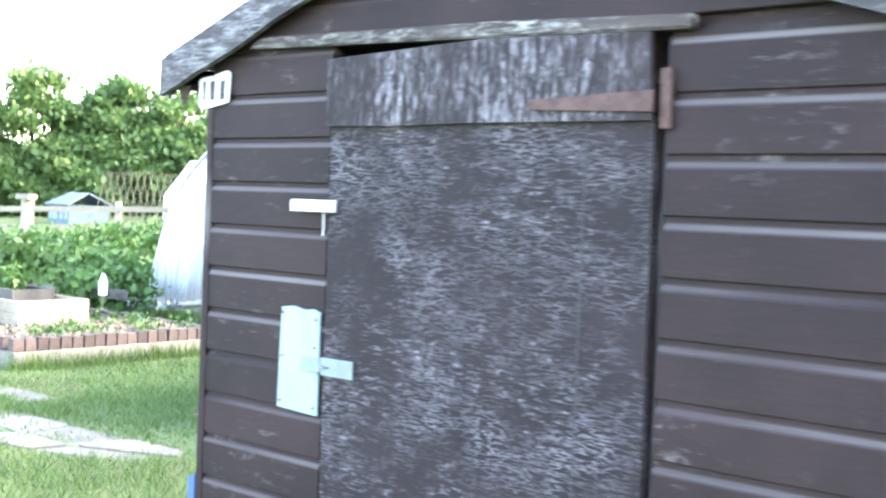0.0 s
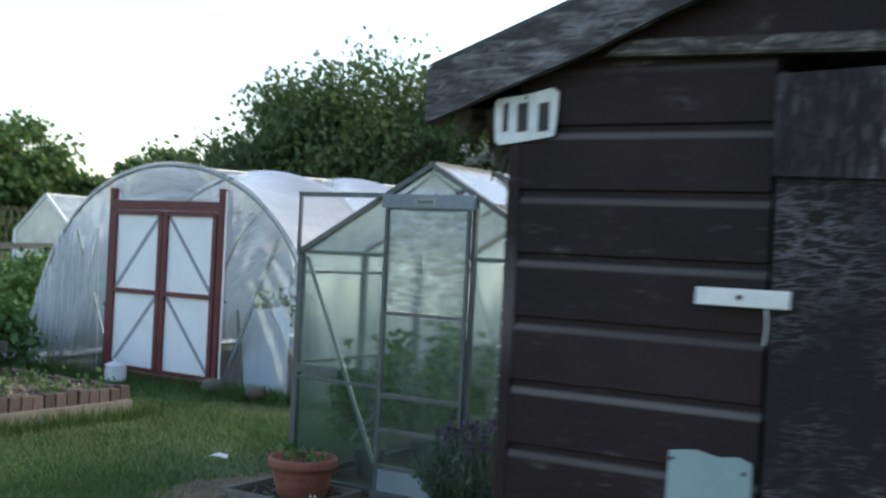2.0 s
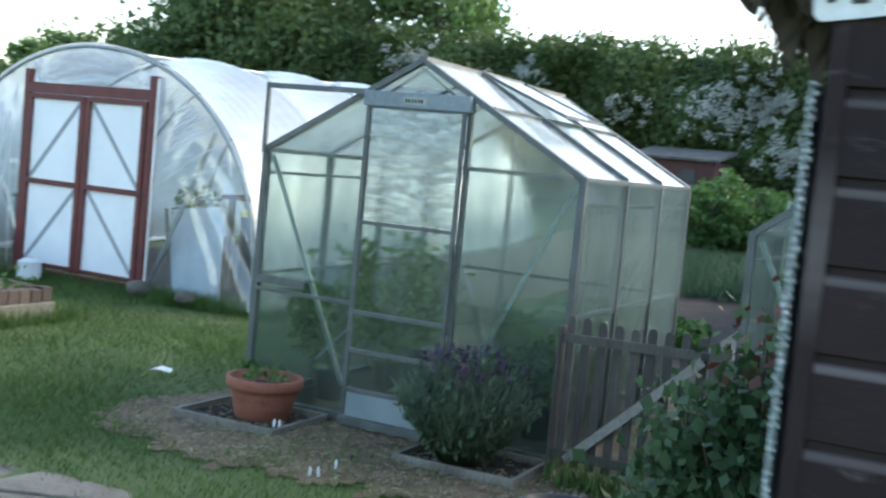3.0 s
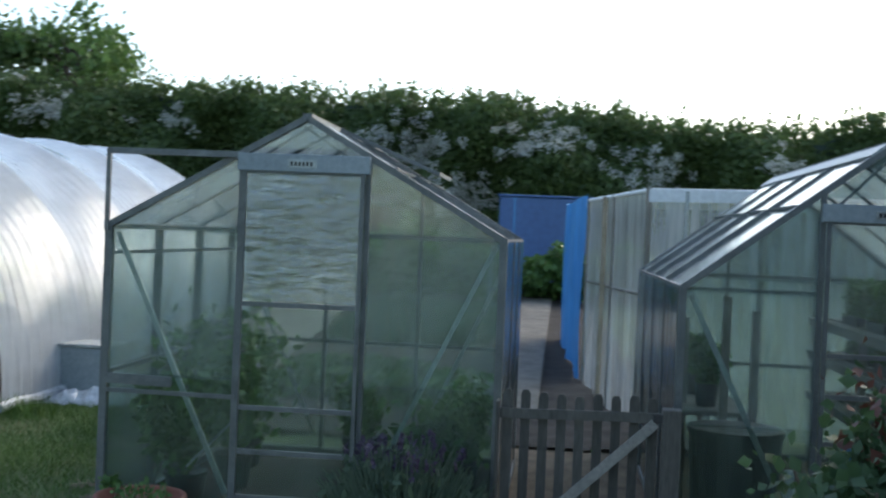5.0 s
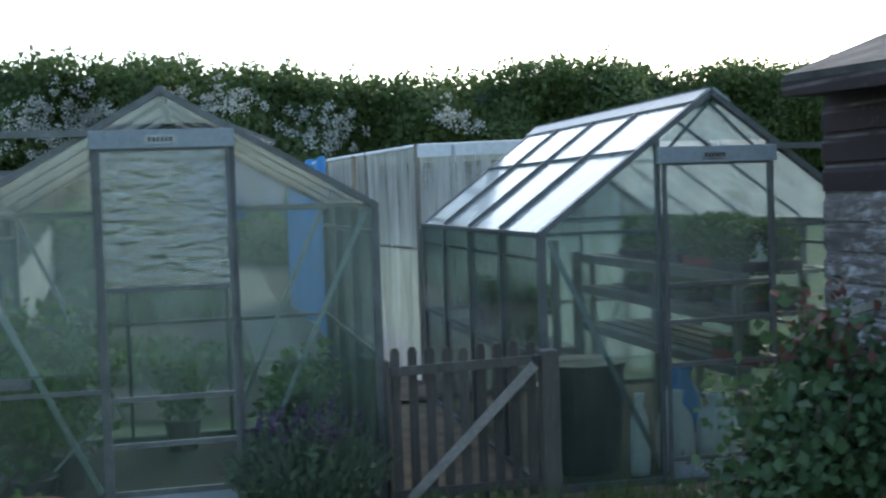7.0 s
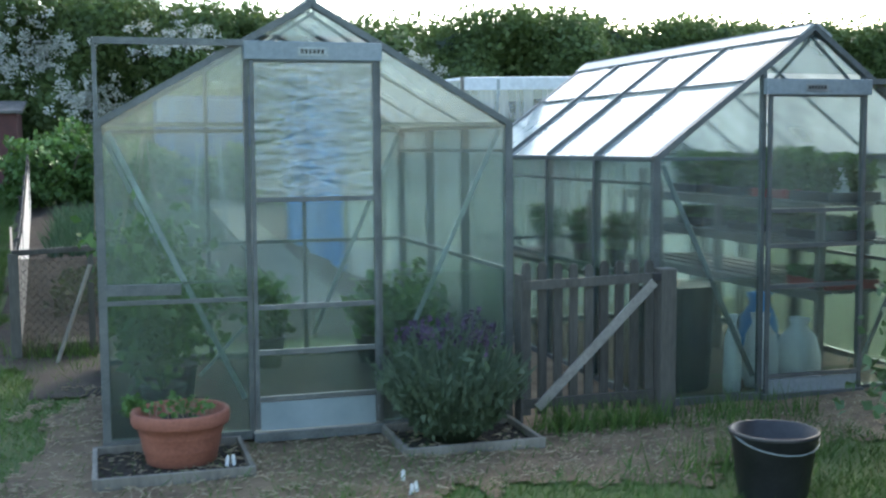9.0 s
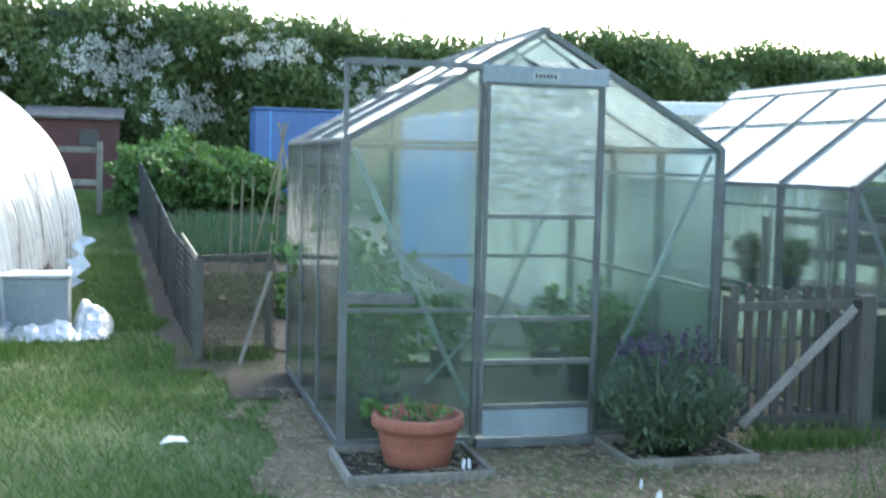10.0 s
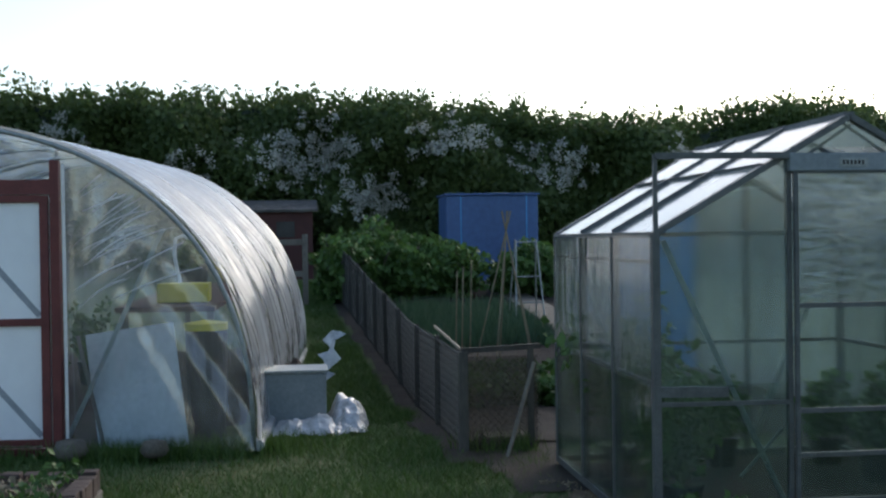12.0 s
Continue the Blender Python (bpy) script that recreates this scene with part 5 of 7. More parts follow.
def rose_bush():
    c = np.array([0.12, 2.2, 0.0])
    rose = thing("rose_bush", tuple(c), "leafy rose bush with red young shoots beside the shed", "rose bush")
    r = np.random.default_rng(21)
    n = 34
    ang = r.uniform(0, math.tau, n)
    base = np.column_stack([c[0] + 0.05 * np.cos(ang), c[1] + 0.06 * np.sin(ang), np.zeros(n)])
    reach = r.uniform(0.15, 1, n)
    tip = np.column_stack([c[0] + 0.02 + 0.46 * np.cos(ang) * reach, c[1] + 0.55 * np.sin(ang) * reach, 1.0 - 0.38 * reach + r.normal(0, 0.09, n)])
    tip[:, 0] = np.minimum(tip[:, 0], 0.35)
    mid = 0.5 * (base + tip) + np.array([0, 0, 0.12])
    sticks("stem_growth", np.concatenate([base, mid]), np.concatenate([mid, tip]), 0.005, "bark", rose)
    t = r.uniform(0.15, 1.0, (7000, 1))
    k = r.integers(0, n, 7000)
    way = np.where(t < 0.5, base[k] + (mid[k] - base[k]) * t * 2, mid[k] + (tip[k] - mid[k]) * (t * 2 - 1))
    p = way + r.normal(0, 0.075, (7000, 3))
    p[:, 2] = np.maximum(p[:, 2], 0.03)
    p = p[p[:, 0] < 0.385]
    leaves("leaves", p, 0.036, "rose", rose, 22, 1.35)
    hi = tip[np.argsort(-tip[:, 2])[:9]]
    k = r.integers(0, len(hi), 150)
    q = hi[k] + r.normal(0, 0.07, (150, 3))
    leaves("young_growth", q[q[:, 0] < 0.345], 0.034, "rosered", rose, 23, 1.5)
    low = clump(4200, (c[0] + 0.02, c[1] - 0.2, 0.22), (0.36, 0.36, 0.3), 24)
    low = low[(low[:, 2] > 0.0) & (low[:, 0] < 0.385)]
    leaves("low_growth", low, 0.034, "rose", rose, 25, 1.6)


rose_bush()


def bucket():
    at = (-0.62, 2.5, 0.0)
    b = thing("bucket", at, "empty black plastic builder's bucket standing on the grass", "bucket")
    part("body", lathe([(0.13, 0.0), (0.133, 0.004), (0.165, 0.245), (0.172, 0.247), (0.174, 0.262), (0.168, 0.265), (0.16, 0.262), (0.128, 0.012), (0.02, 0.01)], at, 36), "black", b, smooth=True)
    part("handle", tube([(at[0] + 0.172 * math.cos(a), at[1] - 0.172 * abs(math.sin(a)) * 0.95 - 0.004, at[2] + 0.25 - 0.05 * abs(math.sin(a))) for a in [math.pi * i / 14 for i in range(15)]], 0.004, 6), "zinc", b)


bucket()


def gate():
    y = 3.853
    g = thing("garden_gate", (-0.8, y, 0), "grey weathered picket gate with a diagonal brace", "gate")
    r = random.Random(6)
    for i in range(9):
        x = -1.135 + i * 0.083
        h = 0.80 + r.uniform(-0.012, 0.012)
        pts = [(x - 0.022, y + 0.02, 0.05), (x + 0.022, y + 0.02, 0.05), (x + 0.022, y + 0.02, h - 0.02), (x + 0.012, y + 0.02, h), (x - 0.012, y + 0.02, h), (x - 0.022, y + 0.02, h - 0.02)]
        part("picket", prism(pts, (0, 1, 0), 0.016), "gatewood", g)
    part("rail", bar((-1.17, y, 0.697), (-0.44, y, 0.712), 0.02, 0.045, side=(0, 0, 1)), "gatewood", g)
    part("rail", bar((-1.17, y, 0.11), (-0.45, y, 0.115), 0.02, 0.045, side=(0, 0, 1)), "gatewood", g)
    part("brace", bar((-0.46, y - 0.018, 0.69), (-1.09, y - 0.018, 0.09), 0.045, 0.014), "bracewood", g)
    part("latch", box(-0.47, -0.395, y - 0.03, y - 0.012, 0.695, 0.735, 0.004), "ink", g)
    for x in (-0.385, -1.178):
        p = thing("gate_post", (x, y, 0), "square grey timber gate post", "post", "gate posts")
        w = 0.043 if x > -1 else 0.008
        part("shaft", box(x - w, x + w, y - 0.035, y + 0.055, -0.05, 0.755, 0.005), "gatewood", p)


gate()


def small_litter():
    s = tagged(finish("paper_scrap", bpy.data.meshes.new("paper_scrap"), M["white"]), "crumpled white scrap of paper on the grass", "litter")
    bm = prism([(-3.96, 4.11, 0.04), (-3.90, 4.09, 0.055), (-3.83, 4.15, 0.035), (-3.85, 4.19, 0.05), (-3.92, 4.17, 0.06)], (0.1, 0.1, 1), 0.004)
    bm.to_mesh(s.data)
    bm.free()
    for x, y, a in ((-1.99, 2.9, 0.2), (-1.95, 2.93, -0.3), (-2.64, 3.55, 0.3), (-2.60, 3.56, -0.2), (-1.97, 3.1, 0.1)):
        l = tagged(part("plant_label", prism([(x - 0.0075, y, -0.03), (x + 0.0075, y, -0.03), (x + 0.0075 + a * 0.03, y, 0.048), (x + a * 0.03, y, 0.062), (x - 0.0075 + a * 0.03, y, 0.048)], (0, 1, 0.2), 0.002), "white"), "white plastic plant label stuck in the earth", "plant label", "plant labels")


small_litter()


# ---- inside the greenhouses ----
def pot_plant(x, y, z, r, h, seed, mat="veg", label="young tomato plant in a black pot"):
    p = thing("potted_plant", (x, y, z), label, "plant", "greenhouse plants")
    part("pot", lathe([(r * 0.75, 0), (r, r * 1.7), (r * 1.05, r * 1.7), (r * 1.05, r * 1.85), (r * 0.9, r * 1.8), (r * 0.2, r * 1.6)], (x, y, z), 18), "black", p)
    g = np.random.default_rng(seed)
    n = 9
    tip = np.column_stack([x + g.normal(0, h * 0.22, n), y + g.normal(0, h * 0.22, n), z + r * 1.6 + h * g.uniform(0.5, 1, n)])
    base = np.repeat([[x, y, z + r * 1.5]], n, 0)
    sticks("stem_growth", base, tip, 0.004, mat, p)
    t = g.uniform(0.3, 1, (650, 1))
    k = g.integers(0, n, 650)
    leaves("leaves", base[k] * (1 - t) + tip[k] * t + g.normal(0, h * 0.09, (650, 3)), 0.045, mat, p, seed, 1.7)


for i, (x, y, h) in enumerate([(-2.85, 4.45, 0.7), (-2.75, 5.0, 0.85), (-2.85, 5.6, 0.75), (-1.5, 4.5, 0.42), (-1.45, 5.1, 0.5), (-1.5, 5.65, 0.45), (-2.15, 5.75, 0.4)]):
    pot_plant(x, y, 0.0, 0.11, h, 40 + i)
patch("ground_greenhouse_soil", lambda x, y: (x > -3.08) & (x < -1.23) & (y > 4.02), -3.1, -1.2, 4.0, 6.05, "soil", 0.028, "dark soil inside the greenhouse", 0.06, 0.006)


def staging():
    s = thing("greenhouse_staging", (1.15, 5.6, 0), "timber and slatted staging with three shelves", "shelving")
    for y in (4.35, 5.5, 6.7):
        for x in (0.86, 1.44):
            part("leg", box(x - 0.022, x + 0.022, y - 0.022, y + 0.022, 0.0, 1.02, 0.003), "timber", s)
    for z in (0.52, 0.80, 1.03):
        for k in range(5):
            x = 0.86 + k * 0.14
            part("slat", box(x - 0.05, x + 0.05, 4.3, 6.8, z - 0.01, z + 0.01), "timber", s)
        part("bearer", box(0.82, 0.84, 4.3, 6.8, z - 0.05, z - 0.012), "timber", s)


staging()


def seed_tray(x, y, z, w, d, seed, mat="veg", h=0.08, tray="black"):
    t = thing("seed_tray", (x, y, z), "plastic seed tray of green seedlings on the staging", "seed tray", "seed trays")
    bm = box(x - w / 2, x + w / 2, y - d / 2, y + d / 2, z, z + 0.055, 0.004)
    part("tray", bm, tray, t)
    g = np.random.default_rng(seed)
    p = np.column_stack([g.uniform(x - w / 2, x + w / 2, 1300), g.uniform(y - d / 2, y + d / 2, 1300), z + 0.06 + h * g.beta(1.2, 1.8, 1300)])
    leaves("seedlings", p, 0.035, mat, t, seed)


for i, (x, y, z, h, tr) in enumerate([(1.05, 4.5, 1.042, 0.22, "black"), (1.1, 5.0, 1.042, 0.26, "redplastic"), (1.1, 5.5, 1.042, 0.2, "black"), (1.1, 6.1, 1.042, 0.24, "black"), (1.1, 4.6, 0.812, 0.06, "black"), (1.1, 5.3, 0.812, 0.07, "black"), (1.05, 4.5, 0.532, 0.05, "redplastic"), (1.1, 6.0, 0.812, 0.06, "black")]):
    seed_tray(x, y, z, 0.36, 0.4, 70 + i, "veg", h, tr)


def sack(x, y, z, w, h, mat, label, seed):
    s = thing("plastic_bag", (x, y, z), label, "bag", "bags in the greenhouse")
    r = random.Random(seed)
    prof = [(w * 0.42, 0), (w * 0.52, h * 0.08), (w * 0.5, h * 0.4), (w * 0.42, h * 0.7), (w * 0.2, h * 0.88), (w * 0.26, h)]
    bm = lathe(prof, (x, y, z), 16)
    for v in bm.verts:
        v.co += Vector((r.uniform(-1, 1), r.uniform(-1, 1), 0)) * w * 0.06
    part("bag_body", bm, mat, s, smooth=True)


sack(0.46, 4.32, 0.0, 0.2, 0.42, "white", "white plastic bag on the greenhouse floor", 1)
sack(0.72, 4.34, 0.0, 0.24, 0.38, "white", "knotted white plastic bag on the greenhouse floor", 2)
sack(0.62, 4.6, 0.0, 0.26, 0.5, "blue", "blue plastic compost bag on the greenhouse floor", 3)
sack(0.22, 4.22, 0.0, 0.1, 0.44, "white", "tall white plastic container by the glass", 4)
sack(1.0, 4.36, 1.04, 0.1, 0.2, "white", "white plastic bottle on the top shelf", 5)


def upright_boards():
    for i, (x, y, h) in enumerate([(-0.02, 4.85, 1.24), (0.16, 5.0, 1.16), (-0.2, 5.2, 1.1)]):
        b = thing("timber_post", (x, y, 0), "loose grey timber batten standing in the greenhouse", "timber", "standing battens")
        part("shaft", box(x - 0.022, x + 0.022, y - 0.02, y + 0.02, 0, h, 0.003), "timber", b)
    w = thing("work_bench", (-0.08, 5.6, 0), "low dark wooden bench along the glass", "bench")
    part("top", box(-0.28, 0.12, 4.9, 6.8, 0.58, 0.61, 0.004), "timber", w)
    for x in (-0.25, 0.09):
        for y in (4.95, 6.75):
            part("leg", box(x - 0.02, x + 0.02, y - 0.02, y + 0.02, 0, 0.579), "timber", w)
    for i, y in enumerate((5.1, 5.6, 6.2)):
        pot_plant(-0.08, y, 0.612, 0.07, 0.22, 90 + i, "veg", "small green plant in a black pot on the bench")
    d = thing("storage_tub", (0.0, 4.5, 0.0), "dark storage tub on the greenhouse floor", "tub")
    part("body", lathe([(0.2, 0), (0.235, 0.56), (0.245, 0.56), (0.245, 0.59), (0.21, 0.59), (0.02, 0.56)], (0.0, 4.5, 0.0), 24), "black", d)


upright_boards()


# ---- netting cage with blue sheeting ----
def net_cage():
    c = thing("net_cage", (0.6, 10, 0.1), "tall garden cage clad in white netting", "net cage")
    a, b, d = Vector((-0.27, 7.6, 0)), Vector((-0.67, 10.3, 0)), Vector((-0.86, 13.0, 0))
    top = 1.92

    def wall(p, q, name, mat, z0=0.02, z1=top):
        n = 24
        bm = bmesh.new()
        u = (q - p)
        nrm = Vector((-u.y, u.x, 0)).normalized()
        rows = []
        for i in range(n + 1):
            f = i / n
            rows.append([bm.verts.new(p + u * f + nrm * (0.018 * math.sin(f * 29) * (1 - k / 8) + 0.012 * math.sin(f * 61 + k)) + Vector((0, 0, z0 + (z1 - z0) * k / 8))) for k in range(9)])
        for r0, r1 in zip(rows, rows[1:]):
            for k in range(8):
                bm.faces.new((r0[k], r1[k], r1[k + 1], r0[k + 1]))
        part(name, bm, mat, c, smooth=True)

    e = Vector((2.4, 7.65, 0))
    wall(a, b, "net_side", "net")
    wall(a, e, "net_front", "net")
    bm = bmesh.new()
    q = [a + Vector((0, 0, top)), e + Vector((0, 0, top + 0.05)), Vector((2.2, 13, top + 0.05)), d + Vector((0, 0, top))]
    bm.faces.new([bm.verts.new(v) for v in q])
    part("net_roof", bm, "net", c)
    for p in (a, a.lerp(b, 0.5), b, b.lerp(d, 0.5), d, a.lerp(e, 0.33), a.lerp(e, 0.66), e):
        part("post", tube([p + Vector((0, 0, -0.05)), p + Vector((0, 0, top + 0.02))], 0.022, 8), "timber", c)
    part("top_rail", tube([a + Vector((0, 0, top)), b + Vector((0, 0, top)), d + Vector((0, 0, top))], 0.018), "white", c)
    part("top_rail", tube([a + Vector((0, 0, top)), e + Vector((0, 0, top + 0.05))], 0.018), "white", c)
    part("mid_rail", tube([a + Vector((0, 0, 1.1)), b + Vector((0, 0, 1.1))], 0.012), "timber", c)
    part("mid_rail", tube([a + Vector((0, -0.03, 1.27)), e + Vector((0, -0.03, 1.27))], 0.014), "zinc", c)
    part("post", tube([a.lerp(e, 0.11) + Vector((0, -0.03, -0.05)), a.lerp(e, 0.11) + Vector((0, -0.03, top))], 0.018, 8), "zinc", c)
    part("post", tube([a.lerp(b, 0.62) + Vector((-0.03, 0, -0.05)), a.lerp(b, 0.62) + Vector((-0.03, 0, top))], 0.024, 8), "plank", c)
    part("top_band", prism([a + Vector((0, -0.035, top - 0.09)), e + Vector((0, -0.035, top - 0.04)), e + Vector((0, -0.035, top + 0.06)), a + Vector((0, -0.035, top + 0.01))], (0, 1, 0), 0.008), "whiteboard", c, "white band along the cage top")
    # blue sheet hung on the far end of the side
    t = thing("blue_tarpaulin", tuple((b + d) / 2), "bright blue tarpaulin hung on the cage side", "tarpaulin")
    bm = bmesh.new()
    rows = []
    u = d - b
    nrm = Vector((-u.y, u.x, 0)).normalized()
    for i in range(41):
        f = i / 40
        z_top = top + 0.05 - 0.06 * math.sin(f * math.pi * 3) ** 2
        z_bot = float(ground_z(0, (b + u * f).y)) + 0.03
        rows.append([bm.verts.new(b + u * f + nrm * (0.04 + 0.03 * math.sin(f * 17) + 0.015 * math.sin(f * 43 + k * 0.5)) + Vector((0, 0, z_bot + (z_top - z_bot) * k / 10))) for k in range(11)])
    for r0, r1 in zip(rows, rows[1:]):
        for k in range(10):
            bm.faces.new((r0[k], r1[k], r1[k + 1], r0[k + 1]))
    part("sheet", bm, "blue", t, smooth=True)


net_cage()


# ---- fenced plot ----
def fence_x(y):
    return -3.68 - 0.045 * (y - 6.61)


def plot_fence():
    f = thing("wire_fence", (-3.7, 10, 0.1), "low wire netting fence on weathered grey posts", "fence")
    ys = [6.61 + 1.12 * i for i in range(13)]
    hgt = lambda y: 0.68 + 0.018 * (y - 6.6)  # noqa: E731
    r = random.Random(12)
    for i, y in enumerate(ys):
        x, z = fence_x(y), float(ground_z(fence_x(y), y))
        w = 0.032 if i == 0 else 0.02
        part("post", bar((x, y, z - 0.05), (x + r.uniform(-0.02, 0.02), y, z + hgt(y) + (0.02 if i else 0.02)), w * 2, w * 2), "gatewood", f)
    for x in (-3.2,):
        part("post", bar((x, 6.63, -0.05), (x, 6.63, 0.72), 0.04, 0.04), "gatewood", f)
    a, b = [], []
    cell = 0.055
    def run(px, py, n, length, dx, dy):
        m = int(length / cell)
        for i in range(m):
            for s in (1, -1):
                for k in range(12):
                    q0, q1 = (i + (k % 2 if s > 0 else (k + 1) % 2)) * cell, (i + ((k + 1) % 2 if s > 0 else k % 2)) * cell
                    x0, y0, x1, y1 = px + dx * q0, py + dy * q0, px + dx * q1, py + dy * q1
                    h0, g0, g1 = hgt(y0) / 12, float(ground_z(x0, y0)), float(ground_z(x1, y1))
                    a.append((x0, y0, g0 + 0.01 + h0 * k))
                    b.append((x1, y1, g1 + 0.01 + h0 * (k + 1)))
    run(fence_x(6.61), 6.61, 0, 13.4, -0.045, 0.999)
    run(fence_x(6.61), 6.62, 0, 0.6, 1.0, 0.0)
    sticks("netting", a, b, 0.0016, "mesh", f, "grey wire netting")
    for pts in ([(fence_x(y) + 0.022, y) for y in ys], [(fence_x(6.61) + 0.03 + 0.1 * i, 6.645) for i in range(6)]):
        bm = bmesh.new()
        cols = [[bm.verts.new((px, py, float(ground_z(px, py)) + q * (hgt(py) - 0.03) + 0.012)) for q in (0.0, 0.5, 1.0)] for px, py in pts]
        for c0, c1 in zip(cols, cols[1:]):
            for j in range(2):
                bm.faces.new((c0[j], c1[j], c1[j + 1], c0[j + 1]))
        part("fine_mesh", bm, "shade", f, "dark fine mesh behind the wire")
    part("top_wire", tube([(fence_x(y), y, float(ground_z(fence_x(y), y)) + hgt(y) + r.uniform(-0.02, 0.01)) for y in ys], 0.006, 6), "mesh", f)
    part("top_rail", bar((-3.69, 6.61, 0.70), (-3.13, 6.63, 0.72), 0.03, 0.035, side=(0, 0, 1)), "gatewood", f)
    part("white_batten", bar((-3.69, 6.64, 0.71), (-3.76, 7.6, 0.80), 0.014, 0.018, side=(0, 0, 1)), "plank", f, "pale batten along the fence top")
    p = thing("prop", (-3.3, 6.4, 0), "bare pole leaning beside the greenhouse", "pole")
    part("shaft", tube([(-3.42, 6.35, 0.0), (-3.2, 6.5, 0.62)], 0.014, 8), "timber", p)
    s = thing("paving_slab", (-3.35, 6.9, 0), "loose pale concrete slab on the soil", "slab")
    part("body", box(-3.5, -3.17, 6.75, 7.0, 0.02, 0.07, 0.006), "stone", s)


plot_fence()


def plot_crops():
    r = np.random.default_rng(31)
    row = thing("onion_rows", (-2.6, 13, 0.3), "dense rows of upright green onion leaves", "vegetables", kind="stuff")
    n = 9000
    xy = np.column_stack([r.uniform(-3.7, -1.75, n), r.uniform(12.0, 15.8, n)])
    xy[:, 1] = np.round(xy[:, 1] / 0.28) * 0.28 + r.normal(0, 0.04, n)
    blades("onion_leaves", xy, 0.23, 0.02, "onion", row, 32, 0.35)
    beds = thing("leaf_crops", (-2.4, 9, 0.1), "low dark green leafy crops on dug soil", "vegetables", kind="stuff")
    c = np.column_stack([r.uniform(-3.4, -1.7, 34), r.choice([8.6, 9.1, 9.6], 34) + r.normal(0, 0.06, 34)])
    k = r.integers(0, 34, 3200)
    p = np.column_stack([c[k, 0] + r.normal(0, 0.08, 3200), c[k, 1] + r.normal(0, 0.07, 3200), np.zeros(3200)])
    p[:, 2] = ground_z(p[:, 0], p[:, 1]) + 0.04 + r.uniform(0, 0.2, 3200)
    leaves("leaves", p, 0.07, "veg", beds, 33)
    for i, (x, y, rx, rz) in enumerate([(-3.7, 17.3, 0.8, 0.95), (-2.6, 17.6, 0.9, 0.8), (-0.9, 17.6, 0.8, 0.7), (0.2, 18.0, 0.8, 0.7), (-3.4, 18.2, 0.9, 1.0)]):
        z = float(ground_z(x, y))
        b = thing("fruit_bush", (x, y, z), "rounded bright green fruit bush beyond the plot", "bush", "fruit bushes")
        g = np.random.default_rng(80 + i)
        m = 12
        tip = np.column_stack([x + g.normal(0, rx * 0.4, m), y + g.normal(0, rx * 0.4, m), z + rz * g.uniform(0.5, 1, m)])
        sticks("stem_growth", np.repeat([[x, y, z]], m, 0), tip, 0.012, "bark", b)
        pts = clump(5200, (x, y, z + rz * 0.55), (rx, rx, rz * 0.62), 81 + i, 1.0)
        leaves("leaves", pts[pts[:, 2] > z], 0.07, "veg", b, 82 + i)
    # canes
    cx, cy = -2.7, 10.3
    gz = float(ground_z(cx, cy))
    w = thing("cane_wigwam", (cx, cy, gz), "wigwam of tied bamboo canes", "canes")
    for i in range(5):
        a = i * math.tau / 5 + 0.4
        part("cane", tube([(cx + 0.36 * math.cos(a), cy + 0.36 * math.sin(a), gz), (cx - 0.05 * math.cos(a), cy - 0.05 * math.sin(a), gz + 1.68)], 0.008, 6), "cane", w)
    for i, (x, y) in enumerate([(-3.05, 11.2), (-2.9, 11.6), (-3.2, 10.6)]):
        z = float(ground_z(x, y))
        c1 = thing("garden_cane", (x, y, z), "single upright bamboo cane in the soil", "cane", "single canes")
        part("cane", tube([(x, y, z - 0.05), (x + 0.03, y, z + 1.05)], 0.008, 6), "cane", c1)
    lx, ly = -1.73, 14.2
    z = float(ground_z(lx, ly))
    l = thing("step_trestle", (lx, ly, z), "pale painted metal A-frame trestle", "trestle")
    for s in (-1, 1):
        for e in (-1, 1):
            part("leg", tube([(lx + s * 0.2, ly + e * 0.3, z), (lx + s * 0.14, ly + e * 0.03, z + 1.15)], 0.011, 8), "zinc", l)
    for k in (0.3, 0.65, 1.12):
        part("rung", tube([(lx - 0.2 + 0.05 * k, ly - 0.3 + 0.23 * k, z + k), (lx + 0.2 - 0.05 * k, ly - 0.3 + 0.23 * k, z + k)], 0.009, 8), "zinc", l)


plot_crops()


def blue_container():
    z = float(ground_z(-1.2, 20))
    t = thing("blue_tank", (-1.27, 20.2, z), "large square blue plastic sided tank", "tank")
    part("body", box(-2.13, -0.4, 19.7, 20.8, z - 0.05, 2.27, 0.03), "bluetank", t)
    for x in (-1.85, -0.62):
        part("seam", box(x - 0.012, x + 0.012, 19.688, 19.697, z, 2.25), "blue", t)
    part("rim", box(-2.16, -0.37, 19.66, 20.84, 2.272, 2.31, 0.01), "bluetank", t)


blue_container()


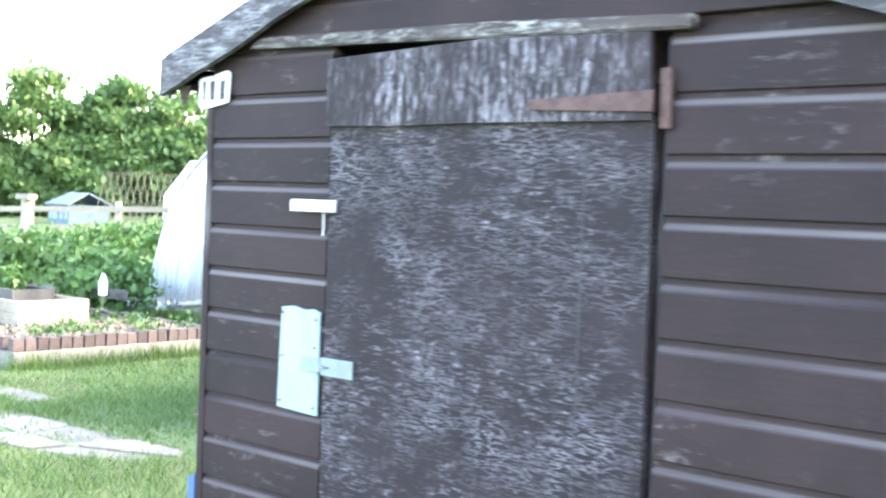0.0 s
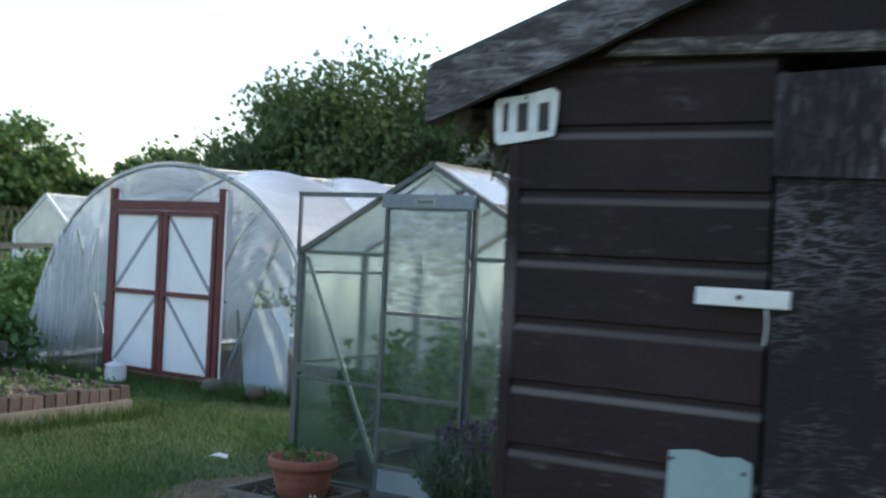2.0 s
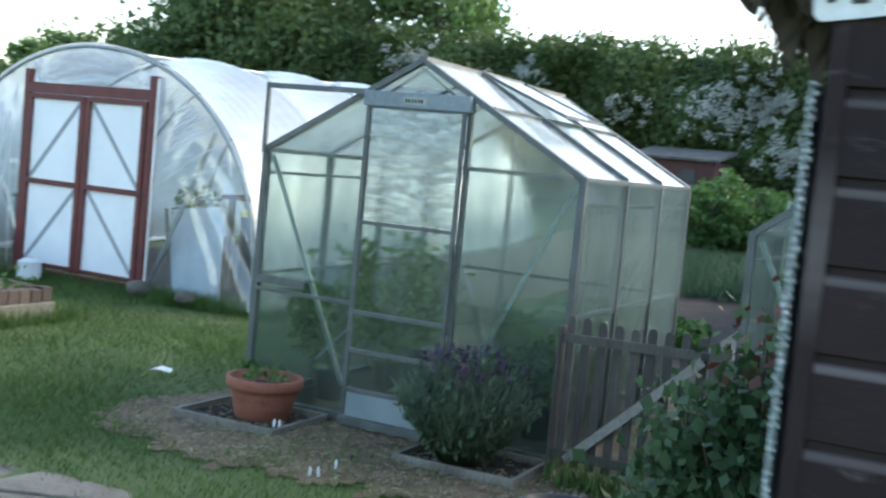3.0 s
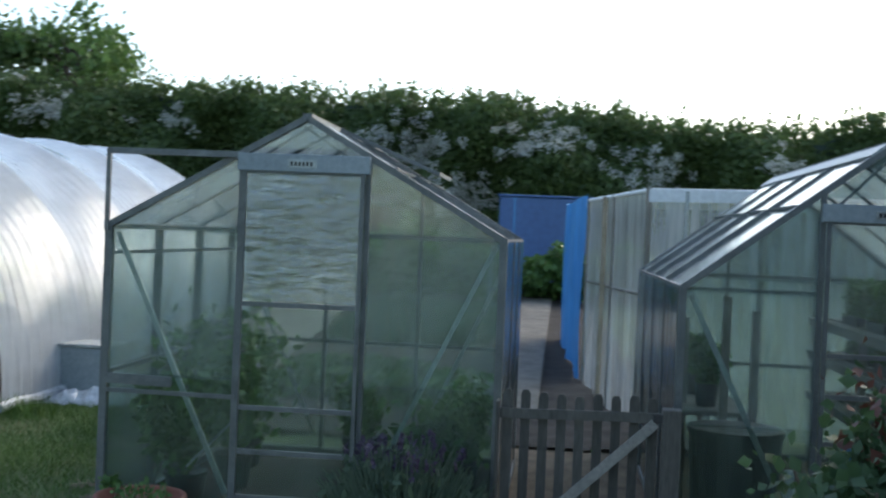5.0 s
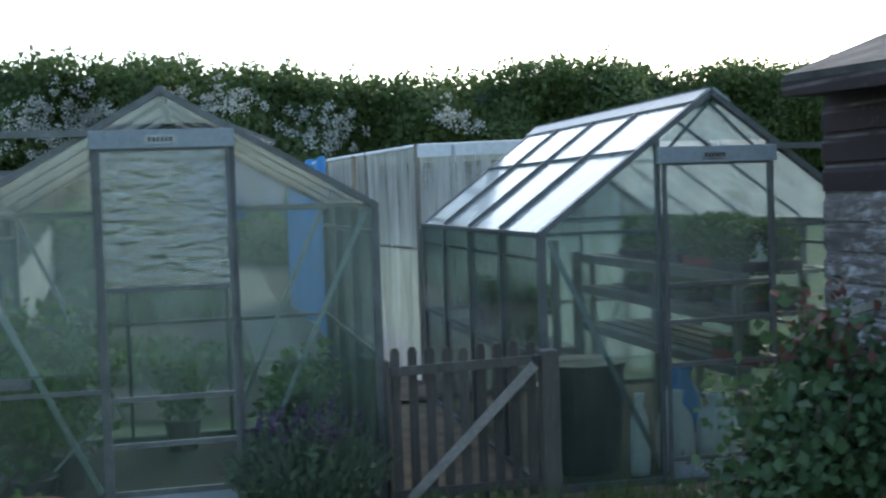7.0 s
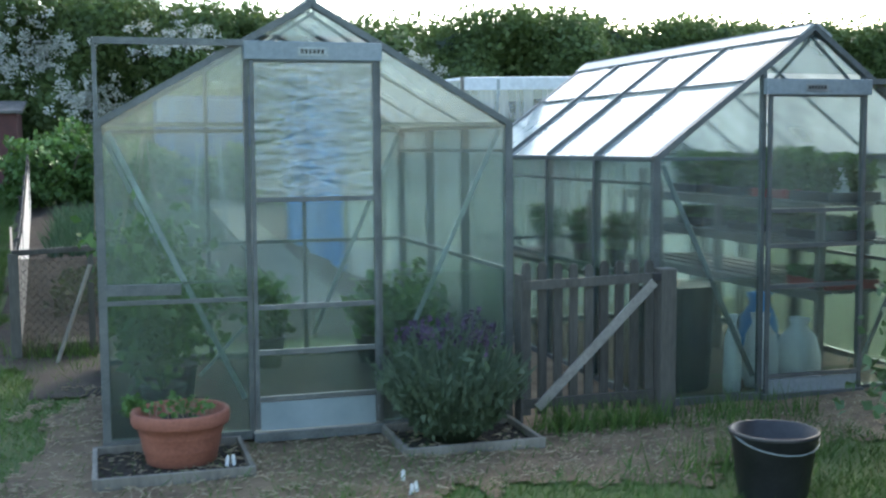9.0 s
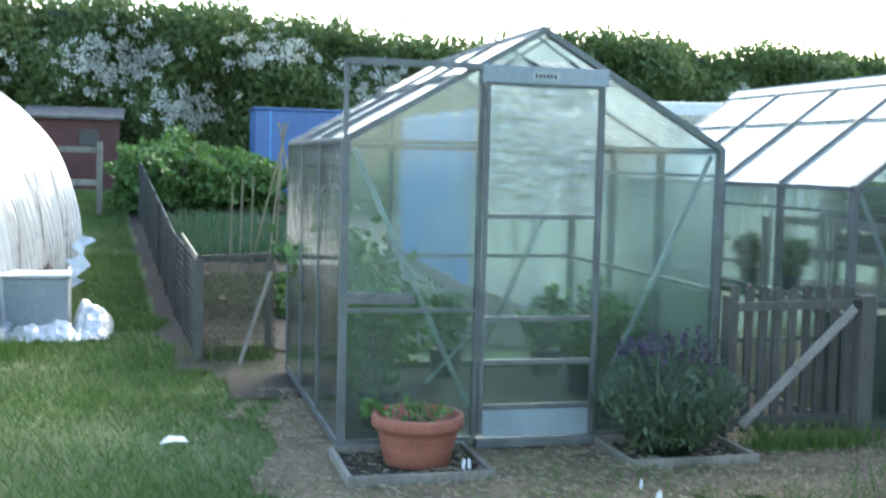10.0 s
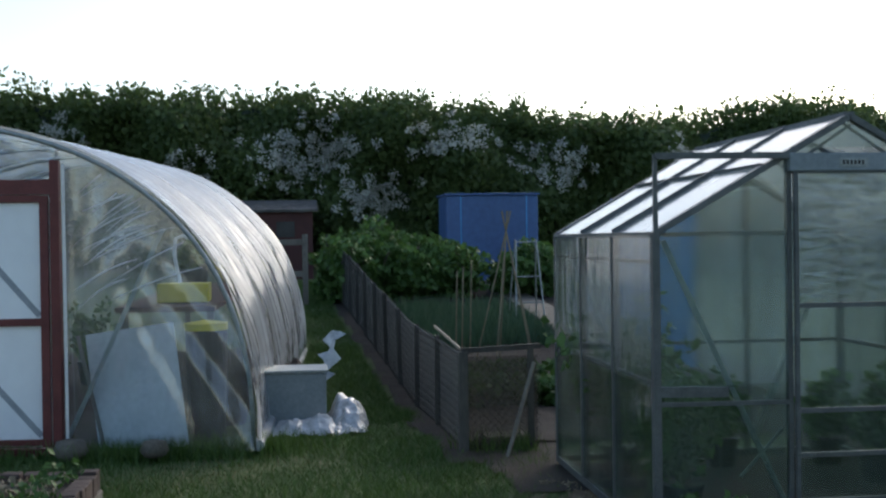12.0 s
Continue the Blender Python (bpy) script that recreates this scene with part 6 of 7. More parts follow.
def far_shed():
    x0, x1, y0, y1 = -6.2, -4.55, 21.2, 22.8
    z = float(ground_z(x0, y0))
    s = thing("red_hut", ((x0 + x1) / 2, y0, z), "small dark red wooden hut under the hedge", "hut")
    part("wall", box(x0, x1, y0, y1, z - 0.05, 2.05), "darkred", s)
    part("roof", prism([(x0 - 0.1, y0 - 0.1, 2.06), (x1 + 0.1, y0 - 0.1, 2.06), (x1 + 0.1, y1, 2.3), (x0 - 0.1, y1, 2.3)], (0, -0.15, 1), 0.05), "felt", s)
    part("window", box(x0 + 0.95, x0 + 1.3, y0 - 0.02, y0 - 0.004, 1.55, 1.85), "black", s)
    g = thing("rail_gate", (-5.2, 17, 0.5), "weathered white rail gate beside the path", "gate")
    z = float(ground_z(-5, 17))
    for x in (-5.9, -4.72):
        part("post", box(x - 0.045, x + 0.045, 16.96, 17.04, z - 0.05, z + 1.12, 0.008), "timber", g)
    for k in (0.45, 0.95):
        part("rail", box(-5.86, -4.76, 16.98, 17.02, z + k, z + k + 0.09, 0.006), "timber", g)


far_shed()


# ---- beside and inside the tunnel ----
def tank_and_sheet():
    t = thing("grey_tank", (-4.85, 7.95, 0), "square grey metal water tank beside the tunnel", "tank")
    part("body", box(-5.10, -4.60, 7.76, 8.16, 0.01, 0.44, 0.008), "greyboard", t)
    part("rim", box(-5.115, -4.585, 7.745, 8.175, 0.442, 0.468, 0.006), "zinc", t)
    s = thing("plastic_sheet", (-4.55, 7.9, 0), "crumpled silver plastic sheeting round the tank", "plastic sheet")
    r = np.random.default_rng(5)
    def crumple(x0, x1, y0, y1, zf, seed, n=26):
        bm = bmesh.new()
        rows = []
        for i in range(n + 1):
            row = []
            for j in range(n + 1):
                fx, fy = i / n, j / n
                x, y = x0 + (x1 - x0) * fx, y0 + (y1 - y0) * fy
                v = Vector((x * 7 + seed, y * 7, seed))
                hgt = max(0.0, zf(fx, fy)) * (0.75 + 0.6 * noise.noise(v)) + 0.03 * noise.noise(v * 2.7) + 0.02
                row.append(bm.verts.new((x + 0.04 * noise.noise(v * 1.7), y + 0.04 * noise.noise(v * 1.3), max(0.004, hgt))))
            rows.append(row)
        for a, b in zip(rows, rows[1:]):
            for j in range(n):
                bm.faces.new((a[j], b[j], b[j + 1], a[j + 1]))
        return bm
    part("fold", crumple(-5.1, -4.35, 7.42, 7.75, lambda a, b: 0.13 * math.sin(math.pi * a) * math.sin(math.pi * b), 2), "silversheet", s)
    part("fold", crumple(-4.58, -4.28, 7.5, 8.3, lambda a, b: 0.26 * math.sin(math.pi * a) ** 0.6 * math.sin(math.pi * b), 4), "silversheet", s)
    bm = bmesh.new()
    rows = []
    for i in range(9):
        f = i / 8
        rows.append([bm.verts.new((-4.62 + 0.12 * f + w * 0.05 * (1 + math.sin(i * 2)), 8.3 + 0.1 * f, 0.3 + 0.42 * f + 0.03 * w * math.cos(i))) for w in (-1, 0, 1)])
    for a, b in zip(rows, rows[1:]):
        for j in range(2):
            bm.faces.new((a[j], b[j], b[j + 1], a[j + 1]))
    part("flap", bm, "silversheet", s)
    m = thing("compost_heap", (-4.85, 9.0, 0), "low heap of dark soil by the tunnel side", "soil heap", kind="stuff")
    bm = bmesh.new()
    bmesh.ops.create_icosphere(bm, subdivisions=4, radius=1.0)
    for v in bm.verts:
        k = 1 + 0.2 * noise.noise(v.co * 3)
        v.co = Vector((-4.86 + 0.2 * v.co.x * k, 9.0 + 0.7 * v.co.y * k, 0.4 * max(v.co.z, -0.05) * k))
    part("soil", bm, "soil", m)


tank_and_sheet()


def tunnel_contents():
    b = thing("leaning_board", tuple(in_tunnel(1.35, 0.2, 0)), "white board leaning inside the tunnel end", "board")
    part("panel", prism([in_tunnel(u, v, z) for u, v, z in ((1.08, 0.10, 0.02), (1.70, 0.10, 0.02), (1.58, 0.22, 0.88), (0.97, 0.22, 0.80))], tuple(T_ALONG), 0.02), "whiteboard", b)
    part("batten", bar(in_tunnel(1.12, 0.09, 0.02), in_tunnel(0.93, 0.16, 0.8), 0.025, 0.02), "timber", b)
    c = thing("water_butt", tuple(in_tunnel(1.78, 0.4, 0)), "black bin with a yellow lid inside the tunnel", "bin")
    p = in_tunnel(1.78, 0.45, 0)
    part("body", lathe([(0.13, 0), (0.15, 0.78), (0.14, 0.8)], tuple(p), 20), "black", c)
    part("lid", lathe([(0.155, 0.8), (0.155, 0.85), (0.03, 0.87)], tuple(p), 20), "yellow", c)
    y = thing("yellow_crate", tuple(in_tunnel(1.45, 1.2, 0)), "yellow plastic crate on a bench in the tunnel", "crate")
    q = in_tunnel(1.5, 1.25, 0.95)
    part("body", box(q.x - 0.2, q.x + 0.2, q.y - 0.14, q.y + 0.14, q.z, q.z + 0.15, 0.01), "yellow", y)
    w = thing("tunnel_bench", tuple(in_tunnel(1.4, 2, 0)), "dark wooden bench along the tunnel side", "bench")
    for u in (1.1, 1.75):
        for v in (0.9, 3.9):
            part("leg", bar(in_tunnel(u, v, 0), in_tunnel(u, v, 0.9), 0.05, 0.05), "timber", w)
    part("top", bar(in_tunnel(1.42, 0.8, 0.925), in_tunnel(1.42, 4.0, 0.925), 0.75, 0.04, side=(0, 0, 1)), "darkred", w)
    for i, (u, v) in enumerate([(-1.4, 0.7), (-1.2, 1.4), (-1.6, 2.1), (-1.3, 3.0), (0.2, 3.5), (1.4, 2.2), (1.3, 3.2)]):
        p = in_tunnel(u, v, 0.95 if u > 1 else 0.0)
        pot_plant(p.x, p.y, p.z, 0.12, 0.25 if u > 1 else 0.6, 110 + i)
    k = thing("hanging_hook", tuple(in_tunnel(1.5, 0.25, 1.3)), "white bent pipe hanging inside the tunnel", "pipe")
    part("pipe", tube([in_tunnel(1.72, 0.2, 1.47), in_tunnel(1.66, 0.2, 1.49), in_tunnel(1.61, 0.2, 1.47), in_tunnel(1.60, 0.2, 1.35), in_tunnel(1.64, 0.2, 1.16)], 0.014, 8), "white", k)
    g = thing("dark_barrels", tuple(in_tunnel(-1.55, 0.5, 0)), "dark blue barrel inside the tunnel", "barrel")
    part("body", lathe([(0.2, 0), (0.24, 0.1), (0.24, 0.65), (0.2, 0.75), (0.05, 0.76)], tuple(in_tunnel(-1.25, 0.55, 0)), 24), "black", g)
    j = thing("water_can", tuple(in_tunnel(-0.28, -0.3, 0)), "white plastic container in front of the tunnel doors", "container")
    part("body", lathe([(0.10, 0), (0.11, 0.02), (0.11, 0.17), (0.05, 0.2), (0.03, 0.2), (0.03, 0.23)], tuple(in_tunnel(-0.28, -0.35, 0)), 18), "white", j)
    for i, (u, v, sx) in enumerate([(0.95, -0.15, 0.12), (1.5, -0.12, 0.1)]):
        q = in_tunnel(u, v, 0)
        st = tagged(part("hem_stone", lathe([(sx * 0.7, 0), (sx, sx * 0.4), (sx * 0.8, sx), (sx * 0.2, sx * 1.15)], tuple(q), 10), "stone", smooth=True), "grey stone weighing down the tunnel sheet", "stone", "hem stones")
    s = thing("plastic_scraps", tuple(in_tunnel(-2.4, -0.2, 0)), "crumpled white polythene at the tunnel foot", "plastic sheet")
    bm = bmesh.new()
    bmesh.ops.create_icosphere(bm, subdivisions=4, radius=1.0)
    q = in_tunnel(-2.45, -0.1, 0)
    for v in bm.verts:
        n = 1 + 0.5 * noise.noise(v.co * 2.6) + 0.25 * noise.noise(v.co * 6)
        v.co = Vector((q.x + 0.42 * v.co.x * n, q.y + 0.2 * v.co.y * n, 0.17 * max(0, v.co.z) * n))
    part("sheet", bm, "silversheet", s)


tunnel_contents()


# ---- beds on the left ----
def raised_bed():
    x0, x1, y0, y1, z0, z1 = -9.3, -6.95, 3.70, 4.46, 0.22, 0.455
    b = thing("raised_bed", ((x0 + x1) / 2, y0, 0.2), "pale plank raised bed standing on the brick bed", "raised bed")
    for (a, c) in (((x0, x1, y0, y0 + 0.035), 2), ((x0, x1, y1 - 0.035, y1), 2), ((x0, x0 + 0.035, y0 + 0.036, y1 - 0.036), 2), ((x1 - 0.035, x1, y0 + 0.036, y1 - 0.036), 2)):
        for k in range(2):
            h = (z1 - z0) / 2
            part("plank", box(*a, z0 + k * h, z0 + (k + 1) * h - 0.003, 0.003), "plank", b)
    bm = box(x0 + 0.036, x1 - 0.036, y0 + 0.036, y1 - 0.036, z0, z1 - 0.06)
    part("soil", bm, "soil", b)
    f = thing("wooden_trug", (-7.8, 4.15, 0.4), "small dark timber box of young greens", "planter")
    for (a) in ((-8.2, -7.45, 3.92, 3.95), (-8.2, -7.45, 4.35, 4.38), (-8.2, -8.17, 3.951, 4.349), (-7.48, -7.45, 3.951, 4.349)):
        part("plank", box(*a, 0.395, 0.52, 0.003), "gatewood", f)
    leaves("salad_foliage", clump(1100, (-7.95, 4.16, 0.56), (0.24, 0.17, 0.2), 6), 0.05, "veg", f, 7)


raised_bed()


def brick_bed():
    b = thing("brick_bed", (-7, 4.1, 0), "low bed edged with upright bricks on a concrete footing", "garden bed")
    part("footing", box(-9.6, -5.88, 3.06, 5.22, -0.05, 0.13, 0.01), "mortar", b)
    part("soil", box(-9.5, -5.99, 3.17, 5.11, 0.13, 0.215), "soil", b)
    bm = box(-0.0475, 0.0475, -0.05, 0.05, 0.0, 0.112, 0.006)
    proto = bpy.data.meshes.new("brick")
    bm.to_mesh(proto)
    bm.free()
    proto.materials.append(M["brick"])
    r = random.Random(14)
    spots = [(-5.935, 3.115 + i * 0.1125, 0) for i in range(19)] + [(-9.5 + i * 0.1125, 3.115, 90) for i in range(31)] + [(-9.5 + i * 0.1125, 5.165, 90) for i in range(31)]
    for x, y, a in spots:
        o = new("brick", proto)
        o.parent = b
        o.matrix_parent_inverse = Matrix.Translation(-b.location)
        o.matrix_basis = pose(x + r.uniform(-0.004, 0.004), y, 0.132 + r.uniform(-0.01, 0.006), r.uniform(-2, 2), r.uniform(-2, 2), a + r.uniform(-2, 2))
    w = np.random.default_rng(61)
    wc = np.column_stack([w.uniform(-9.3, -6.05, 60), w.uniform(3.2, 5.05, 60)])
    wc = wc[(wc[:, 0] > -6.9) | (wc[:, 1] < 3.65) | (wc[:, 1] > 4.5)]
    wk = w.integers(0, len(wc), 1500)
    leaves("weed_growth", np.column_stack([wc[wk] + w.normal(0, 0.05, (1500, 2)), 0.22 + w.exponential(0.03, 1500)]), 0.03, "veg", b, 62)
    leaves("dead_litter", np.column_stack([w.uniform(-7.05, -6.02, 1200), w.uniform(3.2, 5.08, 1200), 0.22 + w.uniform(0, 0.012, 1200)]), 0.03, "straw", b, 63)
    s = thing("marker_bottle", (-8.22, 5.45, 0), "upturned white bottle on a cane", "marker")
    part("cane", tube([(-8.22, 5.45, 0), (-8.22, 5.45, 0.42)], 0.008, 6), "cane", s)
    part("bottle", lathe([(0.05, 0.36), (0.052, 0.5), (0.03, 0.56), (0.018, 0.6)], (-8.22, 5.45, 0), 14), "white", s)


brick_bed()


def vegetables_left():
    v = thing("potato_plot", (-12, 8, 0.3), "deep green mass of vegetable foliage", "vegetables", kind="stuff")
    r = np.random.default_rng(41)
    c = np.column_stack([r.uniform(-17, -9.0, 260), r.uniform(5.5, 12.5, 260)])
    hgt = 0.55 + 0.25 * np.sin(1.3 * c[:, 0]) * np.sin(0.9 * c[:, 1]) + r.uniform(0, 0.22, 260)
    n = 60000
    k = r.integers(0, 260, n)
    f = r.uniform(0, 1, n) ** 0.7
    p = np.column_stack([c[k, 0] + r.normal(0, 0.24, n), c[k, 1] + r.normal(0, 0.24, n), np.zeros(n)])
    p[:, 2] = ground_z(p[:, 0], p[:, 1]) + 0.05 + hgt[k] * f
    keep = ~((p[:, 0] > -9.75) & (p[:, 1] > 6.6)) & (p[:, 1] > 5.35)
    leaves("foliage", p[keep], 0.075, "veg", v, 42)
    g = thing("bed_plank", (-9.8, 5.9, 0.1), "grey plank edging beside the vegetables", "plank")
    part("plank", bar((-11.6, 5.6, 0.3), (-8.7, 6.1, 0.3), 0.03, 0.12, side=(0, 0, 1)), "timber", g)


vegetables_left()


def rail_fence():
    f = thing("post_and_rail_fence", (-18, 12, 0.2), "weathered pale post and rail fence", "fence")
    a, b = Vector((-23, 9.0)), Vector((-13.5, 15.8))
    n = 6
    for i in range(n + 1):
        p = a.lerp(b, i / n)
        z = float(ground_z(p.x, p.y))
        part("post", bar((p.x, p.y, z - 0.05), (p.x, p.y, z + 1.2), 0.11, 0.11), "plank", f)
    for k in (0.62, 1.02):
        za, zb = float(ground_z(a.x, a.y)), float(ground_z(b.x, b.y))
        part("rail", bar((a.x, a.y - 0.07, za + k), (b.x, b.y - 0.07, zb + k), 0.05, 0.12, side=(0, 0, 1)), "plank", f)
    g = thing("corner_post", (-16.6, 9.3, 0), "stout new timber post with a cap", "post")
    part("shaft", bar((-16.6, 9.3, -0.1), (-16.6, 9.3, 1.4), 0.14, 0.14), "plank", g)
    part("cap", box(-16.82, -16.38, 9.2, 9.4, 1.36, 1.46, 0.01), "plank", g)


rail_fence()


def huts_left():
    h = thing("grey_hut", (-30, 18, 0.4), "low grey-blue greenhouse hut far across the plots", "hut")
    part("wall", box(-30.9, -29.7, 18.3, 19.8, 0.3, 1.15), "greyhut", h)
    part("roof", prism([(-31.0, 18.2, 1.15), (-29.6, 18.2, 1.15), (-29.75, 19.05, 1.55), (-30.85, 19.05, 1.55)], (0, -0.6, 1), 0.05), "greyhut", h)
    part("roof", prism([(-31.0, 19.9, 1.15), (-29.6, 19.9, 1.15), (-29.75, 19.05, 1.55), (-30.85, 19.05, 1.55)], (0, 0.6, 1), 0.05), "greyhut", h)
    for x in (-30.6, -30.0):
        part("window", box(x - 0.22, x + 0.22, 18.28, 18.297, 0.7, 1.08), "roofglass", h)
    c = thing("bean_frame", (-21, 15.5, 0.4), "row of crossed bean canes", "canes")
    z = float(ground_z(-21, 15.5))
    for i in range(13):
        x, y = -21.1 + i * 0.115, 13.9 + i * 0.11
        for s in (-1, 1):
            part("cane", tube([(x + s * 0.12, y + s * 0.3, z), (x - s * 0.03, y - s * 0.04, z + 1.7)], 0.009, 5), "cane", c)
    g = thing("small_greenhouse", (-18.2, 14.6, 0.3), "small white-framed greenhouse across the plots", "greenhouse")
    x0, x1, y0, y1, z, e, rz = -18.5, -16.7, 13.8, 15.8, 0.3, 1.55, 2.3
    xm = (x0 + x1) / 2
    for x in (x0, x1):
        for y in (y0, y1):
            part("post", bar((x, y, z), (x, y, e), 0.07, 0.07), "white", g)
            part("rafter", bar((x, y, e), (xm, y, rz), 0.06, 0.06), "white", g)
        part("eaves_bar", bar((x, y0, e), (x, y1, e), 0.06, 0.06, side=(0, 0, 1)), "white", g)
        part("side_wall", box(x - 0.02, x + 0.02, y0, y1, z, 0.95), "white", g)
        part("pane", box(x - 0.004, x + 0.004, y0, y1, 0.96, e - 0.03), "roofglass", g)
    part("front_wall", box(x0, x1, y0 - 0.02, y0 + 0.02, z, 0.95), "white", g)
    part("pane", prism([(x0, y0, 0.96), (x1, y0, 0.96), (x1, y0, e), (xm, y0, rz - 0.04), (x0, y0, e)], (0, 1, 0), 0.006), "roofglass", g)
    part("ridge_bar", bar((xm, y0, rz), (xm, y1, rz), 0.06, 0.06, side=(0, 0, 1)), "white", g)
    for s, x in ((-1, x0), (1, x1)):
        part("roof_pane", prism([(x, y0, e + 0.03), (x, y1, e + 0.03), (xm, y1, rz + 0.03), (xm, y0, rz + 0.03)], (s * 0.6, 0, 1), 0.006), "roofglass", g)


huts_left()


# ---- paving, grass, straw: the small pieces last ----
def slabs():
    p = tagged(new("pavement"), "uneven old paving stones sunk into the grass", "paving", kind="structure")
    p.empty_display_size = 0.1
    r = random.Random(17)
    # broken strip: neighbours share their worn corners
    cuts = [-7.7, -6.75, -5.95, -5.1, -4.35, -3.6, -2.95, -2.36]
    for n_rows, low, high, first, last in ((2, 1.52, 2.14, 0, 7), (1, 2.34, 2.62, 0, 4)):
        grid = []
        for i in range(first, last + 1):
            tip = max(0.0, (cuts[i] + 2.95) / 0.6) if n_rows == 2 else 0.0
            lo, hi = low + 0.36 * tip + r.uniform(-0.05, 0.05), high + 0.02 * tip + r.uniform(-0.05, 0.05)
            grid.append([(cuts[i] + r.uniform(-0.1, 0.1), lo + (hi - lo) * j / n_rows + (r.uniform(-0.07, 0.07) if 0 < j < n_rows else 0)) for j in range(n_rows + 1)])
        for ga, gb in zip(grid, grid[1:]):
            for j in range(n_rows):
                q = [ga[j], gb[j], gb[j + 1], ga[j + 1]]
                cx, cy = sum(v[0] for v in q) / 4, sum(v[1] for v in q) / 4
                pts = []
                for k in range(4):
                    (ax, ay), (bx, by) = q[k], q[(k + 1) % 4]
                    for f in (0.1, 0.37, 0.63, 0.9):
                        e = 0.975 + r.uniform(-0.03, 0.012)
                        pts.append((cx + (ax + (bx - ax) * f - cx) * e, cy + (ay + (by - ay) * f - cy) * e))
                z = float(ground_z(cx, cy)) + r.uniform(0.008, 0.018)
                bm = prism([(u, v, z - 0.03) for u, v in pts], (r.uniform(-0.015, 0.015), r.uniform(-0.015, 0.015), 1), 0.045)
                bmesh.ops.bevel(bm, geom=bm.edges[:], offset=0.005, segments=1, affect="EDGES")
                part("stone", bm, "stone", p)
    for cx, cy, w in ((-2.02, 1.5, 0.13), (-3.3, 1.2, 0.17)):
        pts = [(cx + w * math.cos(k * math.tau / 9) * r.uniform(0.8, 1.2), cy + w * 0.8 * math.sin(k * math.tau / 9) * r.uniform(0.8, 1.2), float(ground_z(cx, cy)) - 0.02) for k in range(9)]
        part("stone", prism(pts, (0, 0, 1), 0.032), "stone", p)
    y = 8.2
    while y < 20.5:
        z = float(ground_z(-1.3, y)) + 0.045
        z1 = float(ground_z(-1.3, y + 0.9)) + 0.045
        bm = bar((-1.315, y, z), (-1.315, y + 0.894, z1), 0.47, 0.05, side=(0, 0, 1))
        bmesh.ops.bevel(bm, geom=bm.edges[:], offset=0.004, segments=1, affect="EDGES")
        part("slab", bm, "stone", p)
        y += 0.9


slabs()


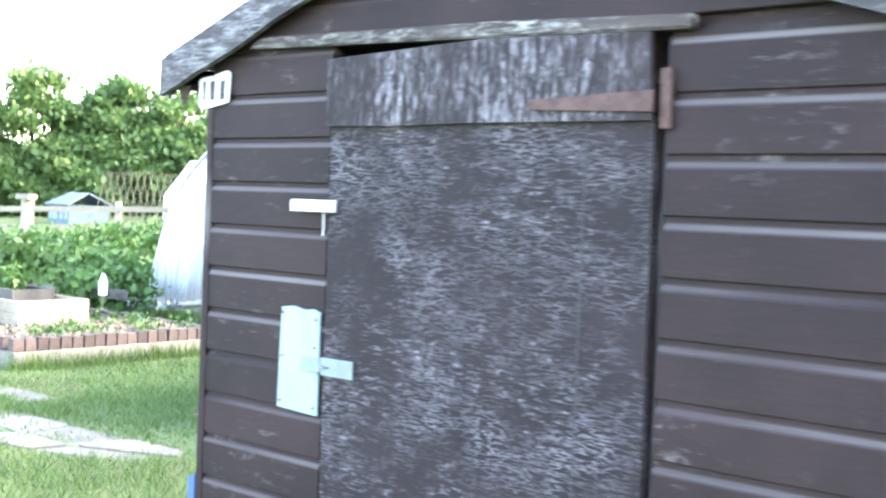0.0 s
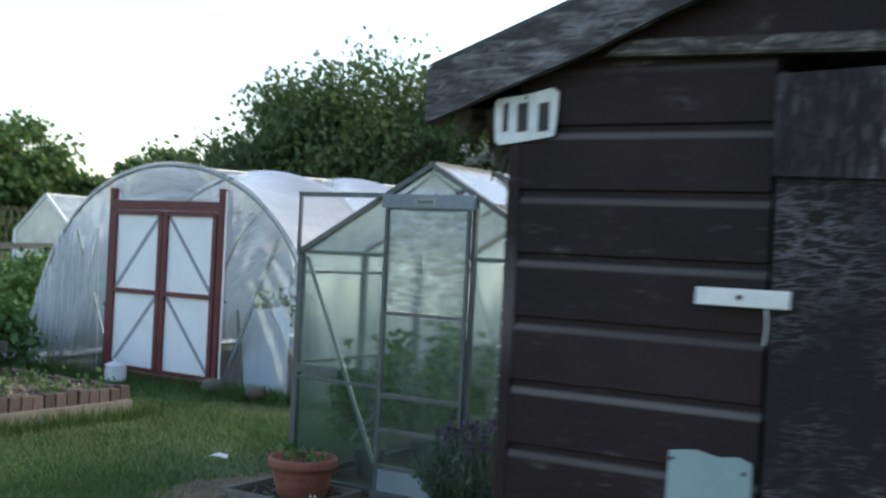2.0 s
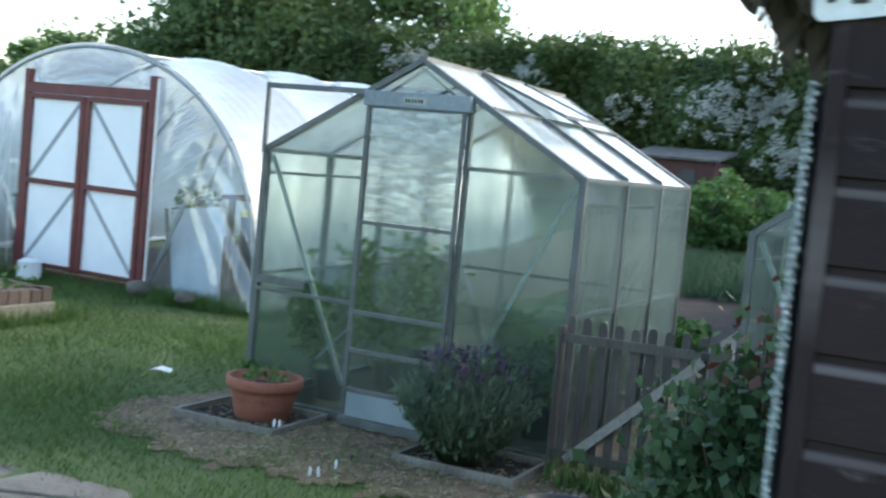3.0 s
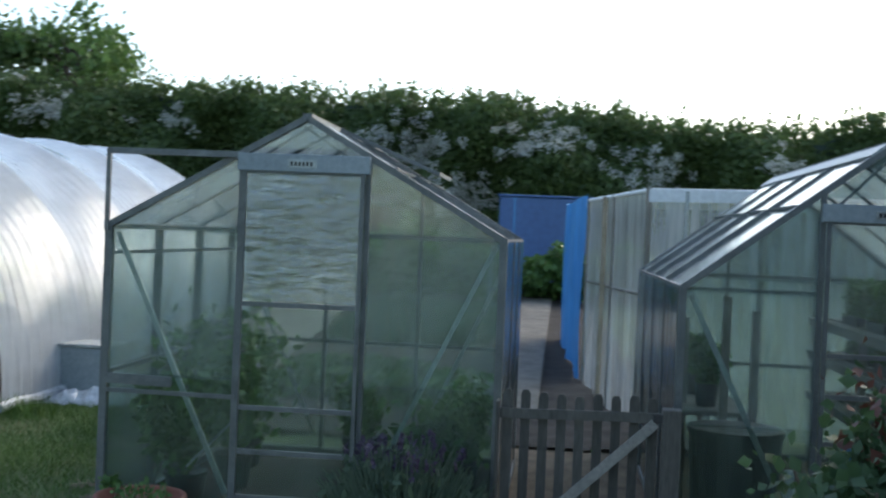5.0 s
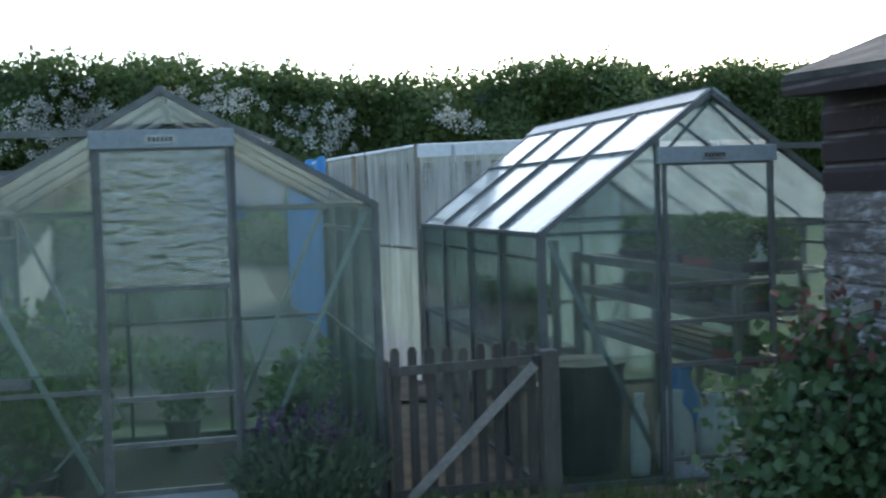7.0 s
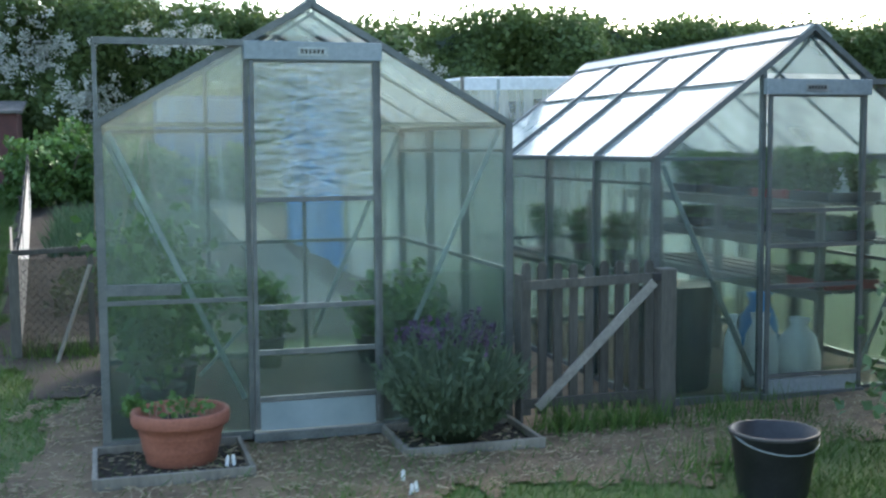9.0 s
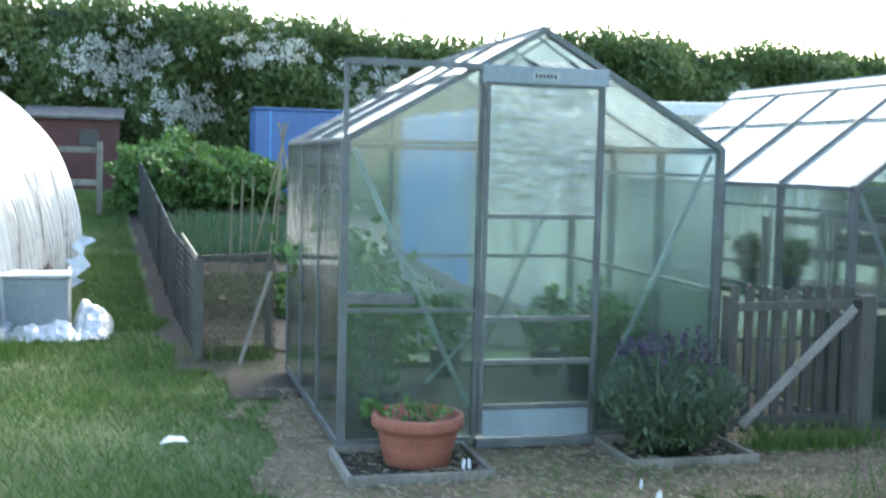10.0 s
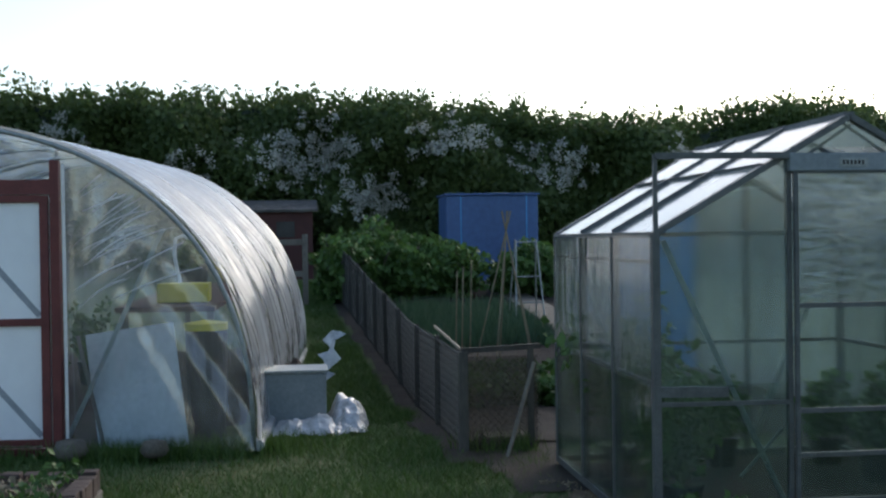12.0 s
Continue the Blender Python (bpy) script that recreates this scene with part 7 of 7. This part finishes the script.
def grass_cover():
    g = thing("lawn_grass", (-5, 4, 0), "short uneven green grass with longer tufts", "grass", kind="stuff")
    r = np.random.default_rng(51)
    n = 560000
    xy = np.column_stack([r.uniform(-9.6, 3.4, n), r.uniform(-2.6, 8.6, n)])
    x, y = xy[:, 0], xy[:, 1]
    path_n = 60000
    py = r.uniform(8, 20.5, path_n)
    left = np.where(py < 12.6, -5.02 + 0.06 * (py - 7), -5.9)
    px = left + r.uniform(0, 1, path_n) * (fence_x(py) - 0.2 - left)
    rim = ~on_earth(x, y - 0.22 * r.uniform(0, 1, n))
    earth = on_earth(x, y) & (r.uniform(0, 1, n) > 0.12 + 0.25 * (wobble(x * 0.8, y * 0.9) > 0.3) + 0.5 * rim)
    bed = (x < -5.85) & (y > 3.02) & (y < 5.25)
    w = 0.05 * wobble(x * 2, y * 2)
    tip = np.clip((x + 2.95) / 0.6, 0, 1)
    stone = (x > -7.7) & (x < -2.36) & (y > 1.54 + 0.36 * tip + w) & (y < 2.12 + w) | (x > -7.7) & (x < -4.4) & (y > 2.36 + w) & (y < 2.58 + w)
    stone &= r.uniform(0, 1, n) > 0.06 + 0.2 * (wobble(x * 1.7, y * 2.1) > 0.55)
    tunnel = (y > 6.95) & (x < -5.0)
    shed = (x > 0.35) & (y > -0.2)
    plot = (y > 6.5) & (x > -3.8) | on_margin(x, y) & (r.uniform(0, 1, n) > 0.15)
    house = (x > -3.15) & (y > 3.9)
    keep = ~(earth | bed | stone | tunnel | shed | plot | house)
    thin = 0.5 + 0.5 * wobble(x * 0.45, y * 0.45)
    keep &= r.uniform(0, 1, n) < 0.45 + 0.55 * thin
    lawn = np.concatenate([xy[keep], np.column_stack([px, py])])
    dead = r.uniform(0, 1, len(lawn)) < 0.07 + 0.25 * (wobble(lawn[:, 0] * 0.6 + 2, lawn[:, 1] * 0.7) > 0.45)
    blades("grass_blades", lawn[~dead], 0.05, 0.007, "grass", g, 52, 0.7, patchy=True)
    blades("dry_blades", lawn[dead], 0.035, 0.006, "dry", g, 54, 1.0)
    # longer tufts along edges
    spots = []
    def line(x0, y0, x1, y1, m, w):
        q = r.uniform(0, 1, m)
        spots.append(np.column_stack([x0 + (x1 - x0) * q, y0 + (y1 - y0) * q]) + r.normal(0, w, (m, 2)))
    line(-6.3, 6.75, -4.9, 6.95, 2600, 0.09)
    line(-9.3, 6.75, -6.4, 6.8, 1500, 0.06)
    line(-5.8, 3.0, -5.8, 5.3, 1300, 0.05)
    line(-5.75, 5.3, -9.0, 5.4, 1500, 0.07)
    line(-4.9, 8.3, -4.95, 12.5, 1600, 0.08)
    line(-5.8, 13, -5.4, 20, 3000, 0.3)
    line(-0.3, 3.75, 0.3, 3.7, 250, 0.12)
    line(-1.1, 3.75, -0.45, 3.75, 500, 0.05)
    line(-0.3, 1.9, 0.3, 1.6, 700, 0.2)
    line(-0.9, 2.9, -0.2, 3.0, 250, 0.12)
    line(-3.65, 6.7, -3.2, 6.6, 300, 0.08)
    blades("tufts", np.concatenate(spots), 0.14, 0.01, "grass", g, 53, 0.35)
    s = thing("straw_litter", (-3, 3.2, 0), "scattered straw and wood chips on bare earth", "straw", kind="stuff")
    m = 11000
    xy = np.column_stack([r.uniform(-4.1, 1.0, m), r.uniform(2.5, 6.9, m)])
    xy = xy[on_earth(xy[:, 0], xy[:, 1]) & ~((xy[:, 0] > -3.15) & (xy[:, 1] > 3.9))]
    k = len(xy)
    ang, ln = r.uniform(0, math.tau, k), r.uniform(0.012, 0.045, k)
    z = ground_z(xy[:, 0], xy[:, 1]) + 0.02
    a = np.column_stack([xy, z])
    b = a + np.column_stack([np.cos(ang) * ln, np.sin(ang) * ln, r.uniform(-0.004, 0.012, k)])
    sticks("straws", a, b, 0.003, "straw", s)


grass_cover()
